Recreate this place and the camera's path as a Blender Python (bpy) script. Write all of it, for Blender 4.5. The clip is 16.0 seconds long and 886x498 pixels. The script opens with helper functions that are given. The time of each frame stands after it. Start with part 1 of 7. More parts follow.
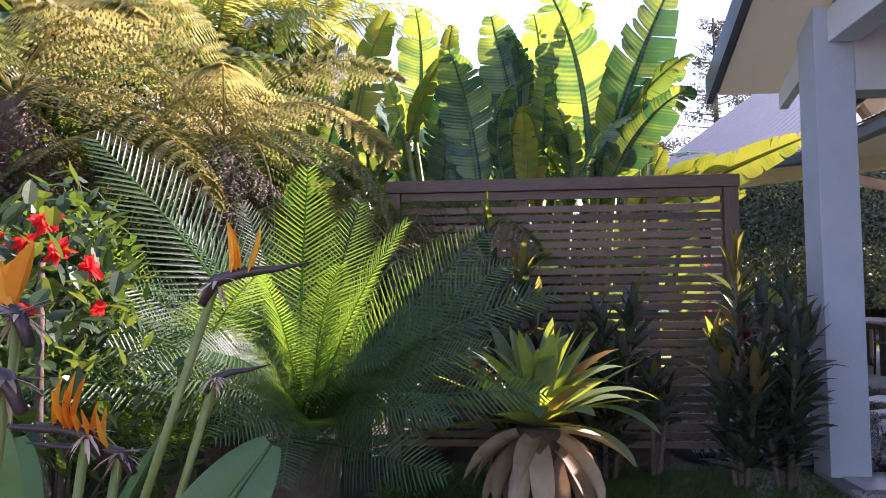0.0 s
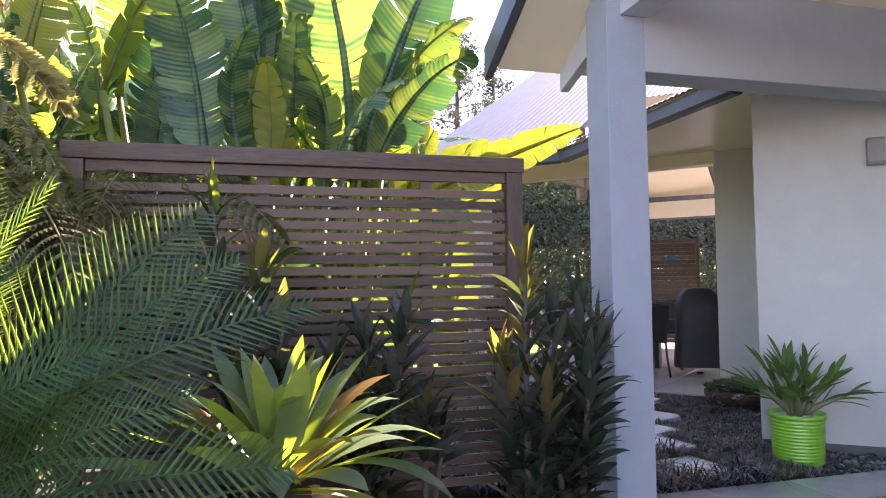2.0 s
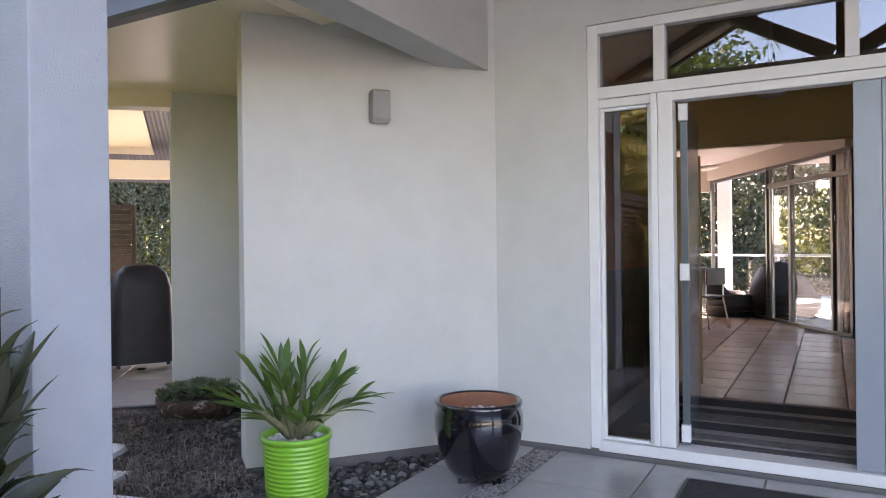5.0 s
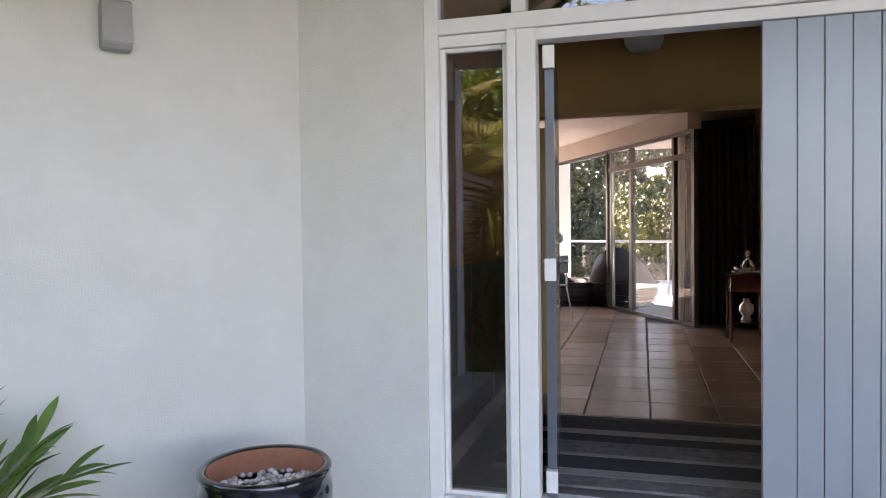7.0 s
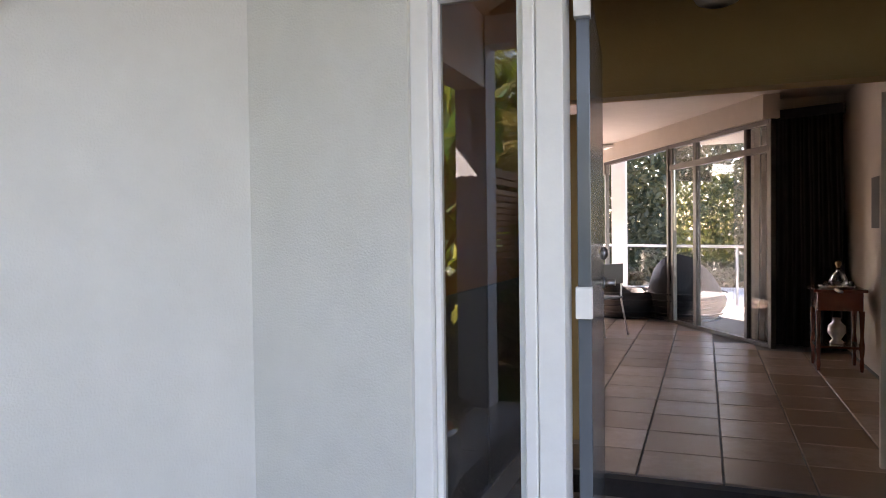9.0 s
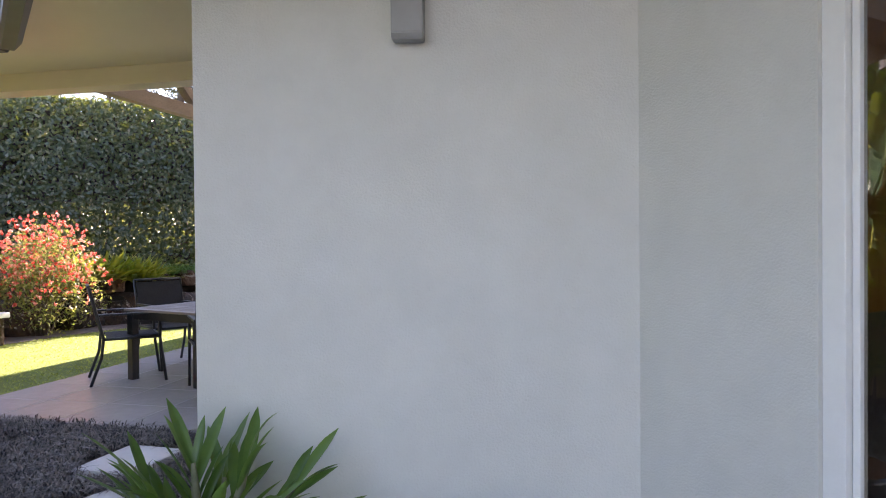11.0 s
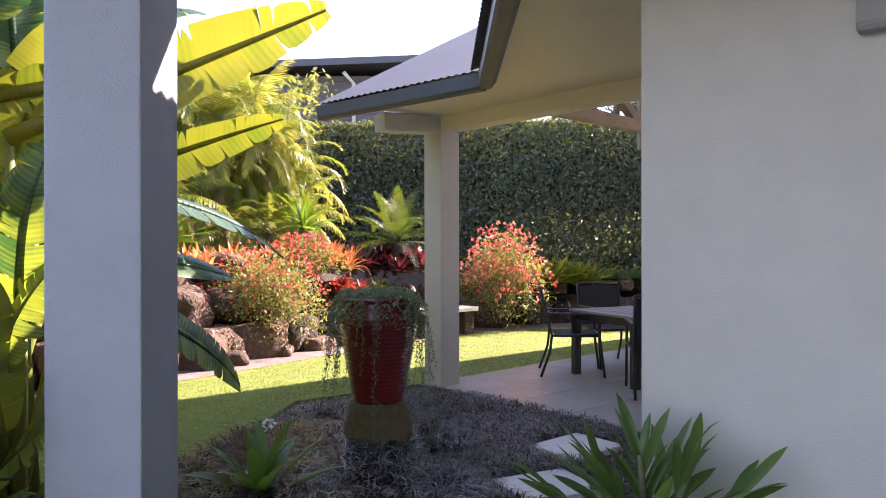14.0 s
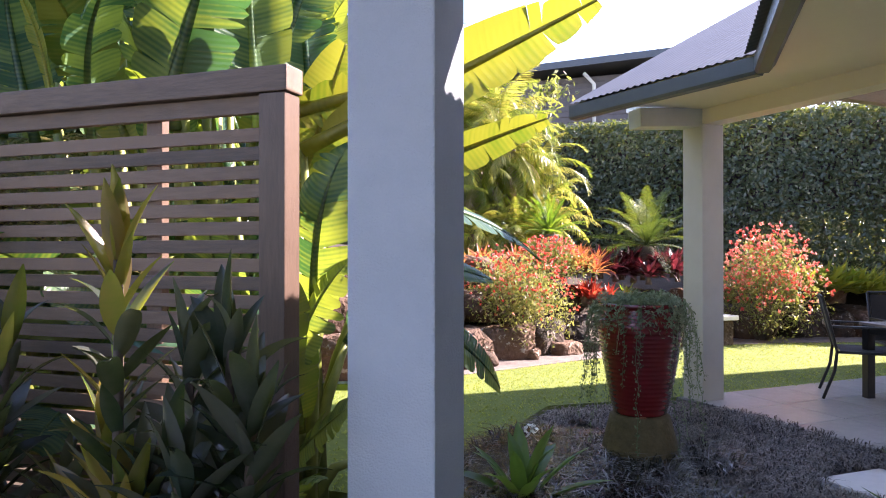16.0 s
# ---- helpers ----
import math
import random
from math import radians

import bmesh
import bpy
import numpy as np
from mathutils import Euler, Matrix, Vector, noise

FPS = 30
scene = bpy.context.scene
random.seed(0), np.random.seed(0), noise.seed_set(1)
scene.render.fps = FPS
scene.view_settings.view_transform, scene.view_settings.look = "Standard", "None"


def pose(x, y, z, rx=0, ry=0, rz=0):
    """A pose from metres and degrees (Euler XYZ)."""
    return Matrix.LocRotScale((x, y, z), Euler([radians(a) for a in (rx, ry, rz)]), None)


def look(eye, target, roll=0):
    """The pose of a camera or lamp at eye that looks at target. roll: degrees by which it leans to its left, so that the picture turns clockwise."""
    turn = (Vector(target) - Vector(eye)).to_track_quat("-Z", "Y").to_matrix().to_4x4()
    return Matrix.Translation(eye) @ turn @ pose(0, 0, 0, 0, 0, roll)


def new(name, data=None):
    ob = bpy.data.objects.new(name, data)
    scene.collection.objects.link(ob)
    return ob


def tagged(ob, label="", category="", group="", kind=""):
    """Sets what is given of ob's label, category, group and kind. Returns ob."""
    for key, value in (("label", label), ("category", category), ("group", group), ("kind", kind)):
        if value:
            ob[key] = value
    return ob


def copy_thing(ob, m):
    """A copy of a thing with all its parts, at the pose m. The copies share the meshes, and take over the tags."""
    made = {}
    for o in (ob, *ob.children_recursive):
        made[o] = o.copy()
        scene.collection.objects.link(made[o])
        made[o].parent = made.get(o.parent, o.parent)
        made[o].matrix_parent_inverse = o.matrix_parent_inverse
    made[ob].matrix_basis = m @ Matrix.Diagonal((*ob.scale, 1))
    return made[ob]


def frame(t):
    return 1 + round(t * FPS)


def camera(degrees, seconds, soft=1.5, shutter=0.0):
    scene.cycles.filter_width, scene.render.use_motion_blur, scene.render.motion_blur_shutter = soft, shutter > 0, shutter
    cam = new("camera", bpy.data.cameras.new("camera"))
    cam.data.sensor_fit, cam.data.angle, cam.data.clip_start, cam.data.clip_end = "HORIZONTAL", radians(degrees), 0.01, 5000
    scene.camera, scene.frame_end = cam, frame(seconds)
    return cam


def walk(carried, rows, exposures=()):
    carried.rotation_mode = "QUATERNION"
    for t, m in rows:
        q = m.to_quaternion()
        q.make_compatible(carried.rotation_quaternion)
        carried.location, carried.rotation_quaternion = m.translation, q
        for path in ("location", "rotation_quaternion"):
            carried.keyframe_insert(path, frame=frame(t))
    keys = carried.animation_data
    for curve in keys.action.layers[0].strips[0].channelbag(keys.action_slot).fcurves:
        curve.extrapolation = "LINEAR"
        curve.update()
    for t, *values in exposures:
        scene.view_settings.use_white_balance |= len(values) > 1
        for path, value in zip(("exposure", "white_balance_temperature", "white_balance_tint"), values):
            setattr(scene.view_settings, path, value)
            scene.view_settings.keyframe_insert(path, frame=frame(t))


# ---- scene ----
cam = camera(64.94, 16.0, 1.0)
PATH = [
    (0.0, -0.011, -0.048, 1.211, 93.14, 0.59, 4.98),
    (0.5, -0.020, 0.248, 1.225, 93.24, 0.56, 1.25),
    (1.0, -0.023, 0.532, 1.230, 93.10, 0.54, -2.13),
    (1.5, -0.019, 0.807, 1.239, 93.12, 0.51, -7.63),
    (2.0, 0.040, 1.084, 1.236, 92.88, 0.67, -15.79),
    (2.5, 0.122, 1.323, 1.249, 92.74, 0.72, -23.98),
    (3.0, 0.200, 1.579, 1.252, 92.10, 0.70, -32.40),
    (3.5, 0.295, 1.858, 1.260, 91.55, 0.63, -43.53),
    (4.0, 0.453, 2.156, 1.265, 90.67, 0.63, -52.29),
    (4.5, 0.636, 2.411, 1.280, 90.26, 0.69, -57.17),
    (5.0, 0.879, 2.639, 1.289, 89.92, 0.66, -60.96),
    (7.5, 2.353, 3.032, 1.328, 88.43, 0.68, -76.00),
    (8.0, 2.624, 3.062, 1.363, 88.46, 0.58, -76.85),
    (10.5, 3.130, 2.959, 1.350, 89.19, 0.73, -43.37),
    (11.0, 3.119, 2.937, 1.357, 89.22, 0.53, -34.61),
    (11.5, 3.102, 2.902, 1.360, 89.26, 0.36, -26.62),
    (12.0, 3.094, 2.894, 1.370, 89.30, 0.23, -19.94),
    (12.5, 3.067, 2.869, 1.365, 89.34, 0.20, -14.71),
    (13.0, 3.040, 2.837, 1.357, 89.51, 0.18, -10.18),
    (13.5, 3.056, 2.840, 1.367, 89.62, 0.06, -5.22),
    (14.0, 3.030, 2.818, 1.366, 89.93, 0.09, -0.18),
    (14.5, 2.989, 2.852, 1.363, 90.22, 0.11, 4.71),
    (15.0, 2.953, 2.886, 1.360, 90.34, 0.13, 9.23),
    (15.5, 2.903, 2.915, 1.360, 90.34, 0.09, 13.96),
    (16.0, 2.863, 2.927, 1.360, 90.25, 0.02, 19.03),
]
EXPOSURES = [(0.0, 2.0, 6300, 41), (1.5, 2.5, 6300, 42), (2.0, 2.7, 6700, 37), (3.0, 3.0, 7300, 33), (5.0, 3.1, 7200, 31), (8.0, 3.15, 7300, 30), (10.5, 2.85, 7000, 30), (12.5, 2.38, 6900, 33), (13.5, 2.38, 7000, 34), (16.0, 2.5, 6550, 32)]
walk(cam, [(t, pose(x, y, z, rx, ry, rz)) for t, x, y, z, rx, ry, rz in PATH], EXPOSURES)

# ---- light ----
SUN_AZ, SUN_EL = 55.0, 36.5   # degrees clockwise from +y, and above the horizon
sun_way = Vector((math.sin(radians(SUN_AZ)) * math.cos(radians(SUN_EL)),
                  math.cos(radians(SUN_AZ)) * math.cos(radians(SUN_EL)), math.sin(radians(SUN_EL))))
world = bpy.data.worlds.new("world")
scene.world = world
world.use_nodes = True
wn = world.node_tree.nodes
sky = wn.new("ShaderNodeTexSky")
sky.sky_type = "NISHITA"
sky.sun_disc = False
sky.sun_elevation = radians(SUN_EL)
sky.sun_rotation = radians(SUN_AZ)
sky.air_density, sky.dust_density, sky.ozone_density = 1.0, 0.5, 1.0
wn["Background"].inputs["Strength"].default_value = 0.118
world.node_tree.links.new(sky.outputs["Color"], wn["Background"].inputs["Color"])
sun = new("sun", bpy.data.lights.new("sun", "SUN"))
sun.data.energy, sun.data.angle, sun.data.color = 5.0, radians(0.5), (1.0, 0.93, 0.82)
sun.matrix_world = look(sun_way * 40, (0, 0, 0))


# ---- materials ----
def pick(tree, kind, **values):
    node = tree.nodes.new(kind)
    for key, value in values.items():
        node.inputs[key.replace("_", " ")].default_value = value
    return node


def mat(name, low, high, rough=0.6, grain=12.0, bump=0.15, bump_scale=80.0, metal=0.0, detail=6.0, spread=0.0, coat=0.0, stretch=(1, 1, 1), stain=0.0, spec=0.5):
    """A surface whose colour wanders between two tones at a coarse and a fine scale, with fine relief."""
    m = bpy.data.materials.new(name)
    m.use_nodes = True
    t = m.node_tree
    link = t.links.new
    bsdf = t.nodes["Principled BSDF"]
    bsdf.inputs["Roughness"].default_value, bsdf.inputs["Metallic"].default_value = rough, metal
    bsdf.inputs["Coat Weight"].default_value = coat
    bsdf.inputs["Specular IOR Level"].default_value = spec
    bsdf.inputs["Coat Roughness"].default_value = 0.08
    place = t.nodes.new("ShaderNodeTexCoord")
    scale = t.nodes.new("ShaderNodeMapping")
    scale.inputs["Scale"].default_value = stretch
    link(place.outputs["Object"], scale.inputs["Vector"])
    fine = pick(t, "ShaderNodeTexNoise", Scale=grain, Detail=detail, Roughness=0.65)
    coarse = pick(t, "ShaderNodeTexNoise", Scale=grain * 0.11, Detail=3.0)
    for n in (fine, coarse):
        link(scale.outputs["Vector"], n.inputs["Vector"])
    add = t.nodes.new("ShaderNodeMath")
    add.operation = "MULTIPLY_ADD"
    add.inputs[1].default_value, add.inputs[2].default_value = 0.55, 0.0
    link(fine.outputs["Fac"], add.inputs[0])
    more = t.nodes.new("ShaderNodeMath")
    more.operation = "MULTIPLY_ADD"
    more.inputs[1].default_value = 0.45
    link(coarse.outputs["Fac"], more.inputs[0])
    link(add.outputs[0], more.inputs[2])
    last = more
    if spread:
        info = t.nodes.new("ShaderNodeObjectInfo")
        isle = t.nodes.new("ShaderNodeNewGeometry")
        for source in (info.outputs["Random"], isle.outputs["Random Per Island"]):
            vary = t.nodes.new("ShaderNodeMath")
            vary.operation = "MULTIPLY_ADD"
            vary.inputs[1].default_value = spread
            link(source, vary.inputs[0])
            shift = t.nodes.new("ShaderNodeMath")
            shift.operation = "SUBTRACT"
            shift.inputs[1].default_value = spread * 0.5
            link(last.outputs[0], vary.inputs[2])
            link(vary.outputs[0], shift.inputs[0])
            last = shift
    ramp = t.nodes.new("ShaderNodeValToRGB")
    ramp.color_ramp.elements[0].position, ramp.color_ramp.elements[1].position = 0.3, 0.7
    ramp.color_ramp.elements[0].color, ramp.color_ramp.elements[1].color = (*low, 1), (*high, 1)
    link(last.outputs[0], ramp.inputs["Fac"])
    link(ramp.outputs["Color"], bsdf.inputs["Base Color"])
    if bump:
        rel = pick(t, "ShaderNodeTexNoise", Scale=bump_scale, Detail=5.0)
        link(scale.outputs["Vector"], rel.inputs["Vector"])
        b = pick(t, "ShaderNodeBump", Strength=bump, Distance=0.01)
        link(rel.outputs["Fac"], b.inputs["Height"])
        link(b.outputs["Normal"], bsdf.inputs["Normal"])
    return m


def leaf_mat(name, low, high, through_low, through_high, rough=0.4, mix=0.45, grain=9.0, tip=None):
    """A leaf: glossy above, letting light through in a yellower green."""
    m = mat(name, low, high, rough, grain, 0.1, 60.0, spread=0.5)
    t = m.node_tree
    link = t.links.new
    bsdf = t.nodes["Principled BSDF"]
    out = t.nodes["Material Output"]
    ramp = [n for n in t.nodes if n.bl_idname == "ShaderNodeValToRGB"][0]
    glow = t.nodes.new("ShaderNodeValToRGB")
    glow.color_ramp.elements[0].position, glow.color_ramp.elements[1].position = 0.25, 0.75
    glow.color_ramp.elements[0].color, glow.color_ramp.elements[1].color = (*through_low, 1), (*through_high, 1)
    link(ramp.inputs["Fac"].links[0].from_socket, glow.inputs["Fac"])
    trans = t.nodes.new("ShaderNodeBsdfTranslucent")
    link(glow.outputs["Color"], trans.inputs["Color"])
    both = t.nodes.new("ShaderNodeMixShader")
    both.inputs["Fac"].default_value = mix
    link(bsdf.outputs[0], both.inputs[1])
    link(trans.outputs[0], both.inputs[2])
    link(both.outputs[0], out.inputs["Surface"])
    return m


def veined(m, per_metre, slant, depth=0.25):
    """Adds the fine side veins of a paddle leaf, running out from its rib on both sides."""
    t = m.node_tree
    link = t.links.new
    place = [n for n in t.nodes if n.bl_idname == "ShaderNodeTexCoord"][0]
    split = t.nodes.new("ShaderNodeSeparateXYZ")
    link(place.outputs["Object"], split.inputs[0])

    def calc(kind, a, b):
        node = t.nodes.new("ShaderNodeMath")
        node.operation = kind
        for i, v in enumerate((a, b)):
            if isinstance(v, float):
                node.inputs[i].default_value = v
            else:
                link(v, node.inputs[i])
        return node.outputs[0]

    out_ = calc("MULTIPLY", calc("ABSOLUTE", split.outputs["Y"], 0.0), -slant)
    wave = calc("SINE", calc("MULTIPLY", calc("ADD", split.outputs["X"], out_), per_metre * 2 * math.pi), 0.0)
    wide = calc("SINE", calc("MULTIPLY", calc("ADD", split.outputs["X"], out_), per_metre * 1.23), 0.0)
    tone = calc("ADD", calc("MULTIPLY", wave, depth * 0.5), calc("MULTIPLY", wide, depth * 0.5))
    for ramp in [n for n in t.nodes if n.bl_idname == "ShaderNodeValToRGB"]:
        old = ramp.inputs["Fac"].links[0].from_socket
        link(calc("ADD", old, tone), ramp.inputs["Fac"])
    bump = [n for n in t.nodes if n.bl_idname == "ShaderNodeBump"][0]
    bump.inputs["Strength"].default_value = 0.14
    link(wave, bump.inputs["Height"])
    return m


def glass_mat(name, tint=(0.9, 0.95, 0.93), rough=0.0):
    m = bpy.data.materials.new(name)
    m.use_nodes = True
    b = m.node_tree.nodes["Principled BSDF"]
    b.inputs["Base Color"].default_value = (*tint, 1)
    b.inputs["Transmission Weight"].default_value = 1.0
    b.inputs["Roughness"].default_value = rough
    b.inputs["IOR"].default_value = 1.45
    return m


def metal_mat(name, tone, rough=0.25):
    return mat(name, [c * 0.85 for c in tone], tone, rough, 30, 0.03, 200, metal=1.0)


RENDER_WALL = mat("textured wall paint", (0.56, 0.56, 0.52), (0.64, 0.64, 0.60), 0.85, 5, 0.30, 130)
PILLAR_PAINT = mat("pillar paint", (0.43, 0.43, 0.415), (0.51, 0.51, 0.49), 0.8, 6, 0.45, 170)
PILLAR_BLUE = mat("blue grey pillar paint", (0.335, 0.37, 0.405), (0.40, 0.435, 0.47), 0.8, 6, 0.45, 170)
POST_PAINT = mat("cream grey post paint", (0.52, 0.50, 0.45), (0.60, 0.58, 0.53), 0.7, 6, 0.3, 150)
CREAM = mat("cream ceiling paint", (0.84, 0.73, 0.53), (0.90, 0.79, 0.59), 0.3, 4, 0.05, 60)
WHITE = mat("white frame paint", (0.72, 0.72, 0.70), (0.82, 0.82, 0.79), 0.4, 8, 0.05, 90)
TRIM = mat("pale trim paint", (0.52, 0.53, 0.52), (0.62, 0.63, 0.61), 0.6, 8, 0.1, 90)
DARKTRIM = mat("slate gutter paint", (0.055, 0.065, 0.08), (0.085, 0.095, 0.11), 0.4, 8, 0.05, 60)
ROOFING = mat("corrugated steel", (0.11, 0.11, 0.115), (0.15, 0.15, 0.155), 0.5, 3, 0.05, 40)
PAVER = mat("grey porch tile", (0.29, 0.275, 0.265), (0.37, 0.355, 0.34), 0.2, 10, 0.08, 90, spread=0.25)
PATIO_TILE = mat("pale patio tile", (0.44, 0.415, 0.405), (0.54, 0.51, 0.50), 0.22, 10, 0.08, 90, spread=0.2)
GROUT = mat("grout", (0.12, 0.115, 0.11), (0.17, 0.16, 0.155), 0.9, 30, 0.3)
STONE_PALE = mat("pale stepping stone", (0.70, 0.68, 0.68), (0.82, 0.80, 0.79), 0.6, 14, 0.3, 120, spread=0.2)
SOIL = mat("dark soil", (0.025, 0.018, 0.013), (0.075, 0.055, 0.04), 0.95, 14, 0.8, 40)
TURF = mat("lawn soil", (0.08, 0.12, 0.014), (0.16, 0.20, 0.025), 0.9, 25, 0.8, 120)
FENCE = mat("brown stained timber", (0.06, 0.038, 0.024), (0.17, 0.105, 0.066), 0.5, 6, 0.3, 50, spread=0.35, stretch=(1.5, 14, 14))
FENCE_POST = mat("brown stained post", (0.07, 0.042, 0.028), (0.14, 0.085, 0.058), 0.5, 6, 0.3, 50, spread=0.2, stretch=(14, 14, 1.5))
TIMBER = mat("weathered truss timber", (0.22, 0.17, 0.12), (0.36, 0.29, 0.21), 0.7, 8, 0.2, 60, stretch=(3, 3, 12))
TRUSS_DARK = mat("dark truss timber", (0.16, 0.15, 0.14), (0.25, 0.24, 0.22), 0.6, 8, 0.2, 60)
DOOR_PAINT = mat("blue grey door paint", (0.26, 0.30, 0.33), (0.31, 0.35, 0.38), 0.28, 4, 0.04, 60)
FLOOR_TILE = mat("terracotta grey floor tile", (0.36, 0.275, 0.22), (0.52, 0.42, 0.35), 0.26, 9, 0.1, 30, spread=0.45)
INNER = mat("warm inner wall paint", (0.42, 0.28, 0.10), (0.48, 0.33, 0.13), 0.7, 4, 0.1, 80)
PALE_INNER = mat("pale inner wall paint", (0.55, 0.49, 0.42), (0.62, 0.56, 0.49), 0.7, 4, 0.1, 80)
GLASS = glass_mat("window glass")
TINTED = glass_mat("dark reflective window glass", (0.50, 0.45, 0.38))
TINTED.node_tree.nodes["Principled BSDF"].inputs["IOR"].default_value = 2.0
CHROME = metal_mat("brushed steel", (0.62, 0.61, 0.59), 0.28)
BRASS = metal_mat("dull brass", (0.55, 0.45, 0.26), 0.3)
BLACK_GLAZE = mat("black glaze", (0.004, 0.004, 0.006), (0.012, 0.011, 0.014), 0.09, 6, 0.03, 20, coat=0.8)
RED_GLAZE = mat("oxblood glaze", (0.10, 0.006, 0.008), (0.22, 0.012, 0.014), 0.14, 7, 0.05, 25, coat=0.7)
GREEN_GLAZE = mat("lime green glaze", (0.17, 0.46, 0.03), (0.23, 0.56, 0.05), 0.28, 6, 0.03, 30, coat=0.3)
TERRACOTTA = mat("terracotta", (0.28, 0.11, 0.06), (0.40, 0.17, 0.09), 0.85, 18, 0.3)
PEBBLE = mat("pale pebbles", (0.45, 0.42, 0.38), (0.75, 0.72, 0.68), 0.6, 12, 0.1, spread=0.6)
PALE_GRAVEL = mat("pale gravel", (0.05, 0.04, 0.036), (0.27, 0.225, 0.20), 0.85, 45, 0.9, 60)
DARK_PEBBLE = mat("grey gravel", (0.05, 0.048, 0.045), (0.26, 0.24, 0.22), 0.8, 15, 0.3, spread=0.9)
ROCK = mat("brown basalt boulder", (0.022, 0.015, 0.011), (0.13, 0.075, 0.048), 0.9, 5, 1.0, 14, spread=0.5)


def lichened(m, tone, scale, edge):
    """Pale patches of lichen over a stone."""
    t = m.node_tree
    bsdf = t.nodes["Principled BSDF"]
    place = [n for n in t.nodes if n.bl_idname == "ShaderNodeTexCoord"][0]
    spots = pick(t, "ShaderNodeTexNoise", Scale=scale, Detail=7.0, Roughness=0.7)
    t.links.new(place.outputs["Object"], spots.inputs["Vector"])
    cut = t.nodes.new("ShaderNodeValToRGB")
    cut.color_ramp.elements[0].position, cut.color_ramp.elements[1].position = edge, edge + 0.05
    t.links.new(spots.outputs["Fac"], cut.inputs["Fac"])
    blend = t.nodes.new("ShaderNodeMix")
    blend.data_type = "RGBA"
    t.links.new(cut.outputs["Color"], blend.inputs[0])
    t.links.new(bsdf.inputs["Base Color"].links[0].from_socket, blend.inputs[6])
    blend.inputs[7].default_value = (*tone, 1)
    t.links.new(blend.outputs[2], bsdf.inputs["Base Color"])


lichened(ROCK, (0.34, 0.30, 0.25), 7.0, 0.58)
for node_ in ROCK.node_tree.nodes:
    if node_.bl_idname == "ShaderNodeBump":
        node_.inputs["Distance"].default_value = 0.07
PLINTH = mat("mossy stone plinth", (0.05, 0.045, 0.02), (0.17, 0.13, 0.065), 0.9, 16, 0.8, 40)
BLACK_METAL = mat("black powder coat", (0.012, 0.012, 0.013), (0.026, 0.026, 0.028), 0.4, 20, 0.05)
BLACK_MESH = mat("black sling fabric", (0.018, 0.018, 0.02), (0.04, 0.04, 0.045), 0.8, 60, 0.3, 300)
COVER = mat("black vinyl cover", (0.01, 0.01, 0.012), (0.028, 0.028, 0.032), 0.5, 7, 0.4, 20)
TABLE_WOOD = mat("grey brown table wood", (0.16, 0.12, 0.095), (0.30, 0.24, 0.20), 0.5, 8, 0.2, 40, spread=0.4, stretch=(2, 14, 2))
RED_WOOD = mat("polished red wood", (0.09, 0.02, 0.01), (0.18, 0.045, 0.02), 0.25, 8, 0.05, coat=0.4)
CLOTH = mat("black curtain cloth", (0.006, 0.006, 0.008), (0.016, 0.016, 0.02), 0.9, 40, 0.3)
RATTAN = mat("charcoal rattan", (0.008, 0.009, 0.013), (0.03, 0.032, 0.04), 0.5, 60, 0.7, 90)
RUG_DARK = mat("charcoal rug stripe", (0.035, 0.033, 0.036), (0.075, 0.072, 0.076), 0.95, 160, 0.8, 300)
RUG_PALE = mat("pale rug stripe", (0.30, 0.27, 0.25), (0.42, 0.39, 0.36), 0.95, 160, 0.8, 300)
RUG_MID = mat("speckled rug stripe", (0.07, 0.068, 0.07), (0.30, 0.28, 0.27), 0.95, 190, 0.8, 300)
MAT_FIBRE = mat("charcoal door mat", (0.02, 0.02, 0.021), (0.06, 0.06, 0.06), 0.95, 150, 0.9, 260)
SHADE = mat("frosted lamp shade", (0.62, 0.58, 0.52), (0.72, 0.68, 0.62), 0.4, 6, 0.02)
BARK = mat("grey brown bark", (0.05, 0.036, 0.025), (0.17, 0.125, 0.09), 0.9, 14, 0.8, 30)
DRY = leaf_mat("dry leaf", (0.30, 0.20, 0.12), (0.70, 0.52, 0.36), (0.35, 0.2, 0.09), (0.5, 0.34, 0.18), 0.7, 0.25)
CYCAD = leaf_mat("cycad leaf", (0.018, 0.05, 0.027), (0.045, 0.11, 0.048), (0.20, 0.40, 0.02), (0.42, 0.62, 0.04), 0.44, 0.45)
BANANA = leaf_mat("broad paddle leaf", (0.055, 0.12, 0.075), (0.13, 0.22, 0.11), (0.05, 0.15, 0.03), (0.40, 0.48, 0.04), 0.26, 0.46, 5)
# Paddle leaves carry sunlight in this yellow; golden bromeliads have it as own colour.
LIT_GOLDEN = leaf_mat("yellow-lit paddle and golden leaf", (0.15, 0.20, 0.04), (0.30, 0.28, 0.05), (0.17, 0.27, 0.015), (0.37, 0.38, 0.03), 0.35, 0.45, 5)
PALM_GOLD = leaf_mat("sunlit palm leaf", (0.09, 0.14, 0.02), (0.26, 0.27, 0.05), (0.26, 0.36, 0.03), (0.62, 0.56, 0.10), 0.24, 0.40)
FERN = leaf_mat("tree fern frond", (0.08, 0.10, 0.035), (0.26, 0.23, 0.09), (0.20, 0.27, 0.05), (0.55, 0.45, 0.14), 0.4, 0.40)
FERN_DRY = leaf_mat("browned fern frond", (0.06, 0.05, 0.035), (0.16, 0.12, 0.09), (0.2, 0.15, 0.07), (0.4, 0.3, 0.15), 0.7, 0.3)
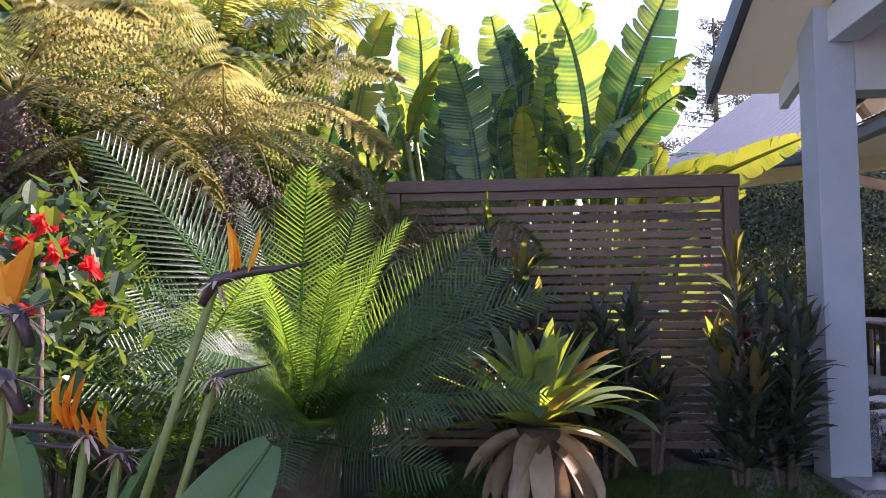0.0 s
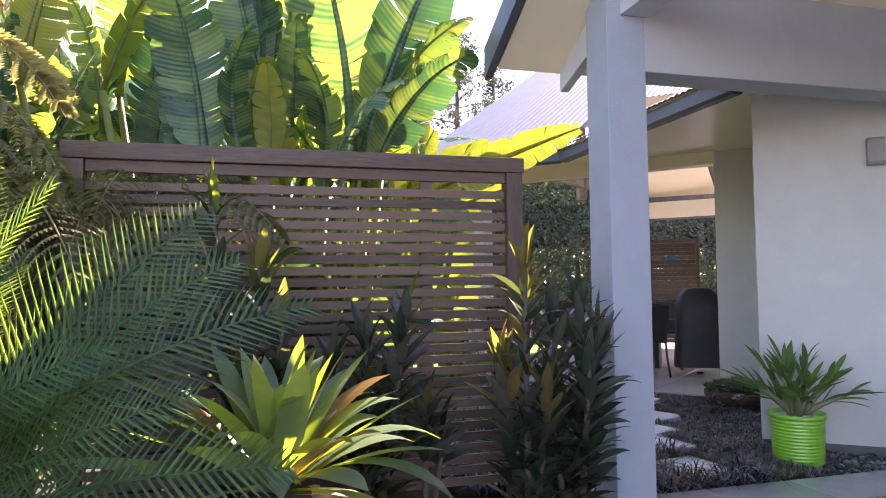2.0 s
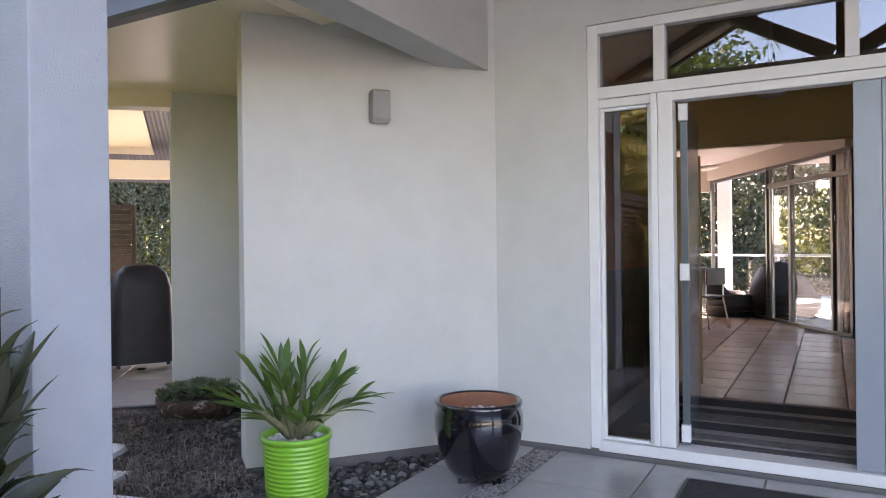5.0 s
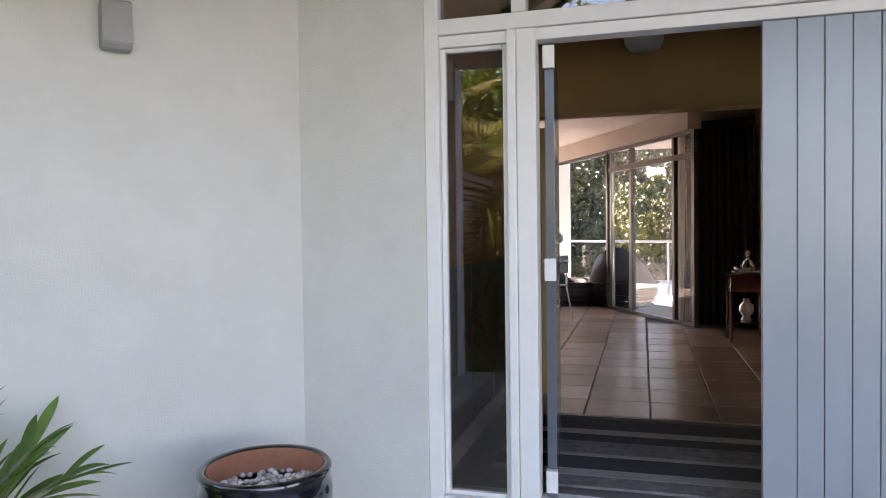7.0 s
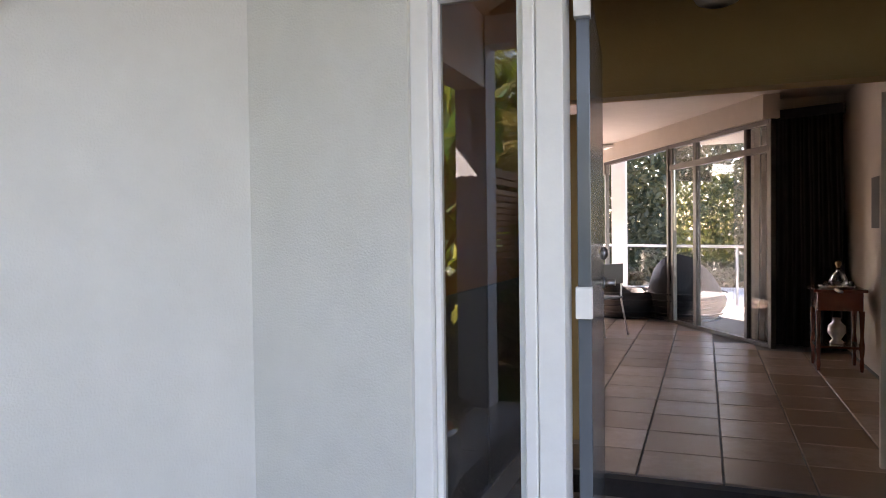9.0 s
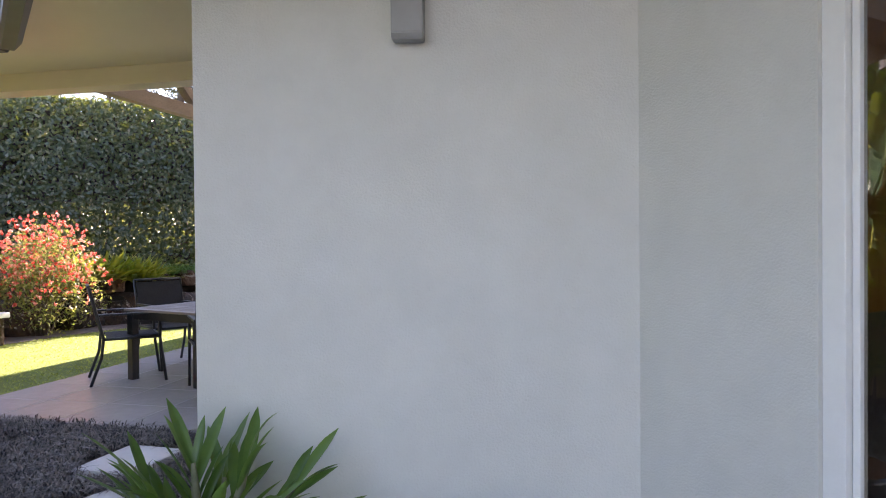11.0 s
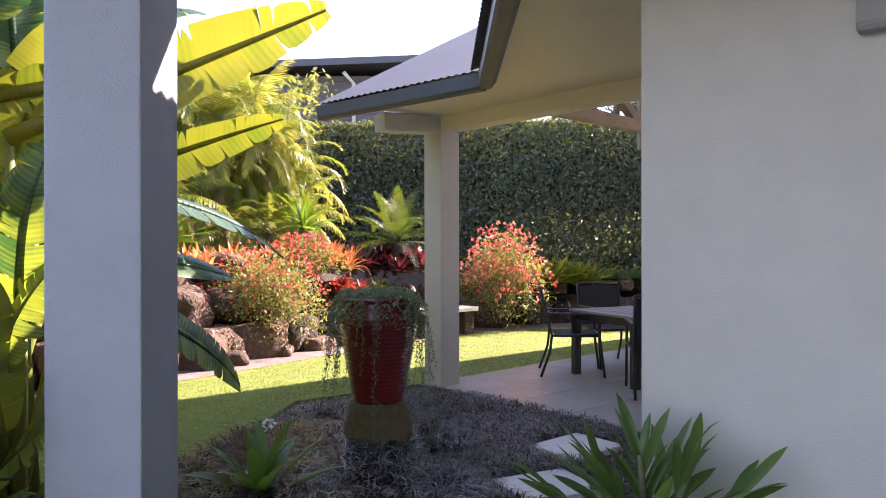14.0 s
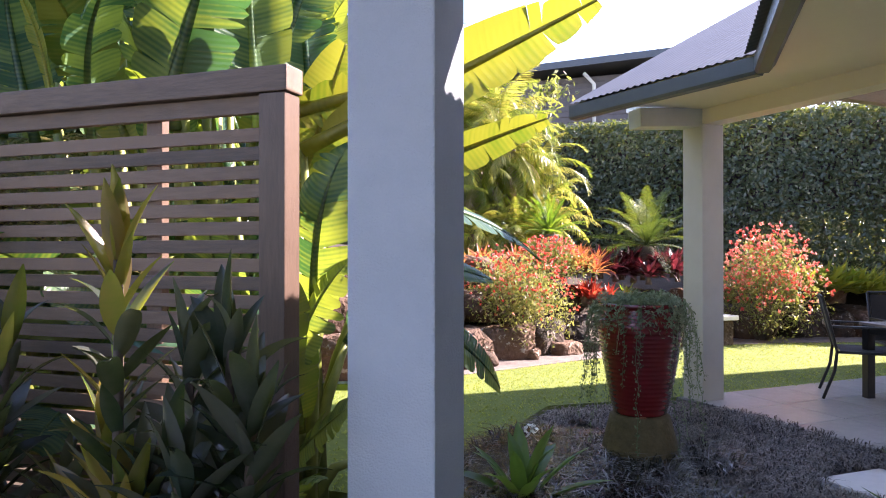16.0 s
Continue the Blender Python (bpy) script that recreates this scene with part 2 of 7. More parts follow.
BROM = leaf_mat("bromeliad leaf", (0.08, 0.14, 0.08), (0.19, 0.26, 0.15), (0.36, 0.50, 0.02), (0.60, 0.70, 0.03), 0.28, 0.45)
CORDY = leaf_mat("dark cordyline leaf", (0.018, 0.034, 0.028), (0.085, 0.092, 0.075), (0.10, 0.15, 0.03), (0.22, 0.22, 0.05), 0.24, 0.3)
# Brighter, warmer copy of the cordyline leaf: sunlight put into its colour.
CORDY_LIT = leaf_mat("sunlit cordyline leaf", (0.03, 0.055, 0.022), (0.13, 0.10, 0.055), (0.34, 0.46, 0.03), (0.66, 0.46, 0.07), 0.22, 0.40)
STRAP = leaf_mat("green strap leaf", (0.05, 0.115, 0.03), (0.10, 0.19, 0.05), (0.16, 0.30, 0.03), (0.26, 0.42, 0.05), 0.35, 0.3)
HEDGE = leaf_mat("hedge leaf", (0.07, 0.095, 0.06), (0.26, 0.28, 0.18), (0.2, 0.25, 0.04), (0.46, 0.42, 0.09), 0.26, 0.3)
DEEP = leaf_mat("deep green leaf", (0.015, 0.04, 0.012), (0.045, 0.085, 0.02), (0.10, 0.18, 0.02), (0.24, 0.30, 0.03), 0.46, 0.35)
RUBY = leaf_mat("coppery red foliage", (0.20, 0.04, 0.02), (0.46, 0.22, 0.07), (0.55, 0.12, 0.04), (0.8, 0.42, 0.12), 0.45, 0.4)
MAROON = leaf_mat("maroon foliage", (0.02, 0.008, 0.012), (0.06, 0.018, 0.022), (0.12, 0.012, 0.02), (0.26, 0.04, 0.05), 0.3, 0.28)
SHRUB = leaf_mat("shrub leaf", (0.08, 0.11, 0.03), (0.28, 0.27, 0.11), (0.30, 0.36, 0.06), (0.55, 0.50, 0.14), 0.5, 0.4)
PETAL_RED = leaf_mat("red petal", (0.55, 0.012, 0.01), (0.75, 0.03, 0.02), (0.8, 0.02, 0.01), (0.9, 0.06, 0.03), 0.5, 0.35)
PETAL_PINK = leaf_mat("coral petal", (0.60, 0.05, 0.04), (0.90, 0.60, 0.50), (0.7, 0.10, 0.06), (0.9, 0.5, 0.34), 0.5, 0.35)
PETAL_ORANGE = leaf_mat("orange petal", (0.85, 0.28, 0.01), (0.98, 0.48, 0.03), (0.9, 0.25, 0.01), (1.0, 0.45, 0.03), 0.4, 0.4)
SPATHE = mat("purple green spathe", (0.022, 0.016, 0.014), (0.075, 0.04, 0.032), 0.4, 20, 0.1)
STALK = mat("green stalk", (0.10, 0.14, 0.02), (0.26, 0.27, 0.06), 0.45, 14, 0.1)
MONDO = leaf_mat("black mondo blade", (0.005, 0.007, 0.010), (0.40, 0.405, 0.425), (0.02, 0.02, 0.015), (0.05, 0.05, 0.03), 0.25, 0.05)
MONDO_DRY = leaf_mat("dry mondo blade", (0.02, 0.017, 0.014), (0.36, 0.31, 0.26), (0.03, 0.03, 0.02), (0.06, 0.06, 0.03), 0.5, 0.08)
GRASS = leaf_mat("lawn blade", (0.15, 0.22, 0.02), (0.28, 0.35, 0.05), (0.34, 0.42, 0.03), (0.55, 0.56, 0.07), 0.5, 0.4)
GREY_LEAF = leaf_mat("silver green trailing leaf", (0.06, 0.10, 0.055), (0.23, 0.28, 0.18), (0.2, 0.3, 0.12), (0.35, 0.42, 0.2), 0.6, 0.3)
FAR_LEAF = leaf_mat("far tree leaf", (0.03, 0.045, 0.022), (0.10, 0.105, 0.05), (0.08, 0.11, 0.03), (0.2, 0.18, 0.06), 0.5, 0.18)
SIDING = mat("dark weatherboard", (0.09, 0.075, 0.075), (0.14, 0.12, 0.12), 0.6, 8, 0.1)


for leafy in (BANANA, LIT_GOLDEN):
    veined(leafy, 38.0, 0.3, 0.17)


# ---- building blocks ----
def thing(name, label, category, m=None, group="", kind=""):
    ob = new(name)
    ob.matrix_world = m or Matrix.Identity(4)
    return tagged(ob, label, category, group, kind)


def mesh_of(name, verts, faces, material, smooth=False):
    me = bpy.data.meshes.new(name)
    me.from_pydata([tuple(v) for v in verts], [], faces)
    me.materials.append(material)
    if smooth:
        me.polygons.foreach_set("use_smooth", [True] * len(me.polygons))
    return me


def part(name, bm, material, parent=None, label="", smooth=False):
    """Links a bmesh as one mesh object under its thing."""
    me = bpy.data.meshes.new(name)
    bm.to_mesh(me)
    bm.free()
    me.materials.append(material)
    if smooth:
        me.polygons.foreach_set("use_smooth", [True] * len(me.polygons))
    ob = new(name, me)
    ob.parent = parent
    if label:
        ob["label"] = label
    return ob


def put(name, me, parent, m=None, label=""):
    ob = new(name, me)
    ob.parent = parent
    ob.matrix_local = m or Matrix.Identity(4)
    if label:
        ob["label"] = label
    return ob


def under(child, holder):
    """Hangs a part under another part of the same thing, where it stands."""
    m = holder.matrix_local.inverted() @ child.matrix_local
    child.parent = holder
    child.matrix_local = m
    return child


def box(bm, x0, y0, z0, x1, y1, z1, bevel=0.0, m=None):
    r = bmesh.ops.create_cube(bm, size=1.0)
    vs = r["verts"]
    bmesh.ops.transform(bm, verts=vs, matrix=Matrix.LocRotScale(((x0 + x1) / 2, (y0 + y1) / 2, (z0 + z1) / 2), None, (abs(x1 - x0), abs(y1 - y0), abs(z1 - z0))))
    if bevel:
        es = list({e for v in vs for e in v.link_edges})
        r = bmesh.ops.bevel(bm, geom=es, offset=bevel, segments=2, affect="EDGES", profile=0.6)
        vs = list({v for f in r["faces"] for v in f.verts} | {v for v in vs if v.is_valid})
    if m is not None:
        bmesh.ops.transform(bm, verts=vs, matrix=m)
    return bm


def block(name, x0, y0, z0, x1, y1, z1, material, parent=None, bevel=0.004, label="", m=None):
    return part(name, box(bmesh.new(), x0, y0, z0, x1, y1, z1, bevel, m), material, parent, label)


def slab(name, outline, z0, z1, material, parent=None, label="", bevel=0.0):
    """A flat piece of any outline between two heights."""
    bm = bmesh.new()
    low = [bm.verts.new((x, y, z0)) for x, y in outline]
    high = [bm.verts.new((x, y, z1)) for x, y in outline]
    n = len(outline)
    bm.faces.new(high)
    bm.faces.new(low[::-1])
    for i in range(n):
        bm.faces.new((low[i], low[(i + 1) % n], high[(i + 1) % n], high[i]))
    bmesh.ops.recalc_face_normals(bm, faces=bm.faces)
    if bevel:
        bmesh.ops.bevel(bm, geom=list(bm.edges), offset=bevel, segments=2, affect="EDGES")
    return part(name, bm, material, parent, label)


def beam(name, a, b, width, height, material, parent=None, label="", bevel=0.006):
    """A straight timber from a to b, upright in its section."""
    a, b = Vector(a), Vector(b)
    way = (b - a).normalized()
    side = way.cross(Vector((0, 0, 1)))
    side = side.normalized() if side.length > 1e-4 else Vector((1, 0, 0))
    up = side.cross(way)
    m = Matrix((side, way, up)).transposed().to_4x4()
    m.translation = (a + b) / 2
    n = (b - a).length / 2
    return part(name, box(bmesh.new(), -width / 2, -n, -height / 2, width / 2, n, height / 2, bevel, m), material, parent, label)


def lathe(bm, rings, segments=40, caps=True):
    """A turned body from (radius, height) rings."""
    loops = []
    for r, z in rings:
        loops.append([bm.verts.new((r * math.cos(2 * math.pi * i / segments), r * math.sin(2 * math.pi * i / segments), z)) for i in range(segments)])
    for a, b in zip(loops, loops[1:]):
        for i in range(segments):
            j = (i + 1) % segments
            bm.faces.new((a[i], a[j], b[j], b[i]))
    if caps:
        bm.faces.new(loops[0][::-1])
        bm.faces.new(loops[-1])
    return bm


def tube_data(points, radii, sides=6):
    verts, faces = [], []
    pts = [Vector(p) for p in points]
    for i, p in enumerate(pts):
        way = (pts[min(i + 1, len(pts) - 1)] - pts[max(i - 1, 0)]).normalized()
        a = way.cross(Vector((0.31, 0.2, 0.93)))
        a = a.normalized() if a.length > 1e-4 else Vector((1, 0, 0))
        b = way.cross(a)
        r = radii[i] if isinstance(radii, (list, tuple)) else radii
        for k in range(sides):
            c = 2 * math.pi * k / sides
            verts.append(p + a * (r * math.cos(c)) + b * (r * math.sin(c)))
    n = len(pts)
    for i in range(n - 1):
        for k in range(sides):
            j = (k + 1) % sides
            faces.append((i * sides + k, i * sides + j, (i + 1) * sides + j, (i + 1) * sides + k))
    faces.append(tuple(range(sides))[::-1])
    faces.append(tuple(range((n - 1) * sides, n * sides)))
    return verts, faces


def tube(name, points, radii, material, parent=None, sides=8, label=""):
    v, f = tube_data(points, radii, sides)
    ob = new(name, mesh_of(name, v, f, material, True))
    ob.parent = parent
    if label:
        ob["label"] = label
    return ob


class Heap:
    """Gathers many small shapes into one mesh."""

    def __init__(self):
        self.v, self.f = [], []

    def add(self, verts, faces):
        n = len(self.v)
        self.v.extend(verts)
        self.f.extend([tuple(i + n for i in f) for f in faces])

    def strip(self, base, way, up, length, width, droop=0.3, segs=4, fold=0.25, shape=None, twist=0.0):
        """A leaf blade: a folded strip that starts at base, runs along way and bends down."""
        way, up = way.normalized(), up.normalized()
        side = way.cross(up).normalized()
        n = len(self.v)
        p = base.copy()
        for i in range(segs + 1):
            s = i / segs
            w = width * (shape(s) if shape else math.sin(math.pi * min(0.98, 0.12 + 0.88 * s)) ** 0.7)
            lift = side.cross(way).normalized()
            self.v.append(p - side * w + lift * (w * fold))
            self.v.append(p)
            self.v.append(p + side * w + lift * (w * fold))
            way = (way - Vector((0, 0, 1)) * (droop / segs)).normalized()
            p = p + way * (length / segs)
        for i in range(segs):
            a = n + 3 * i
            self.f.append((a, a + 1, a + 4, a + 3))
            self.f.append((a + 1, a + 2, a + 5, a + 4))

    def flat(self, centre, a, b):
        """One small pointed leaf, a along its length and b across."""
        n = len(self.v)
        self.v.extend([centre - a, centre + b * 0.9 - a * 0.1, centre + a, centre - b * 0.9 - a * 0.1])
        self.f.append((n, n + 1, n + 2, n + 3))

    def mesh(self, name, material, smooth=False):
        return mesh_of(name, self.v, self.f, material, smooth)


def rnd(a, b):
    return random.uniform(a, b)


def any_way():
    v = Vector((random.gauss(0, 1), random.gauss(0, 1), random.gauss(0, 1)))
    return v.normalized()


# ---- the house ----
WALL_X = 5.10
CORNER = (5.09, 4.57)
EDGE = (3.83, 5.59)
DOOR_Y = 2.50


def roof_z(y):
    """Underside of the porch's pitched ceiling."""
    return 3.0 + 0.52 * (4.6 - abs(y - DOOR_Y) - DOOR_Y)


def upright(name, outline, z0, z1, material, label):
    ob = slab(name, outline, z0, z1, material)
    return tagged(ob, label, "wall", kind="structure")


# the wall with the entrance: piers beside the frame, and the gable above it
upright("wall_entry", [(WALL_X, 3.95), (WALL_X + 0.25, 3.95), (WALL_X + 0.25, 4.9), (CORNER[0], CORNER[1])], 0.03, 3.6, RENDER_WALL, "pale grey-green textured rendered wall beside the entrance")
upright("wall_entry_south", [(WALL_X, 1.05), (WALL_X, 0.40), (WALL_X + 0.25, 0.1), (WALL_X + 0.25, 1.05)], 0.03, 3.6, RENDER_WALL, "pale grey-green textured rendered wall beside the entrance")
bm = bmesh.new()
pts = [(1.05, 2.66), (3.95, 2.66), (3.95, 3.45), (DOOR_Y, 4.25), (1.05, 3.45)]
a = [bm.verts.new((WALL_X, y, z)) for y, z in pts]
b = [bm.verts.new((WALL_X + 0.25, y, z)) for y, z in pts]
bm.faces.new(a)
bm.faces.new(b[::-1])
for i in range(5):
    bm.faces.new((a[i], a[(i + 1) % 5], b[(i + 1) % 5], b[i]))
bmesh.ops.recalc_face_normals(bm, faces=bm.faces)
tagged(part("wall_gable", bm, RENDER_WALL), "pale rendered gable wall above the entrance", "wall", kind="structure")
# the slanting wall with the wall lamp
ex, ey = EDGE
cx, cy = CORNER
upright("wall_lamp", [(ex, ey), (cx, cy), (cx + 0.25, cy + 0.33), (cx + 0.25 * 0.6, cy + 0.4), (ex + 0.16, ey + 0.20)], 0.03, 3.5, RENDER_WALL, "pale grey-green textured rendered wall with a box lamp")
upright("wall_lamp_return", [(ex + 0.003, ey + 0.004), (ex + 0.16, ey + 0.20), (5.9, 7.05), (5.75, 7.2)], 0.03, 3.1, RENDER_WALL, "pale rendered side wall of the house")
upright("wall_south", [(WALL_X + 0.02, 0.42), (3.83, -0.59), (3.98, -0.77), (WALL_X + 0.25, 0.12)], 0.03, 3.5, RENDER_WALL, "pale grey-green textured rendered wall of the porch")
# strip of bare concrete under the render
upright("baseboard_lamp", [(ex + 0.02, ey + 0.015), (cx + 0.012, cy + 0.012), (cx + 0.2, cy + 0.3), (ex + 0.14, ey + 0.17)], -0.05, 0.035, GROUT, "bare concrete footing under the rendered wall")
upright("baseboard_entry", [(WALL_X + 0.012, 3.9), (WALL_X + 0.2, 3.9), (WALL_X + 0.2, 4.8), (cx + 0.012, cy)], -0.05, 0.035, GROUT, "bare concrete footing under the rendered wall")
# the wall at the patio
upright("wall_patio", [(5.0, 7.60), (6.6, 6.35), (6.75, 6.55), (5.15, 7.80)], 0.0, 2.67, RENDER_WALL, "pale rendered wall end beside the patio")

# porch pillars and beams
for y in (4.59, 0.155):
    ob = block("porch_pillar", 2.02, y, -0.05, 2.268, y + 0.25, 3.02, PILLAR_BLUE, None, 0.006)
    tagged(ob, "pale blue-grey square textured porch pillar", "pillar", "porch pillars")
for y in (4.60, 0.15):
    ob = block("porch_beam", 2.27, y, 2.455, 5.2, y + 0.24, 3.02, PILLAR_PAINT, None, 0.006)
    tagged(ob, "pale grey deep beam from the pillar to the house", "beam", "porch beams")
truss = thing("porch_truss", "grey timber truss across the open front of the porch", "truss")
beam("bottom_chord", (2.20, 0.42, 2.88), (2.20, 4.585, 2.88), 0.19, 0.22, TRIM, truss)
beam("king_post", (2.20, DOOR_Y, 2.99), (2.20, DOOR_Y, 3.93), 0.14, 0.14, TRUSS_DARK, truss)
for s in (-1, 1):
    beam("brace", (2.20, DOOR_Y + s * 0.1, 3.02), (2.20, DOOR_Y + s * 0.95, 3.50), 0.12, 0.13, TRUSS_DARK, truss)
    beam("rafter", (2.20, DOOR_Y + s * 0.03, 4.02), (2.20, DOOR_Y + s * 2.05, 3.005), 0.14, 0.13, TRUSS_DARK, truss)
# porch roof: cream ceiling under a slate-coloured roof, with its eave and barge
for s, word in ((1, "north"), (-1, "south")):
    def slope(name, y0, y1, x0, x1, lift, thick, material):
        bm = bmesh.new()
        rows = []
        for x in (x0, x1):
            for y in (y0, y1):
                z = roof_z(DOOR_Y + y) + lift
                rows.append([bm.verts.new((x, DOOR_Y + s * y, z)), bm.verts.new((x, DOOR_Y + s * y, z + thick))])
        (a, A), (b, B), (c, C), (d, D) = rows
        for f in ((a, b, d, c), (A, C, D, B), (a, c, C, A), (b, B, D, d), (a, A, B, b), (c, d, D, C)):
            bm.faces.new(f)
        bmesh.ops.recalc_face_normals(bm, faces=bm.faces)
        return part(name, bm, material)
    tagged(slope("ceiling_porch_" + word, 0.0, 2.80, 1.62, WALL_X + 0.2, 0.0, 0.02, CREAM), "cream painted sloping porch ceiling", "ceiling", kind="structure")
    tagged(slope("roof_porch_" + word, -0.02, 2.84, 1.58, WALL_X + 2.5, 0.05, 0.10, ROOFING), "pale grey metal porch roof", "roof", kind="structure")
    barge = tagged(slope("barge_board_" + word, -0.01, 2.86, 1.55, 1.60, -0.02, 0.20, DARKTRIM), "slate grey barge board at the porch gable", "barge board", kind="structure")
    rafter = thing("rafter_tail", "pale tapered rafter tail over the pillar", "rafter", group="rafter tails")
    bm = bmesh.new()
    prof = [(y, roof_z(DOOR_Y + y) + dz - 0.002 if i < 2 else roof_z(DOOR_Y + y) + dz) for i, (y, dz) in enumerate(((2.36, 0.0), (2.79, 0.0), (2.79, -0.13), (2.36, -0.22)))]
    q0 = [bm.verts.new((2.06, DOOR_Y + s * y, z)) for y, z in prof]
    q1 = [bm.verts.new((2.12, DOOR_Y + s * y, z)) for y, z in prof]
    bm.faces.new(q0)
    bm.faces.new(q1[::-1])
    for i in range(4):
        bm.faces.new((q0[i], q0[(i + 1) % 4], q1[(i + 1) % 4], q1[i]))
    bmesh.ops.recalc_face_normals(bm, faces=bm.faces)
    part("tail", bm, TRIM, rafter)


def gutter(name, a, b, label, size=0.13):
    """An open box gutter hung along an eave from a to b."""
    a, b = Vector(a), Vector(b)
    way = (b - a).normalized()
    out = Vector((way.y, -way.x, 0))
    prof = [(0, 0.10), (0, 0.0), (0.02, -0.02), (0.09, -0.02), (size, 0.03), (size, 0.155), (size - 0.012, 0.165), (size - 0.02, 0.145), (size - 0.012, 0.045), (0.085, -0.005), (0.02, -0.005), (0.012, 0.10)]
    bm = bmesh.new()
    p = [bm.verts.new(a + out * u + Vector((0, 0, w))) for u, w in prof]
    q = [bm.verts.new(b + out * u + Vector((0, 0, w))) for u, w in prof]
    for i in range(len(prof)):
        j = (i + 1) % len(prof)
        bm.faces.new((p[i], p[j], q[j], q[i]))
    bm.faces.new(p[::-1])
    bm.faces.new(q)
    bmesh.ops.recalc_face_normals(bm, faces=bm.faces)
    return tagged(part(name, bm, DARKTRIM), label, "gutter", kind="structure")


def corrugated(name, corners, pitch, label, material=None):
    """A sheet of corrugated steel: corners are low-left, low-right, high-right, high-left."""
    c = [Vector(p) for p in corners]
    n = max(4, int((c[1] - c[0]).length / pitch) * 4)
    verts, faces = [], []
    normal = (c[1] - c[0]).cross(c[3] - c[0]).normalized()
    if normal.z < 0:
        normal = -normal
    for i in range(n + 1):
        s = i / n
        lift = normal * (0.006 * math.sin(i * math.pi / 2))
        lo, hi = c[0].lerp(c[1], s), c[3].lerp(c[2], s)
        verts += [lo + lift, hi + lift, lo + lift - normal * 0.004, hi + lift - normal * 0.004]
    for i in range(n):
        k = 4 * i
        faces += [(k, k + 4, k + 5, k + 1), (k + 2, k + 3, k + 7, k + 6)]
    ob = new(name, mesh_of(name, verts, faces, material or ROOFING, True))
    return tagged(ob, label, "roof", kind="structure")


# the wing behind: walkway eave, and the patio roof turned 42 degrees
G_IN = Vector((3.31, 7.96, 2.56))
G_OUT = Vector((1.90, 9.17, 2.56))
POST = Vector((3.04, 9.86, 0))
VERGE = Vector((0.74, 0.67, 0)).normalized()
RISE = 0.55
gutter("gutter_walkway", (3.29, 5.15, 2.56), (3.31, 7.96, 2.56), "slate grey gutter along the walkway eave")
gutter("gutter_patio", G_IN, G_OUT, "slate grey gutter along the patio eave")
apex = VERGE * 4.85
top = Vector((0, 0, 4.85 * RISE))
corrugated("roof_patio", [G_OUT + Vector((0, 0, 0.12)), G_IN + Vector((0, 0, 0.12)), G_IN + apex + top + Vector((0, 0, 0.12)), G_OUT + apex + top + Vector((0, 0, 0.12))], 0.076, "pale corrugated steel roof over the patio")
far = VERGE * 9.7
SE = Vector((VERGE.y, -VERGE.x, 0))
q0 = G_IN + VERGE * 1.5 + Vector((0, 0, 1.5 * RISE + 0.12))
corrugated("roof_patio_house", [q0, q0 + SE * 5.5, G_IN + SE * 5.5 + apex + top + Vector((0, 0, 0.12)), G_IN + apex + top + Vector((0, 0, 0.12))], 0.076, "pale corrugated steel roof over the patio")
corrugated("roof_patio_house_back", [G_IN + SE * 5.5 + far + Vector((0, 0, 0.12)), G_IN + far + Vector((0, 0, 0.12)), G_IN + apex + top + Vector((0, 0, 0.12)), G_IN + SE * 5.5 + apex + top + Vector((0, 0, 0.12))], 0.076, "pale corrugated steel roof over the patio")
corrugated("roof_patio_back", [G_IN + far + Vector((0, 0, 0.12)), G_OUT + far + Vector((0, 0, 0.12)), G_OUT + apex + top + Vector((0, 0, 0.12)), G_IN + apex + top + Vector((0, 0, 0.12))], 0.076, "pale corrugated steel roof over the patio")
corrugated("roof_walkway", [(3.25, 7.96, 2.68), (3.25, 5.2, 2.68), (6.4, 5.2, 4.05), (6.4, 9.6, 4.05)], 0.076, "pale corrugated steel roof over the walkway")
tagged(slab("ceiling_walkway", [(3.31, 5.0), (5.4, 5.0), (6.8, 6.3), (5.02, 7.62), (3.05, 9.72), (2.02, 9.20), (3.33, 8.0)], 2.668, 2.69, CREAM), "flat cream painted soffit over the walkway", "ceiling", kind="structure")
ob = beam("patio_beam", (POST.x, POST.y, 2.60), (5.08, 7.66, 2.60), 0.20, 0.14, CREAM)
tagged(ob, "cream painted beam between the patio post and the house", "beam")
post = block("patio_post", -0.125, -0.125, 0.0, 0.125, 0.125, 2.53, POST_PAINT, None, 0.006, m=pose(POST.x, POST.y, 0, 0, 0, 42))
tagged(post, "pale grey square patio post", "post")
tail = beam("beam_tail", POST + Vector((-0.03, -0.03, 2.60)) , (2.45, 9.43, 2.56), 0.20, 0.17, TRIM)
tagged(tail, "grey painted beam end under the patio eave", "beam")
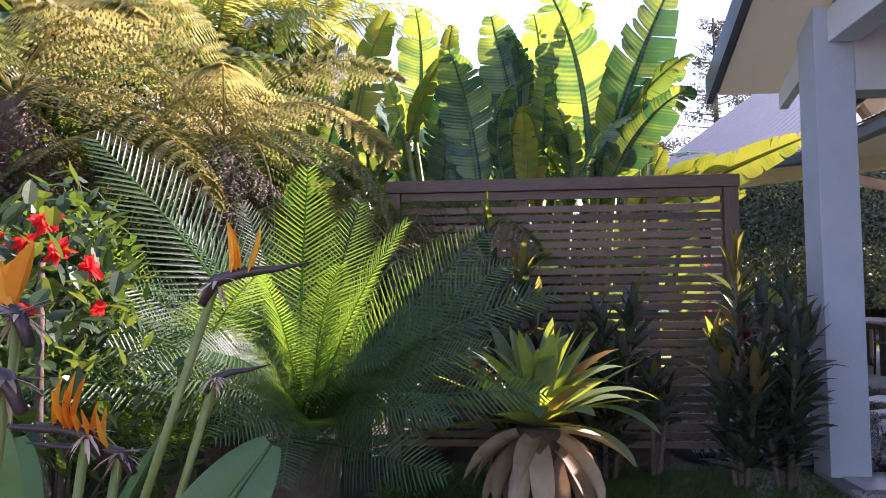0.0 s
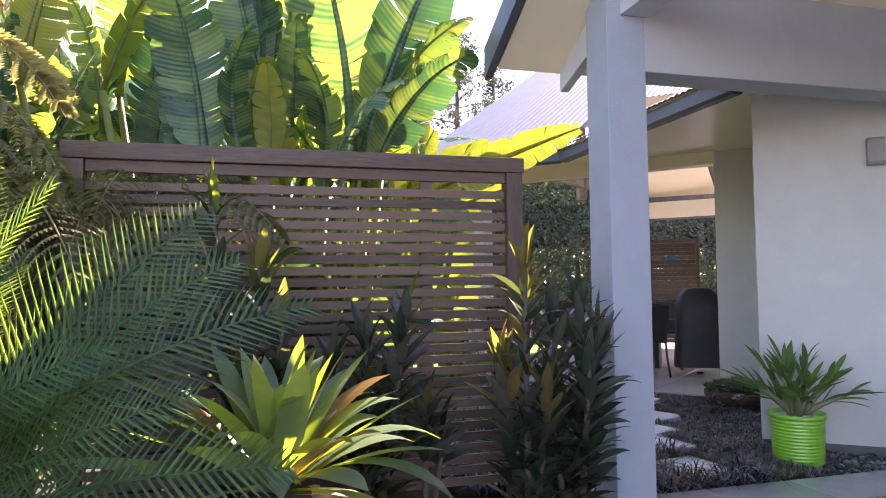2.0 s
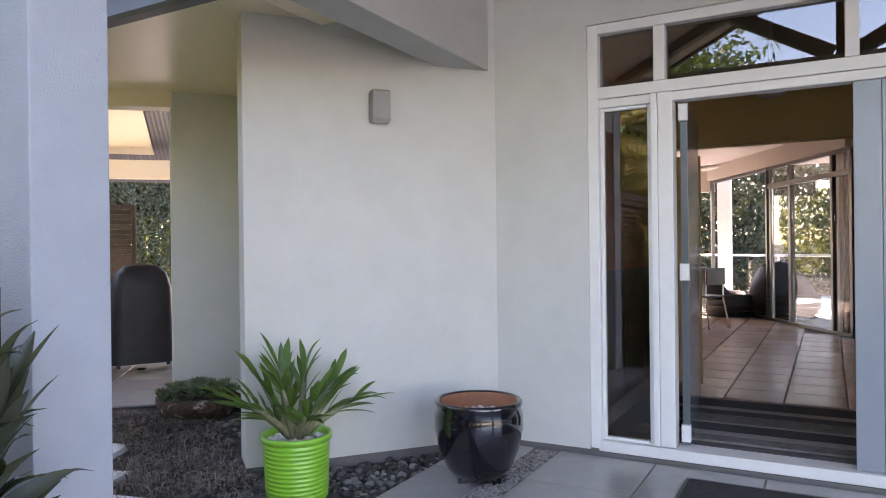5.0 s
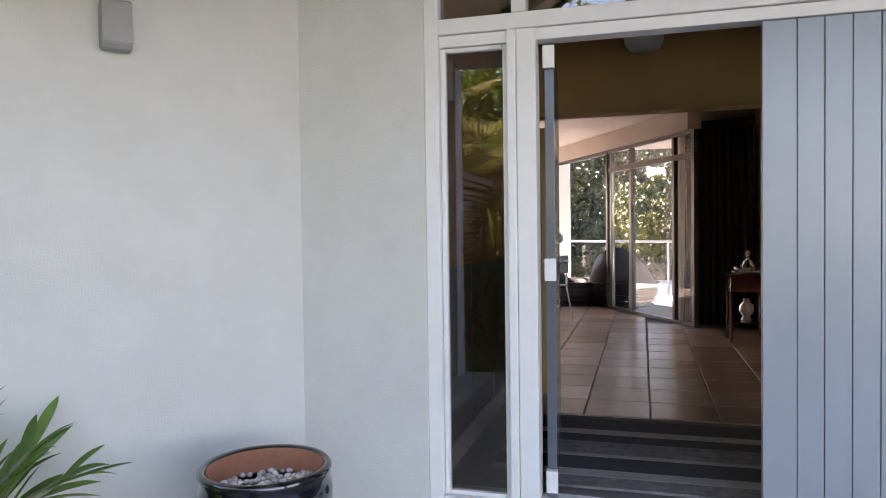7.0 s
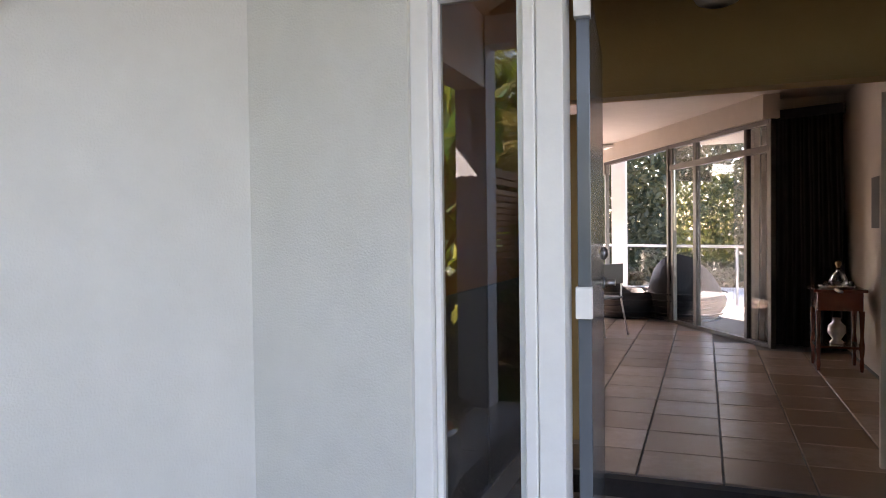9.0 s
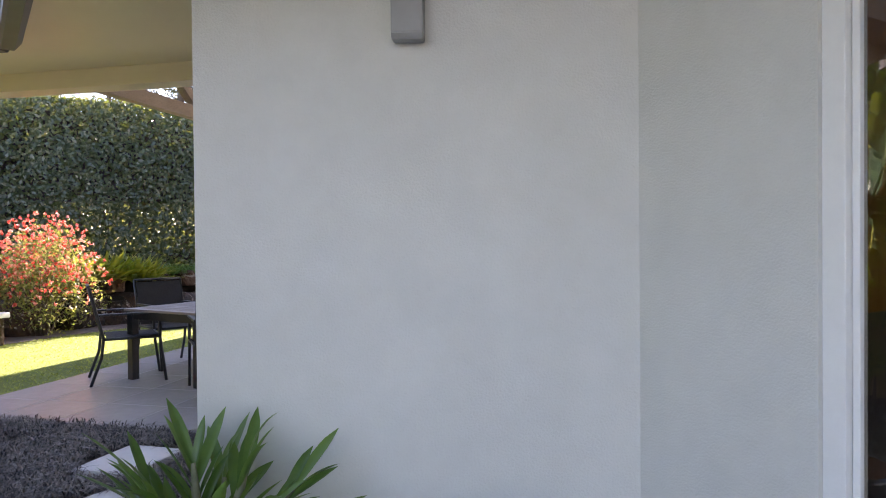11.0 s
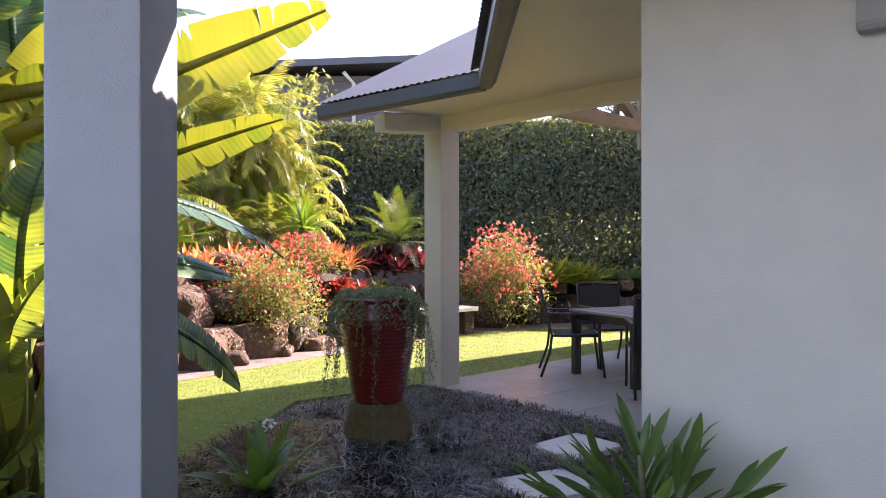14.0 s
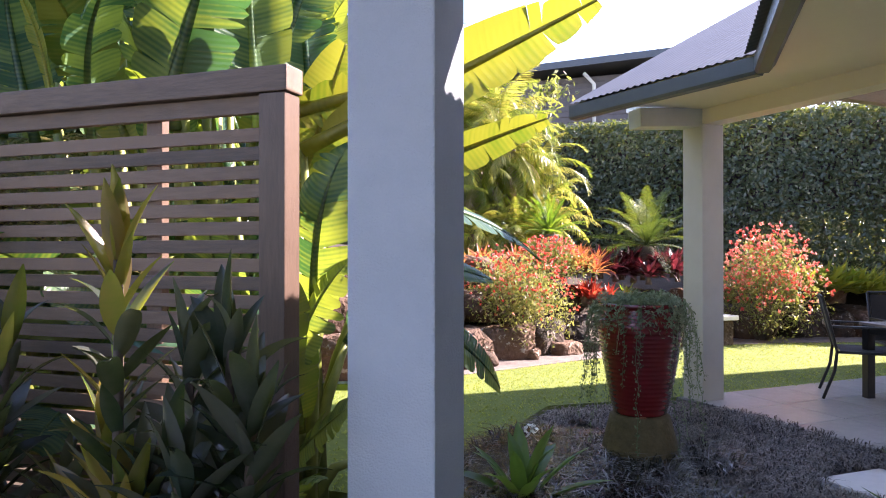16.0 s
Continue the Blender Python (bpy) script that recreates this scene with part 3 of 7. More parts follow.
# patio: pitched ceiling and timber truss at its open end
for k, (p, q) in enumerate((((G_OUT + VERGE * 1.0), (G_IN + VERGE * 1.0)), ((G_OUT + far - VERGE * 1.0), (G_IN + far - VERGE * 1.0)))):
    up = Vector((0, 0, RISE * 1.0))
    bm = bmesh.new()
    quad = [p + up, q + up, G_IN + apex + top, G_OUT + apex + top]
    lo = [bm.verts.new(v) for v in quad]
    hi = [bm.verts.new(v + Vector((0, 0, 0.02))) for v in quad]
    bm.faces.new(lo)
    bm.faces.new(hi[::-1])
    for i in range(4):
        bm.faces.new((lo[i], lo[(i + 1) % 4], hi[(i + 1) % 4], hi[i]))
    bmesh.ops.recalc_face_normals(bm, faces=bm.faces)
    tagged(part("ceiling_patio_" + ("south", "north")[k], bm, CREAM), "cream painted pitched patio ceiling", "ceiling", kind="structure")
ptruss = thing("patio_truss", "weathered timber truss at the open patio gable", "truss")
t0 = G_OUT + VERGE * 1.2 + Vector((0.25, -0.2, 0))
t0.z = 3.0
t1 = t0 + VERGE * 7.4
mid = (t0 + t1) / 2
beam("bottom_chord", t0, t1, 0.12, 0.16, TIMBER, ptruss)
beam("king_post", mid + Vector((0, 0, -0.30)), mid + Vector((0, 0, 1.55)), 0.14, 0.14, TIMBER, ptruss)
for s in (-1, 1):
    beam("brace", mid + VERGE * (0.1 * s), mid + VERGE * (1.45 * s) + Vector((0, 0, 0.95)), 0.11, 0.12, TIMBER, ptruss)
    beam("rafter", mid + Vector((0, 0, 1.66)), mid + VERGE * (3.75 * s) + Vector((0, 0, -0.06)), 0.11, 0.15, TIMBER, ptruss)
far_post = block("patio_post", -0.125, -0.125, 0.0, 0.125, 0.125, 2.93, POST_PAINT, None, 0.006, m=pose(*(t1.xy), 0, 0, 0, 42))
tagged(far_post, "pale grey square patio post", "post", "patio posts")
post["group"] = "patio posts"
hb = beam("patio_beam", t1 + Vector((0, 0, -0.2)), t1 + Vector((2.6, -2.8, -0.2)), 0.2, 0.34, CREAM)
tagged(hb, "cream painted far beam of the patio", "beam")

# ---- entrance: frame, leaves, transom ----
FX = 5.15
frame_ob = thing("door_1", "white double entrance with transom and sidelights, one leaf open", "door", kind="structure")


def bar(name, y0, z0, y1, z1, d0=-0.03, d1=0.09, parent=frame_ob, material=WHITE, bevel=0.005):
    return block(name, FX + d0, min(y0, y1), min(z0, z1), FX + d1, max(y0, y1), max(z0, z1), material, parent, bevel)


bar("frame_post", 3.95, 0.02, 3.885, 2.66)
bar("frame_post", 1.05, 0.02, 1.115, 2.66)
for y in (3.55, 1.45):
    bar("frame_post", y + 0.02, 0.09, y - 0.02, 2.20)
    bar("frame_post", y - 0.022, 0.09, y - 0.108 if y > 2 else y - 0.06, 2.20, -0.02, 0.10)
bar("frame_head", 3.885, 2.60, 1.115, 2.66)
bar("transom_rail", 3.885, 2.20, 1.115, 2.27)
bar("transom_rail", 3.885, 2.145, 1.115, 2.198, -0.015, 0.08)
bar("sill", 3.885, 0.02, 1.115, 0.085, -0.035, 0.14)
bar("sill", 3.97, -0.02, 1.03, 0.018, -0.05, 0.14, material=GROUT)
for y in (3.515, 2.525, 1.535):
    bar("mullion", y + 0.033, 2.272, y - 0.033, 2.598)
for y0, y1 in ((3.883, 3.572), (1.428, 1.117)):
    bar("bead", y0, 0.087, y0 - 0.022, 2.143, 0.0, 0.05)
    bar("bead", y1 + 0.022, 0.087, y1, 2.143, 0.0, 0.05)
    bar("bead", y0 - 0.024, 0.087, y1 + 0.024, 0.107, 0.0, 0.05)
    bar("bead", y0 - 0.024, 2.123, y1 + 0.024, 2.143, 0.0, 0.05)
    pane = bar("pane", y0 - 0.022, 0.107, y1 + 0.022, 2.123, 0.022, 0.028, material=TINTED, bevel=0)
    pane.visible_shadow = False
for y0, y1 in ((3.883, 3.55), (3.48, 2.56), (2.49, 1.57), (1.50, 1.117)):
    pane = bar("pane", y0, 2.272, y1, 2.598, 0.022, 0.028, material=TINTED, bevel=0)
    pane.visible_shadow = False
# closed leaf of grooved boards
leaf = thing("door_2", "closed blue-grey grooved entrance door leaf", "door", kind="structure")
ys = [2.525, 2.395, 2.295, 2.195, 2.095, 1.995, 1.895, 1.795, 1.695, 1.57]
for a, b in zip(ys, ys[1:]):
    block("board", FX + 0.0, b + 0.0015, 0.09, FX + 0.042, a - 0.0015, 2.143, DOOR_PAINT, leaf, 0.003)
block("core", FX + 0.012, 1.575, 0.095, FX + 0.036, 2.52, 2.14, DOOR_PAINT, leaf, 0)
# open leaf, swung in at a right angle
# Door paint in darker tones, which stand for the dim hall it faces.
DOOR_SHADED = mat("shaded glossy door face", (0.09, 0.105, 0.12), (0.12, 0.135, 0.15), 0.18, 4, 0.03, 60)
oleaf = thing("door_3", "open glossy blue-grey entrance door leaf on white hinges", "door", pose(FX + 0.06, 3.415, 0, 0, 0, 5.2), kind="structure")
block("panel", 0.0, -0.042, 0.095, 0.92, 0.0, 2.14, DOOR_SHADED, oleaf, 0.003)
for z in (0.12, 1.08, 2.03):
    block("hinge", -0.03, -0.046, z, 0.015, 0.006, z + 0.10, WHITE, oleaf, 0.002, "white hinge plate")
for y, s in ((-0.042, -1), (0.0, 1)):
    lever = part("handle", lathe(bmesh.new(), [(0.026, 0), (0.026, 0.008), (0.011, 0.012), (0.011, 0.045), (0.014, 0.052)], 20), CHROME, oleaf, "steel door lever", True)
    lever.matrix_local = pose(0.86, y, 1.13, -90 * s if s > 0 else 90, 0, 0)
    under(tube("lever", [(0.86, y + s * 0.047, 1.13), (0.81, y + s * 0.052, 1.13), (0.75, y + s * 0.05, 1.128)], [0.010, 0.009, 0.007], CHROME, oleaf), lever)
    plate = part("lock", lathe(bmesh.new(), [(0.028, 0), (0.028, 0.01), (0.018, 0.014), (0.018, 0.02)], 20), CHROME, oleaf, "round steel deadlock", True)
    plate.matrix_local = pose(0.86, y, 1.26, -90 * s if s > 0 else 90, 0, 0)

# wall lamp: box with a chamfered lower end
lamp = thing("wall_lamp", "grey box-shaped wall lamp with an angled lower end", "wall lamp")
wall_way = Vector((CORNER[0] - EDGE[0], CORNER[1] - EDGE[1], 0)).normalized()
lamp.matrix_world = Matrix.Translation((4.462, 5.082, 2.062)) @ Matrix.Rotation(math.atan2(wall_way.y, wall_way.x), 4, "Z")
bm = bmesh.new()
prof = [(0.0, 0.03), (0.0, 0.183), (-0.035, 0.197), (-0.08, 0.197), (-0.095, 0.183), (-0.095, 0.02), (-0.08, 0.0), (-0.02, 0.0)]
q0 = [bm.verts.new((-0.056, y, z)) for y, z in prof]
q1 = [bm.verts.new((0.056, y, z)) for y, z in prof]
bm.faces.new(q0)
bm.faces.new(q1[::-1])
for i in range(len(prof)):
    j = (i + 1) % len(prof)
    bm.faces.new((q0[i], q0[j], q1[j], q1[i]))
bmesh.ops.recalc_face_normals(bm, faces=bm.faces)
bmesh.ops.bevel(bm, geom=list(bm.edges), offset=0.004, segments=2, affect="EDGES")
LAMP_GREY = mat("grey lamp casing", (0.26, 0.26, 0.25), (0.34, 0.34, 0.33), 0.5, 8, 0.05, 90)
part("casing", bm, LAMP_GREY, lamp)
block("back_plate", -0.045, -0.004, 0.04, 0.045, 0.012, 0.18, TRIM, lamp, 0.002)

# ---- inside the house ----
IZ = 0.10
tagged(slab("floor_inside", [(5.2, -1.2), (14.0, -1.2), (14.6, 8.0), (5.5, 8.0), (5.5, 4.9), (5.3, 4.4)], -0.05, IZ - 0.012, GROUT), "grey grout bed of the tiled inner floor", "floor", kind="structure")
upright("wall_hall_north", [(5.36, 3.96), (7.0, 3.96), (7.0, 4.1), (5.36, 4.1)], IZ, 3.2, INNER, "warm ochre painted hall wall")
ORANGE_INNER = mat("burnt orange wall paint", (0.52, 0.19, 0.045), (0.60, 0.23, 0.06), 0.7, 4, 0.1, 80)
TAUPE = mat("taupe dado paint", (0.14, 0.12, 0.115), (0.19, 0.165, 0.155), 0.6, 4, 0.1, 80)
upright("wall_hall_upper", [(5.37, 3.952), (6.97, 3.952), (6.97, 3.958), (5.37, 3.958)], 1.12, 3.17, ORANGE_INNER, "burnt orange painted upper part of the hall wall")
upright("wall_hall_dado", [(5.37, 3.948), (6.97, 3.948), (6.97, 3.958), (5.37, 3.958)], IZ, 1.118, TAUPE, "dark taupe painted lower part of the hall wall")
tagged(block("baseboard_hall", 5.38, 3.93, IZ - 0.006, 6.96, 3.946, IZ + 0.11, PALE_INNER, None, 0.003), "pale skirting board along the hall wall", "skirting", kind="structure")
for x in (5.95, 6.55):
    tagged(block("trim_dado", x, 3.938, IZ + 0.112, x + 0.03, 3.9475, 1.118, TAUPE, None, 0.002), "taupe upright batten on the hall dado", "trim", kind="structure")
upright("wall_hall_south", [(5.36, 1.0), (7.0, 1.0), (7.0, 0.86), (5.36, 0.86)], IZ, 3.2, INNER, "warm ochre painted hall wall")
upright("wall_hall_end", [(6.98, 2.08), (7.1, 2.08), (7.1, -1.2), (6.98, -1.2)], IZ, 3.2, INNER, "warm ochre painted wall beside the room opening")
upright("wall_hall_left", [(6.98, 3.86), (7.1, 3.86), (7.1, 8.0), (6.98, 8.0)], IZ, 3.2, INNER, "warm ochre painted wall beside the room opening")
upright("wall_header", [(6.98, 2.08), (7.1, 2.08), (7.1, 3.86), (6.98, 3.86)], 2.125, 3.2, INNER, "ochre painted wall over the room opening")
tagged(block("trim_opening", 6.955, 2.02, 2.10, 7.12, 3.92, 2.127, INNER, None, 0.003), "ochre painted trim of the room opening", "trim", kind="structure")
tagged(block("trim_opening_side", 6.955, 2.045, IZ, 7.12, 2.085, 2.098, INNER, None, 0.003), "ochre painted trim of the room opening", "trim", kind="structure")
upright("wall_room_south", [(7.1, 1.66), (11.36, 1.66), (11.36, 1.52), (7.1, 1.52)], IZ, 2.75, PALE_INNER, "pale painted wall of the living room")
upright("wall_room_north", [(7.1, 8.0), (14.6, 8.0), (14.6, 8.15), (7.1, 8.15)], IZ, 2.9, PALE_INNER, "pale painted wall of the living room")
tagged(slab("ceiling_hall", [(5.30, 0.86), (7.1, 0.86), (7.1, 4.1), (5.30, 4.1)], 3.18, 3.22, INNER), "ochre hall ceiling", "ceiling", kind="structure")
tagged(slab("ceiling_room", [(7.1, -1.2), (15.4, -1.2), (15.4, 8.1), (7.1, 8.1)], 2.76, 2.82, PALE_INNER), "pale living room ceiling", "ceiling", kind="structure")
# window wall on the slant
S0, S1 = Vector((11.0, 2.38, IZ)), Vector((14.95, 4.587, IZ))
sw = (S1 - S0).normalized()
sn = math.degrees(math.atan2(sw.y, sw.x))
slide = thing("window_1", "grey aluminium sliding glass doors to the deck", "sliding door", pose(S0.x, S0.y, S0.z, 0, 0, sn), kind="structure")
L = (S1 - S0).length
ALU = mat("bronze grey aluminium", (0.10, 0.095, 0.09), (0.15, 0.145, 0.14), 0.35, 20, 0.03, 90, metal=0.6)
TOP, RAIL = 2.40, 2.06
for x, w, d in ((0.0, 0.06, 0.03), (0.43, 0.055, 0.03), (1.53, 0.07, 0.035), (2.14, 0.055, 0.03), (2.24, 0.055, 0.045), (L - 0.03, 0.06, 0.03)):
    block("stile", x - w / 2, -d, 0.0, x + w / 2, d, TOP, ALU, slide, 0.003)
for z, h, x1 in ((0.0, 0.045, L), (RAIL, 0.07, 2.2), (TOP - 0.05, 0.05, L)):
    block("rail", 0.0, -0.037, z, x1, 0.037, z + h, ALU, slide, 0.003)
for x0, x1 in ((0.04, 0.40), (0.46, 1.49), (1.57, 2.11)):
    for z0, z1 in ((0.05, RAIL), (RAIL + 0.07, TOP - 0.05)):
        pane = block("pane", x0, -0.004, z0, x1, 0.004, z1, GLASS, slide, 0)
        pane.visible_shadow = False
header = slab("wall_window_header", [(S0.x, S0.y - 0.08), (S1.x, S1.y - 0.08), (S1.x, S1.y + 0.08), (S0.x, S0.y + 0.08)], IZ + TOP + 0.002, 2.76, PALE_INNER)
tagged(header, "pale wall above the sliding doors", "wall", kind="structure")
upright("wall_room_corner", [(11.36, 1.52), (11.5, 1.52), (11.5, 2.56), (11.36, 2.52)], IZ, 2.76, PALE_INNER, "pale wall behind the curtain")
upright("wall_room_east", [(14.97, 4.60), (15.1, 4.55), (15.2, 8.0), (15.05, 8.0)], IZ + 2.2, 2.76, PALE_INNER, "pale wall head over the glazing")
# deck, rail, post
tagged(slab("deck", [(11.1, 1.2), (11.15, 2.36), (14.45, 4.22), (14.8, 8.5), (20.5, 8.5), (19.5, 1.2)], -0.05, 0.06, STONE_PALE), "pale sunlit tiled deck outside the room", "deck", kind="structure")

# ---- ground ----
def sheet(name, outline, z, material, label, category):
    bm = bmesh.new()
    bm.faces.new([bm.verts.new((x, y, z)) for x, y in outline])
    bmesh.ops.recalc_face_normals(bm, faces=bm.faces)
    ob = part(name, bm, material)
    if ob.data.polygons[0].normal.z < 0:
        ob.data.flip_normals()
    return tagged(ob, label, category, kind="structure")


sheet("ground", [(-3000, -3000), (3000, -3000), (3000, 3000), (-3000, 3000)], -0.07, SOIL, "dark mulched garden soil", "ground")
LAWN = [(1.15, 6.5), (1.5, 7.5), (1.72, 9.10), (2.80, 9.86), (4.03, 10.84), (9.5, 15.5), (10.5, 17.0), (4.5, 14.6), (3.47, 14.0), (1.63, 11.8), (0.38, 10.1), (-1.2, 8.2), (0.0, 6.5)]
slab("lawn", LAWN, -0.065, -0.01, TURF)
tagged(bpy.data.objects["lawn"], "short green lawn beside the patio", "lawn", kind="structure")
GRAVEL = [(0.38, 10.1), (1.63, 11.8), (3.47, 14.0), (4.5, 14.6), (10.5, 17.0), (10.0, 18.0), (4.0, 15.6), (2.6, 14.6), (0.8, 12.6), (-0.9, 10.4), (-1.2, 8.2)]
slab("gravel_border", GRAVEL, -0.065, -0.005, PALE_GRAVEL)
tagged(bpy.data.objects["gravel_border"], "pale gravel border under the rock wall", "gravel", kind="structure")
tagged(slab("porch_floor", [(1.2, -1.2), (5.12, -1.2), (5.12, 4.60), (4.85, 4.70), (1.97, 4.72), (1.97, 4.0), (1.2, 3.55)], -0.06, -0.008, GROUT), "grey grout bed of the porch floor", "floor", kind="structure")
tagged(slab("patio_floor", [(2.90, 9.72), (3.35, 9.42), (4.20, 8.45), (4.95, 7.62), (6.7, 6.3), (10.5, 9.5), (11.5, 16.2), (9.5, 15.5), (4.03, 10.84), (2.80, 9.86)], -0.06, -0.008, GROUT), "grey grout bed of the patio floor", "floor", kind="structure")
bed_mat = mat("dark mulch bed", (0.02, 0.018, 0.016), (0.07, 0.06, 0.05), 0.95, 25, 0.9, 60)
sheet("planting_bed", [(1.95, 4.73), (4.84, 4.72), (5.05, 4.66), (3.9, 5.62), (6.5, 6.3), (4.94, 7.6), (4.2, 8.43), (3.35, 9.4), (2.88, 9.72), (1.73, 9.08), (1.5, 7.5), (1.15, 6.5), (1.3, 5.2)], -0.045, bed_mat, "dark mulch between stepping stones and mondo grass", "planting bed")

# Unseen paving, added so that its sunlit surface bounces light into the porch.
BOUNCE_CONCRETE = mat("pale concrete bounce paving", (0.24, 0.225, 0.205), (0.33, 0.31, 0.285), 0.85, 3, 0.3, 60)
sheet("pavement", [(-7.0, -30.0), (12.0, -30.0), (5.1, -1.25), (1.18, -1.2), (1.18, 4.4), (1.25, 2.7), (0.75, 2.0), (0.1, 1.45), (-0.35, 0.95), (-0.6, 0.3), (-1.3, -0.3), (-7.0, -0.8)], -0.03, BOUNCE_CONCRETE, "unseen pale concrete path and forecourt, added to bounce light into the porch", "pavement")

# pots and urn
def turned(name, rings, material, parent, segments=48, label=""):
    return part(name, lathe(bmesh.new(), rings, segments), material, parent, label, True)


black = thing("black_pot", "glossy black glazed round pot on small feet", "plant pot", pose(4.355, 4.355, 0) @ Matrix.Scale(0.86, 4))
prof = [(0.13, 0.03), (0.17, 0.035), (0.215, 0.10), (0.262, 0.22), (0.288, 0.34), (0.287, 0.43), (0.275, 0.475), (0.283, 0.492), (0.285, 0.512), (0.272, 0.525), (0.252, 0.52), (0.248, 0.49), (0.256, 0.44), (0.25, 0.40), (0.1, 0.399)]
pot_body = turned("body", prof, BLACK_GLAZE, black)
rim_ = turned("inner_rim", [(0.246, 0.41), (0.2465, 0.505), (0.25, 0.515), (0.240, 0.515), (0.236, 0.41)], TERRACOTTA, black, label="terracotta inside of the rim")
under(rim_, pot_body)
for k in range(3):
    c = 2.1 * k + 0.4
    ft = block("foot", -0.03, -0.03, 0.0, 0.03, 0.03, 0.04, BLACK_GLAZE, black, 0.006)
    ft.matrix_local = pose(0.12 * math.cos(c), 0.12 * math.sin(c), -0.004, 0, 0, 30 * k)
heap = Heap()


def stone_data(c, r, flat=0.7, wob=0.25):
    """A rounded uneven stone."""
    bm = bmesh.new()
    bmesh.ops.create_icosphere(bm, subdivisions=1, radius=1.0)
    o = any_way() * 9
    vs = []
    for v in bm.verts:
        k = 1 + wob * noise.noise(v.co * 1.3 + o)
        vs.append(Vector((v.co.x * r * k, v.co.y * r * k, v.co.z * r * k * flat)) + Vector(c))
    fs = [tuple(x.index for x in f.verts) for f in bm.faces]
    bm.free()
    return vs, fs


for k in range(160):
    c, r = rnd(0, 6.28), 0.225 * math.sqrt(rnd(0, 1))
    heap.add(*stone_data((r * math.cos(c), r * math.sin(c), 0.415 + rnd(0, 0.01)), rnd(0.012, 0.022)))
st = new("pebble_filling", heap.mesh("pebbles", PEBBLE, True))
st.matrix_world = pose(4.355, 4.355, 0) @ Matrix.Scale(0.86, 4)
tagged(st, "pale pebbles filling the black pot", "pebbles", kind="stuff")

green = thing("green_pot", "lime green ribbed cylindrical pot", "plant pot", pose(3.735, 5.13, -0.03))
rings = [(0.155, 0.0)]
for i in range(13):
    z = 0.008 + i * 0.023
    r = 0.158 + 0.012 * i / 12
    rings += [(r, z), (r + 0.006, z + 0.008), (r + 0.006, z + 0.014), (r, z + 0.022)]
rings += [(0.172, 0.312), (0.186, 0.318), (0.190, 0.335), (0.184, 0.348), (0.170, 0.346), (0.165, 0.33), (0.16, 0.29), (0.05, 0.288)]
turned("body", rings, GREEN_GLAZE, green)
heap = Heap()
for k in range(70):
    c, r = rnd(0, 6.28), 0.145 * math.sqrt(rnd(0, 1))
    heap.add(*stone_data((r * math.cos(c), r * math.sin(c), 0.30 + rnd(0, 0.02)), rnd(0.016, 0.03)))
st = new("pebble_filling", heap.mesh("pebbles", PEBBLE, True))
st.matrix_world = pose(3.735, 5.13, -0.03)
tagged(st, "pale pebbles filling the green pot", "pebbles", kind="stuff")

plinth = part("urn_plinth", lathe(bmesh.new(), [(0.262, -0.06), (0.255, 0.02), (0.235, 0.12), (0.205, 0.24), (0.195, 0.285), (0.17, 0.295)], 28), PLINTH, None, "", True)
plinth.matrix_world = pose(2.59, 7.72, 0)
tagged(plinth, "mossy round stone plinth under the red urn", "plinth")
urn = thing("red_urn", "tall oxblood red ribbed glazed urn", "urn", pose(2.59, 7.72, 0.296))
rings = [(0.155, 0.0), (0.172, 0.01)]
for i in range(23):
    z = 0.02 + i * 0.029
    s = i / 22
    r = 0.172 + 0.118 * s ** 0.8 - 0.055 * (max(0, s - 0.84) / 0.16) ** 1.5
    rings += [(r, z), (r + 0.004, z + 0.012), (r, z + 0.024)]
rings += [(0.225, 0.695), (0.262, 0.705), (0.268, 0.72), (0.255, 0.73), (0.22, 0.72), (0.215, 0.66), (0.05, 0.655)]
turned("body", rings, RED_GLAZE, urn)
for c in (40, 160, 280):
    wedge = block("foot", -0.03, -0.02, -0.012, 0.03, 0.02, 0.008, TERRACOTTA, urn, 0.003)
    wedge.matrix_local = pose(0.145 * math.cos(radians(c)), 0.145 * math.sin(radians(c)), 0.0, 0, 0, c)

# rock dish of succulents beside the patio wall
dish = part("rock_bowl", lathe(bmesh.new(), [(0.20, -0.06), (0.27, 0.0), (0.33, 0.07), (0.32, 0.13), (0.26, 0.14), (0.2, 0.11)], 22), ROCK, None, "", True)
for v in dish.data.vertices:
    v.co *= 1 + 0.12 * noise.noise(v.co * 5)
dish.matrix_world = pose(4.80, 7.05, 0)
tagged(dish, "low rough stone bowl of succulents", "stone bowl")

# door mat, rug
mat_ob = thing("door_mat", "charcoal ribbed door mat before the entrance", "door mat")
block("mat_top", 4.22, 1.75, -0.0, 4.86, 3.32, 0.012, MAT_FIBRE, mat_ob, 0.004)
for a in ((4.20, 1.73, 4.222, 3.34), (4.858, 1.73, 4.88, 3.34), (4.222, 1.73, 4.858, 1.752), (4.222, 3.318, 4.858, 3.34)):
    block("border", a[0], a[1], 0.0, a[2], a[3], 0.010, BLACK_METAL, mat_ob, 0.002, "black rubber border")
rug = thing("striped_rug", "striped grey and charcoal hall rug", "rug")
x = 5.34
for w, m_ in ((0.14, RUG_MID), (0.10, RUG_PALE), (0.20, RUG_DARK), (0.05, RUG_PALE), (0.22, RUG_MID), (0.14, RUG_DARK), (0.10, RUG_PALE), (0.24, RUG_DARK), (0.0, None)):
    if m_:
        block("stripe", x, 1.4, IZ - 0.004, x + w - 0.002, 3.74, IZ + 0.010, m_, rug, 0.002)
        x += w

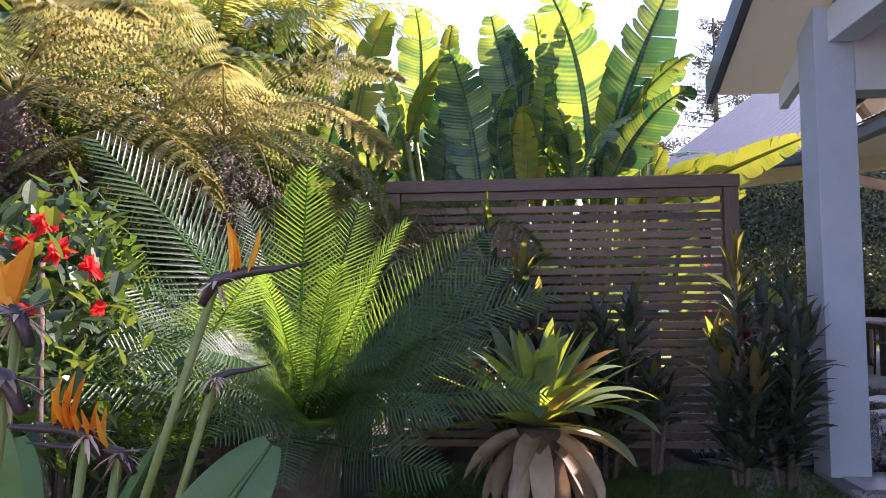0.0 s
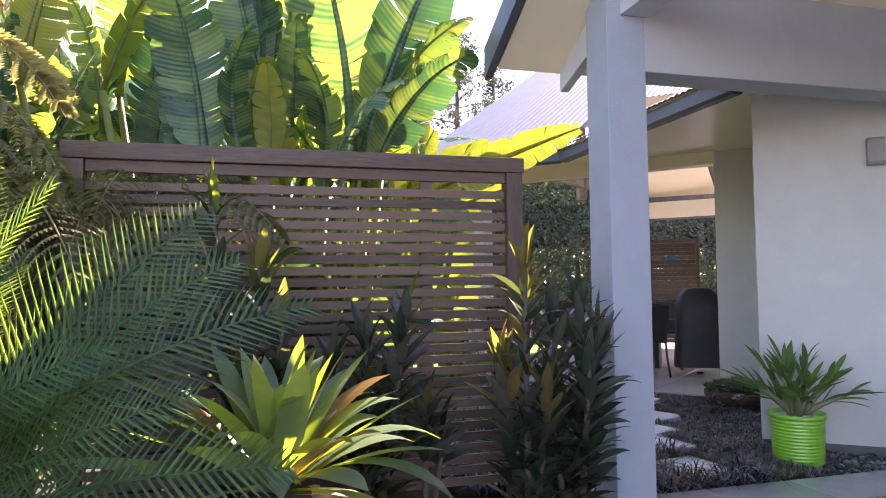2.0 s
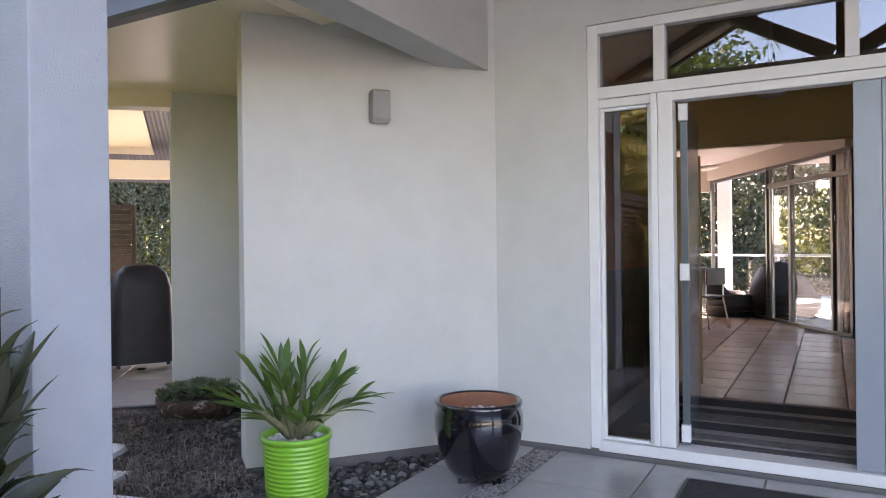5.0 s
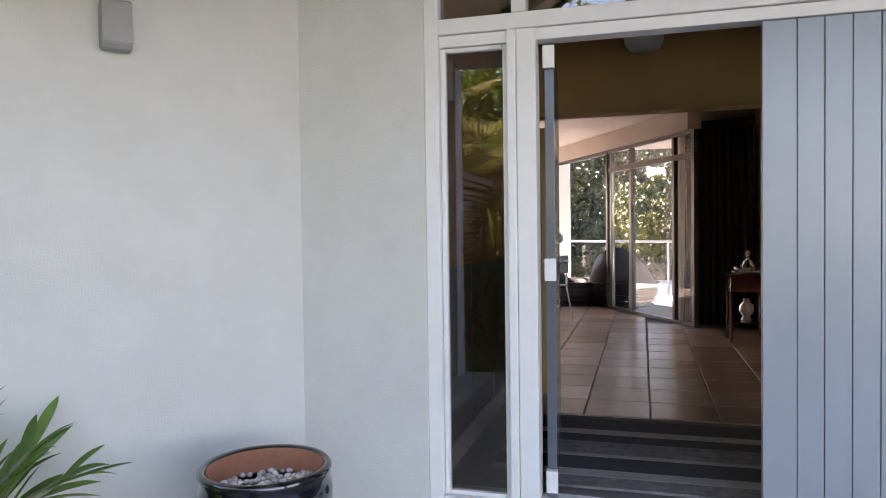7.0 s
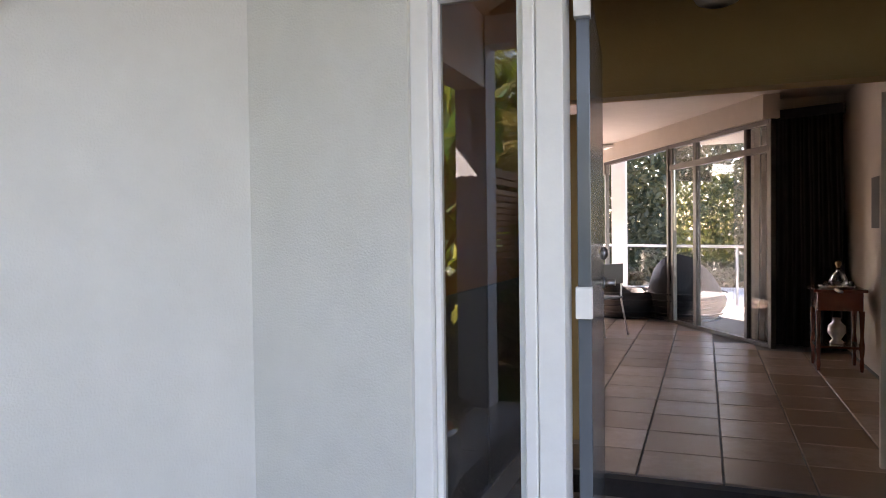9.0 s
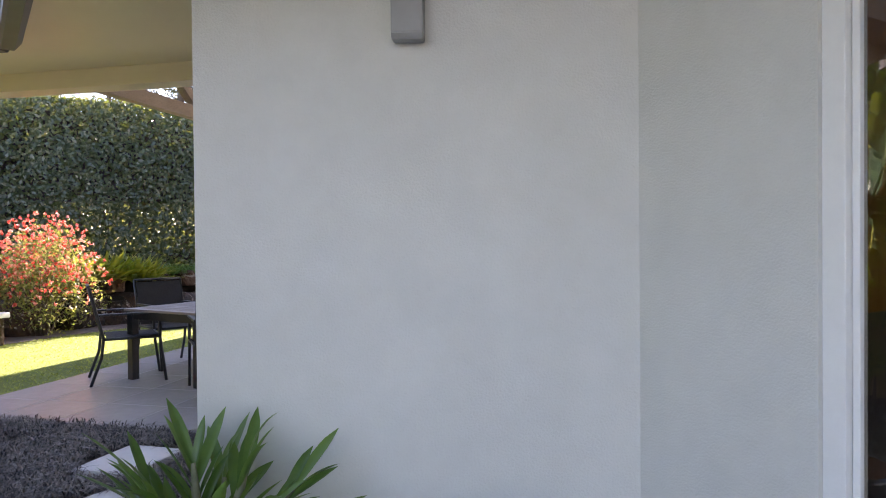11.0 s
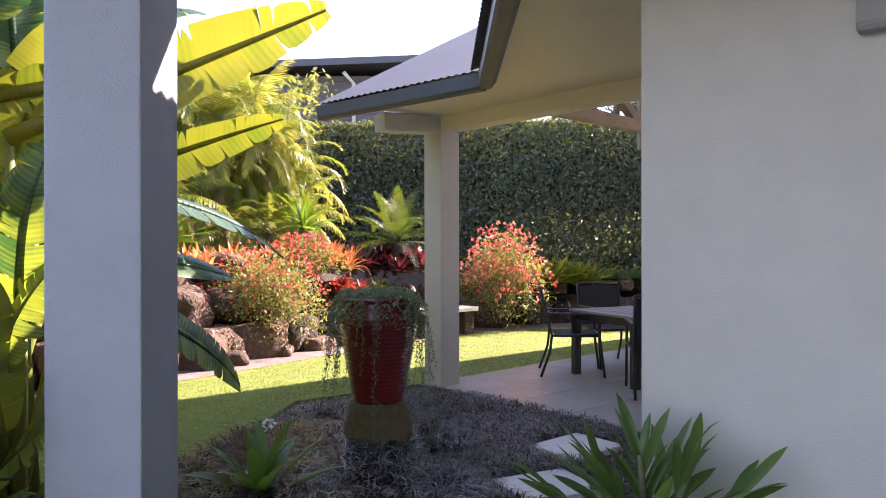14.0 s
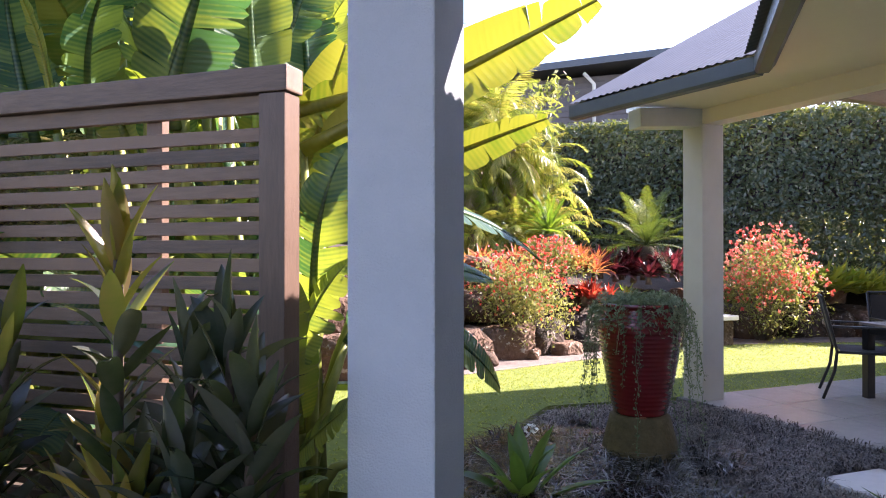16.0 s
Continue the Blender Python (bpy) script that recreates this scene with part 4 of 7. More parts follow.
# ---- furniture inside and on the deck ----
curtain = thing("curtain", "floor-length black pleated curtain beside the sliding doors", "curtain")
verts, faces = [], []
c0, c1 = Vector((10.96, 1.74, 0)), Vector((11.28, 2.46, 0))
n = 90
side = Vector((-(c1 - c0).y, (c1 - c0).x, 0)).normalized()
for i in range(n + 1):
    s = i / n
    for j in range(8):
        h = j / 7
        spread_ = 1.0 + 0.12 * (1 - h)
        p = c0.lerp(c1, 0.5 + (s - 0.5) * spread_) + side * (0.035 * math.sin(s * 60 + 0.6 * math.sin(h * 4)) * (0.5 + 0.6 * (1 - h)) + 0.01 * math.sin(s * 23 + h * 5))
        verts.append((p.x, p.y, IZ + 0.015 + h * 2.43))
for i in range(n):
    for j in range(7):
        a = i * 8 + j
        faces.append((a, a + 8, a + 9, a + 1))
put("drape", mesh_of("drape", verts, faces, CLOTH, True), curtain)
beam("heading", (10.95, 1.72, IZ + 2.46), (11.29, 2.48, IZ + 2.46), 0.09, 0.10, CLOTH, curtain)

side_table = thing("side_table", "small polished red-brown wooden side table with turned legs", "side table", pose(10.05, 1.93, IZ) @ Matrix.Diagonal((1.05, 1.05, 1.15, 1.0)))
block("top", -0.20, -0.20, 0.60, 0.20, 0.20, 0.625, RED_WOOD, side_table, 0.006)
block("apron", -0.17, -0.17, 0.46, 0.17, 0.17, 0.598, RED_WOOD, side_table, 0.004)
block("shelf", -0.17, -0.17, 0.17, 0.17, 0.17, 0.19, RED_WOOD, side_table, 0.004)
for sx in (-0.16, 0.16):
    for sy in (-0.16, 0.16):
        lg = turned("leg", [(0.012, 0.0), (0.018, 0.05), (0.013, 0.10), (0.022, 0.17), (0.022, 0.20), (0.014, 0.26), (0.019, 0.36), (0.022, 0.46)], RED_WOOD, side_table, 12)
        lg.matrix_local = pose(sx, sy, 0)
tray = turned("silver_tray", [(0.13, 0.0), (0.14, 0.005), (0.152, 0.02), (0.15, 0.022), (0.135, 0.009), (0.02, 0.006)], CHROME, None, 32)
tray.matrix_world = pose(10.05, 1.93, IZ + 0.720)
tagged(tray, "round silver tray on the side table", "tray")
decanter = thing("decanter", "rounded glass decanter with a stopper on the tray", "decanter", pose(10.03, 1.92, IZ + 0.728))
turned("body", [(0.05, 0.0), (0.072, 0.03), (0.075, 0.07), (0.05, 0.12), (0.02, 0.145), (0.022, 0.17), (0.016, 0.172), (0.014, 0.14), (0.04, 0.11), (0.06, 0.06), (0.03, 0.012)], GLASS, decanter, 24)
turned("stopper", [(0.012, 0.165), (0.014, 0.18), (0.026, 0.20), (0.024, 0.222), (0.008, 0.235)], BRASS, decanter, 16)
for x, y in ((9.99, 2.03), (10.08, 2.02), (10.13, 1.86), (10.02, 1.82)):
    gl = turned("small_glass", [(0.016, 0.0), (0.02, 0.003), (0.021, 0.05), (0.019, 0.05), (0.016, 0.006), (0.004, 0.005)], GLASS, None, 16)
    gl.matrix_world = pose(x, y, IZ + 0.728)
    tagged(gl, "small clear glass on the silver tray", "glass", "glasses on the tray")
vase = turned("silver_jug", [(0.05, 0.0), (0.06, 0.01), (0.035, 0.04), (0.075, 0.10), (0.07, 0.16), (0.03, 0.20), (0.036, 0.23), (0.03, 0.23), (0.025, 0.20), (0.05, 0.12), (0.02, 0.06)], CHROME, None, 28)
vase.matrix_world = pose(10.05, 1.93, IZ + 0.219)
tagged(vase, "polished silver jug on the lower shelf", "jug")

picture = thing("wall_picture", "dark framed panel on the living room wall", "picture")
block("canvas", 9.2, 1.665, 1.35, 9.85, 1.70, 1.78, BLACK_METAL, picture, 0.004)
block("stripe", 9.38, 1.701, 1.36, 9.52, 1.706, 1.77, RUG_PALE, picture, 0.0)
pdoor = thing("door_4", "cream inner door frame in the living room wall", "door", kind="structure")
block("frame_side", 8.75, 1.655, IZ, 8.83, 1.70, 2.12, INNER, pdoor, 0.003)
block("frame_side", 7.92, 1.655, IZ, 8.00, 1.70, 2.12, INNER, pdoor, 0.003)
block("frame_head", 7.92, 1.655, 2.122, 8.83, 1.70, 2.20, INNER, pdoor, 0.003)
block("panel", 8.0, 1.66, IZ, 8.75, 1.672, 2.12, PALE_INNER, pdoor, 0.0)
swing = thing("door_5", "cream edge of a half-open inner door", "door", kind="structure")
block("panel", 7.125, 2.125, IZ + 0.005, 7.165, 2.185, 2.05, PALE_INNER, swing, 0.002)
for z in (0.3, 1.15, 1.85):
    block("hinge", 7.112, 2.115, z, 7.124, 2.16, z + 0.10, CHROME, swing, 0.001)
leaf_in = thing("door_6", "cream inner door folded back beside the opening", "door", kind="structure")
block("panel", 7.14, 3.60, IZ + 0.005, 7.18, 3.84, 2.05, INNER, leaf_in, 0.002)

chand = thing("ceiling_light", "brass ceiling light with three frosted glass bowls", "ceiling light", pose(6.15, 2.98, -0.14))
turned("stem", [(0.012, 2.45), (0.02, 2.47), (0.014, 2.50), (0.014, 3.27), (0.06, 3.29), (0.065, 3.322)], BRASS, chand, 18)
for c in (100, 220, 340):
    dx, dy = math.cos(radians(c)), math.sin(radians(c))
    arm = tube("arm", [(0, 0, 2.55), (dx * 0.10, dy * 0.10, 2.52), (dx * 0.2, dy * 0.2, 2.56), (dx * 0.27, dy * 0.27, 2.54)], 0.008, BRASS, chand)
    bowl = turned("bowl", [(0.05, 2.44), (0.085, 2.455), (0.105, 2.49), (0.108, 2.525), (0.10, 2.53), (0.03, 2.535)], SHADE, chand, 28, "frosted glass bowl")
    bowl.matrix_local = pose(dx * 0.27, dy * 0.27, 0)
    under(bowl, arm)


def egg_chair(x, y, rz):
    """A round woven tub chair with a high open back."""
    ob = thing("tub_chair", "round charcoal woven tub chair on the deck", "chair", pose(x, y, 0.06, 0, 0, rz) @ Matrix.Scale(1.15, 4), "deck tub chairs")
    verts, faces = [], []
    n = 40
    prof = [(0.26, 0.0), (0.37, 0.08), (0.44, 0.20), (0.47, 0.34), (0.43, 0.46)]
    for i in range(n):
        a = 2 * math.pi * i / n
        back_ = max(0.0, math.cos(a)) ** 1.3
        for k, (r, z) in enumerate(prof):
            zz = z + (0.38 * back_ * (k / 4) ** 2) - 0.10 * (1 - back_) * (k / 4) ** 2
            verts.append((r * math.cos(a), r * math.sin(a), zz))
        for (rr, zz), share in zip(((0.40, 0.46), (0.38, 0.34), (0.30, 0.28)), (1.0, 0.5, 0.0)):
            verts.append((rr * math.cos(a), rr * math.sin(a), zz + (0.38 * back_ - 0.10 * (1 - back_)) * share))
    m_ = 8
    for i in range(n):
        j = (i + 1) % n
        for k in range(m_ - 1):
            faces.append((i * m_ + k, j * m_ + k, j * m_ + k + 1, i * m_ + k + 1))
    faces.append(tuple(i * m_ for i in range(n))[::-1])
    faces.append(tuple(i * m_ + 7 for i in range(n)))
    shell = put("shell", mesh_of("shell", verts, faces, RATTAN, True), ob)
    for z in (0.05, 0.12, 0.20, 0.28, 0.36):
        r = 0.30 + 0.47 * math.sin(min(1.5, 0.5 + z * 2.6)) * 0.36 + 0.003
        pts = [(r * math.cos(2 * math.pi * i / 36), r * math.sin(2 * math.pi * i / 36), z) for i in range(37)]
        under(tube("woven_band", pts, 0.011, RATTAN, ob, 5), shell)
    return ob


egg_chair(13.42, 3.28, 168)
egg_chair(13.55, 4.12, 105)


def steel_chair(x, y, rz):
    ob = thing("dining_chair", "black moulded chair on chrome legs", "chair", pose(x, y, IZ, 0, 0, rz), "room chairs")
    block("seat", -0.21, -0.21, 0.44, 0.21, 0.21, 0.465, BLACK_METAL, ob, 0.01)
    bm = box(bmesh.new(), -0.20, 0.20, 0.62, 0.20, 0.222, 0.86, 0.008)
    part("backrest", bm, BLACK_METAL, ob)
    for sx in (-0.19, 0.19):
        tube("leg", [(sx, -0.19, 0.44), (sx * 1.15, -0.24, 0.0)], 0.011, CHROME, ob, label="chrome leg")
        tube("leg", [(sx, 0.21, 0.84), (sx, 0.19, 0.44), (sx * 1.15, 0.27, 0.0)], 0.011, CHROME, ob, label="chrome leg")
    return ob


steel_chair(11.55, 4.25, 150)
steel_chair(11.9, 5.0, 40)
itable = thing("dining_table", "dark round dining table in the living room", "table", pose(11.9, 4.75, IZ))
turned("top", [(0.02, 0.70), (0.36, 0.70), (0.37, 0.715), (0.36, 0.73), (0.02, 0.73)], BLACK_METAL, itable)
turned("column", [(0.2, 0.0), (0.2, 0.02), (0.04, 0.05), (0.035, 0.70)], CHROME, itable, 24)

dpost = block("deck_post", 15.75, 4.35, 0.06, 16.0, 4.6, 2.75, WHITE, None, 0.006)
tagged(dpost, "white square deck post", "post")
dbeam = beam("deck_beam", (15.87, 4.47, 2.82), (15.0, 9.4, 2.82), 0.22, 0.24, WHITE)
tagged(dbeam, "white deck beam", "beam")
tagged(slab("ceiling_deck", [(15.6, 4.35), (15.9, 8.4), (14.9, 8.3), (14.45, 4.3)], 2.70, 2.74, WHITE), "white soffit over the deck", "ceiling", kind="structure")
rail_ob = thing("deck_railing", "steel and glass deck railing", "railing")
ra, rb = Vector((15.3, 1.5, 0.06)), Vector((18.6, 7.6, 0.06))
for k in range(7):
    p = ra.lerp(rb, k / 6)
    tube("rail_post", [p, p + Vector((0, 0, 1.0))], 0.022, CHROME, rail_ob)
tube("handrail", [ra + Vector((0, 0, 1.0)), rb + Vector((0, 0, 1.0))], 0.025, CHROME, rail_ob)
for k in range(6):
    p, q = ra.lerp(rb, (k + 0.06) / 6), ra.lerp(rb, (k + 0.94) / 6)
    pn = beam("glass_panel", (p + q) / 2 * 0 + p + Vector((0, 0, 0.5)), q + Vector((0, 0, 0.5)), 0.01, 0.84, GLASS, rail_ob, bevel=0)
    pn.visible_shadow = False
gate = thing("white_gate", "white painted picket gate at the deck stair", "gate", pose(17.3, 5.15, 0.06, 0, 0, 62))
for k in range(7):
    block("picket", k * 0.11, 0, 0.05, k * 0.11 + 0.06, 0.02, 1.02, WHITE, gate, 0.003)
for z in (0.2, 0.85):
    block("gate_rail", -0.02, 0.022, z, 0.76, 0.05, z + 0.08, WHITE, gate, 0.003)
dpot = part("deck_pot", lathe(bmesh.new(), [(0.12, 0.0), (0.16, 0.1), (0.19, 0.35), (0.21, 0.42), (0.19, 0.42), (0.17, 0.36)], 28), TERRACOTTA, None, "", True)
dpot.matrix_world = pose(16.6, 4.75, 0.06)
tagged(dpot, "terracotta pot on the deck", "plant pot")

# ---- patio furniture ----
table = thing("patio_table", "dark slatted square outdoor dining table", "table", pose(5.12, 10.15, 0, 0, 0, 26) @ Matrix.Scale(0.95, 4))
for k in range(9):
    block("slat", -0.55 + k * 0.1225, -0.55, 0.715, -0.55 + k * 0.1225 + 0.115, 0.55, 0.74, TABLE_WOOD, table, 0.003)
for sx in (-1, 1):
    block("apron", sx * 0.50 - 0.012, -0.49, 0.63, sx * 0.50 + 0.012, 0.49, 0.713, BLACK_METAL, table, 0.002)
    block("apron", -0.49, sx * 0.50 - 0.012, 0.63, 0.49, sx * 0.50 + 0.012, 0.713, BLACK_METAL, table, 0.002)
    for sy in (-1, 1):
        block("leg", sx * 0.49 - 0.04, sy * 0.49 - 0.04, 0, sx * 0.49 + 0.04, sy * 0.49 + 0.04, 0.713, BLACK_METAL, table, 0.004)


def patio_chair():
    """Stacking sling chair with arms, facing -y."""
    ob = thing("patio_chair", "black sling patio chair with arms", "chair", None, "patio chairs")
    block("seat", -0.24, -0.24, 0.415, 0.24, 0.20, 0.43, BLACK_MESH, ob, 0.004)
    bm = box(bmesh.new(), -0.24, -0.006, 0.0, 0.24, 0.006, 0.46, 0.003, pose(0, 0.225, 0.43, -14))
    sling = part("backrest", bm, BLACK_MESH, ob)
    for sx in (-0.255, 0.255):
        tube("leg", [(sx, -0.25, 0.64), (sx, -0.25, 0.40), (sx, -0.30, 0.0)], 0.014, BLACK_METAL, ob)
        tube("leg", [(sx, 0.345, 0.90), (sx, 0.23, 0.43), (sx, 0.25, 0.25), (sx, 0.34, 0.0)], 0.014, BLACK_METAL, ob)
        tube("seat_rail", [(sx, -0.25, 0.42), (sx, 0.23, 0.42)], 0.013, BLACK_METAL, ob)
        bm = box(bmesh.new(), sx - 0.022, -0.27, 0.635, sx + 0.022, 0.27, 0.655, 0.006)
        part("armrest", bm, BLACK_METAL, ob)
    under(tube("top_rail", [(-0.255, 0.345, 0.90), (0.255, 0.345, 0.90)], 0.013, BLACK_METAL, ob), sling)
    tube("front_rail", [(-0.255, -0.25, 0.42), (0.255, -0.25, 0.42)], 0.013, BLACK_METAL, ob)
    return ob


chair = patio_chair()
chair.matrix_world = pose(4.47, 10.42, 0, 0, 0, 84) @ Matrix.Scale(1.04, 4)
for x, y, r in ((5.02, 10.98, 12), (5.08, 9.35, 172), (6.0, 10.45, -75)):
    copy_thing(chair, pose(x, y, 0, 0, 0, r))

bbq = thing("barbecue", "barbecue under a black fitted vinyl cover on wheels", "barbecue", pose(5.92, 9.22, 0, 0, 0, -30) @ Matrix.Scale(0.95, 4))
bm = bmesh.new()
levels = [(0.34, 0.26, 0.10), (0.335, 0.255, 0.35), (0.32, 0.25, 0.70), (0.31, 0.25, 0.95), (0.27, 0.22, 1.10), (0.18, 0.15, 1.19), (0.05, 0.04, 1.21)]
loops = []
for a, b, z in levels:
    row = []
    for i in range(36):
        c = 2 * math.pi * i / 36
        e = 0.38
        x = a * math.copysign(abs(math.cos(c)) ** e, math.cos(c))
        y = b * math.copysign(abs(math.sin(c)) ** e, math.sin(c))
        k = 1 + 0.05 * noise.noise(Vector((x * 4, y * 4, z * 3))) * (1.6 - z)
        row.append(bm.verts.new((x * k, y * k, z)))
    loops.append(row)
for a, b in zip(loops, loops[1:]):
    for i in range(36):
        bm.faces.new((a[i], a[(i + 1) % 36], b[(i + 1) % 36], b[i]))
bm.faces.new(loops[-1])
part("cover", bm, COVER, bbq, smooth=True)
for sx in (-0.26, 0.26):
    for sy in (-0.18, 0.18):
        wh = turned("wheel", [(0.01, -0.02), (0.045, -0.02), (0.05, 0.0), (0.045, 0.02), (0.01, 0.02)], BLACK_METAL, bbq, 16)
        wh.matrix_local = pose(sx, sy, 0.05, 90)
        fork = block("caster", sx - 0.02, sy - 0.02, 0.06, sx + 0.02, sy + 0.02, 0.16, BLACK_METAL, bbq, 0.003)
        under(wh, fork)

screen = thing("garden_screen", "brown woven screen panel with a small bird plaque on the hedge", "screen", pose(7.7, 12.4, 0, 0, 0, -35))
block("frame_side", -0.46, -0.03, 0.0, -0.40, 0.03, 2.02, FENCE_POST, screen)
block("frame_side", 0.40, -0.03, 0.0, 0.46, 0.03, 2.02, FENCE_POST, screen)
block("frame_top", -0.398, -0.03, 1.95, 0.398, 0.03, 2.02, FENCE_POST, screen)
for k in range(24):
    block("slat", -0.398, -0.012, 0.10 + k * 0.077, 0.398, 0.012, 0.10 + k * 0.077 + 0.068, FENCE, screen, 0.002)
block("plaque", -0.12, -0.035, 1.62, 0.06, -0.014, 1.72, mat("blue plaque", (0.03, 0.06, 0.2), (0.05, 0.1, 0.3), 0.4), screen, 0.01, "small blue plaque")

slabseat = thing("stone_bench", "pale stone slab bench by the rock wall", "bench", pose(3.08, 13.8, 0, 0, 0, 38))
block("slab", -0.55, -0.2, 0.36, 0.55, 0.2, 0.43, STONE_PALE, slabseat, 0.012)
for s in (-0.4, 0.4):
    block("support", s - 0.1, -0.15, -0.02, s + 0.1, 0.15, 0.358, ROCK, slabseat, 0.02)

# ---- slatted screen fence ----
fence = thing("slat_fence", "dark brown stained horizontal slat screen with a capping rail", "fence")
FY = 4.965
for x in (-0.80, 0.13, 1.045, 1.575):
    wide = 0.05 if x in (-0.80, 1.575) else 0.035
    yb = FY - 0.045 if x in (-0.80, 1.575) else FY + 0.012
    block("post", x - wide, yb, -0.07, x + wide, FY + 0.05, 1.89, FENCE_POST, fence, 0.004)
block("cap_rail", -0.86, FY - 0.05, 1.893, 1.635, FY + 0.055, 1.98, FENCE, fence, 0.006)
block("top_rail", -0.745, FY - 0.02, 1.83, 1.523, FY + 0.01, 1.891, FENCE, fence, 0.004)
z = 0.08
while z < 1.79:
    block("slat", -0.747, FY - 0.01 + rnd(-0.002, 0.002), z, 1.522, FY + 0.01, z + 0.047, FENCE, fence, 0.003)
    z += 0.0635 + rnd(-0.001, 0.001)

# ---- plants ----
TIP = {}


def frond_mesh(name, length, leaflet, pairs, start, bend, material, width=0.008, vee=0.35, taper=0.75, bare=0.12, droop=0.25, sweep=0.9, rough=0.04):
    """A feather leaf: an arching rib that leaves the origin towards +x, with narrow leaflets on both sides."""
    h = Heap()
    pts, ways = [], []
    p, a = Vector((0, 0, 0)), radians(start)
    n = 26
    for i in range(n + 1):
        pts.append(p.copy())
        way = Vector((math.cos(a), 0, math.sin(a)))
        ways.append(way)
        p = p + way * (length / n)
        a -= radians(bend) / n * (0.5 + 1.0 * i / n)
    h.add(*tube_data(pts[::2], [0.011 * (1 - 0.85 * i / 13) for i in range(14)], 5))
    for k in range(pairs):
        s = bare + (1 - bare) * (k + 0.5) / pairs
        i = min(n - 1, int(s * n))
        f = s * n - i
        base = pts[i].lerp(pts[i + 1], f)
        way = ways[i].lerp(ways[i + 1], f).normalized()
        up = way.cross(Vector((0, 1, 0)))
        up = up if up.z > 0 else -up
        size = leaflet * (math.sin(math.pi * (0.18 + 0.80 * s)) ** 0.6) * (1 - (1 - taper) * s) * rnd(1 - rough * 3, 1 + rough)
        for side in (-1, 1):
            d = way * (sweep * (0.35 + 0.75 * s)) + Vector((0, side, 0)) + up * vee + any_way() * rough
            h.strip(base, d, up, size, width * rnd(0.8, 1.1), droop * rnd(0.6, 1.4), 3, 0.35, lambda q: (1 - q) ** 0.6 * (0.5 + q) ** 0.4 if q < 1 else 0.02)
    me = h.mesh(name, material)
    TIP[me.name] = pts[-1].copy()
    return me


def rosette(plant, meshes, count, tilt0, tilt1, size0, size1, name="frond", centre=(0, 0, 0), start=0.0, wheel=137.5, squash=1.0):
    """Sets copies of leaves round a centre, upright ones first."""
    for k in range(count):
        s = k / max(1, count - 1)
        tilt = tilt0 + (tilt1 - tilt0) * s + rnd(-6, 6)
        size = size0 + (size1 - size0) * s
        size *= rnd(0.88, 1.1)
        m = Matrix.Translation(centre) @ Matrix.Rotation(radians(start + k * wheel + rnd(-12, 12)), 4, "Z") @ Matrix.Rotation(radians(-tilt), 4, "Y") @ Matrix.Rotation(radians(rnd(-14, 14)), 4, "X") @ Matrix.Scale(size, 4)
        put(name, random.choice(meshes), plant, m)


def stump(name, parent, r0, r1, height, material=BARK, lean=(0, 0)):
    pts = [(lean[0] * s, lean[1] * s, -0.08 + s * (height + 0.08)) for s in (0, 0.25, 0.5, 0.75, 1)]
    return tube(name, pts, [r0 + (r1 - r0) * s * rnd(0.92, 1.08) for s in (0, 0.25, 0.5, 0.75, 1)], material, parent, 10)


# cycad in front of the fence
CY = [frond_mesh("cycad_frond", 1.25, 0.31, 49, 0, b, CYCAD, 0.0060, 0.20, 0.75, 0.12, 0.20, 0.75, 0.03) for b in (28, 42, 58)]

CY_DARK = [frond_mesh("dark_cycad_frond", 1.25, 0.27, 56, 0, b, DEEP, 0.0054, 0.16, 0.7, 0.12, 0.22) for b in (42, 70)]


def aim(plant, me, base, tip_, roll=0.0, name="leaf"):
    """Sets a leaf so that its rib runs from base to tip, turned about that line by roll."""
    far_ = Vector(TIP[me.name])
    goal = Vector(tip_) - Vector(base)

    def axes(v, flat):
        x = v.normalized()
        y = flat - x * flat.dot(x)
        y.normalize()
        return Matrix((x, y, x.cross(y))).transposed()

    flat = Vector((0, 0, 1)).cross(goal)
    flat = flat if flat.length > 1e-3 else Vector((0, 1, 0))
    turn_ = axes(goal, flat) @ axes(far_, Vector((0, 1, 0))).inverted()
    m = Matrix.Translation(base) @ Matrix.Rotation(radians(roll), 4, goal) @ turn_.to_4x4() @ Matrix.Scale(goal.length / far_.length, 4)
    return put(name, me, plant, m)


def side_roll(tip_):
    """Fronds that lean sideways turn their upper face outwards."""
    lean = (tip_[0] - CROWN.x) * 0.96 + (tip_[1] - CROWN.y) * 0.28
    return max(-55, min(55, lean * 130)) + rnd(-12, 12)


cycad = thing("cycad", "large cycad with arching glossy green feather fronds", "cycad", pose(0, 0, 0))
CROWN = Vector((-1.02, 3.45, 0.45))
stump("trunk", cycad, 0.17, 0.18, 0.42).location = (CROWN.x, CROWN.y, 0)
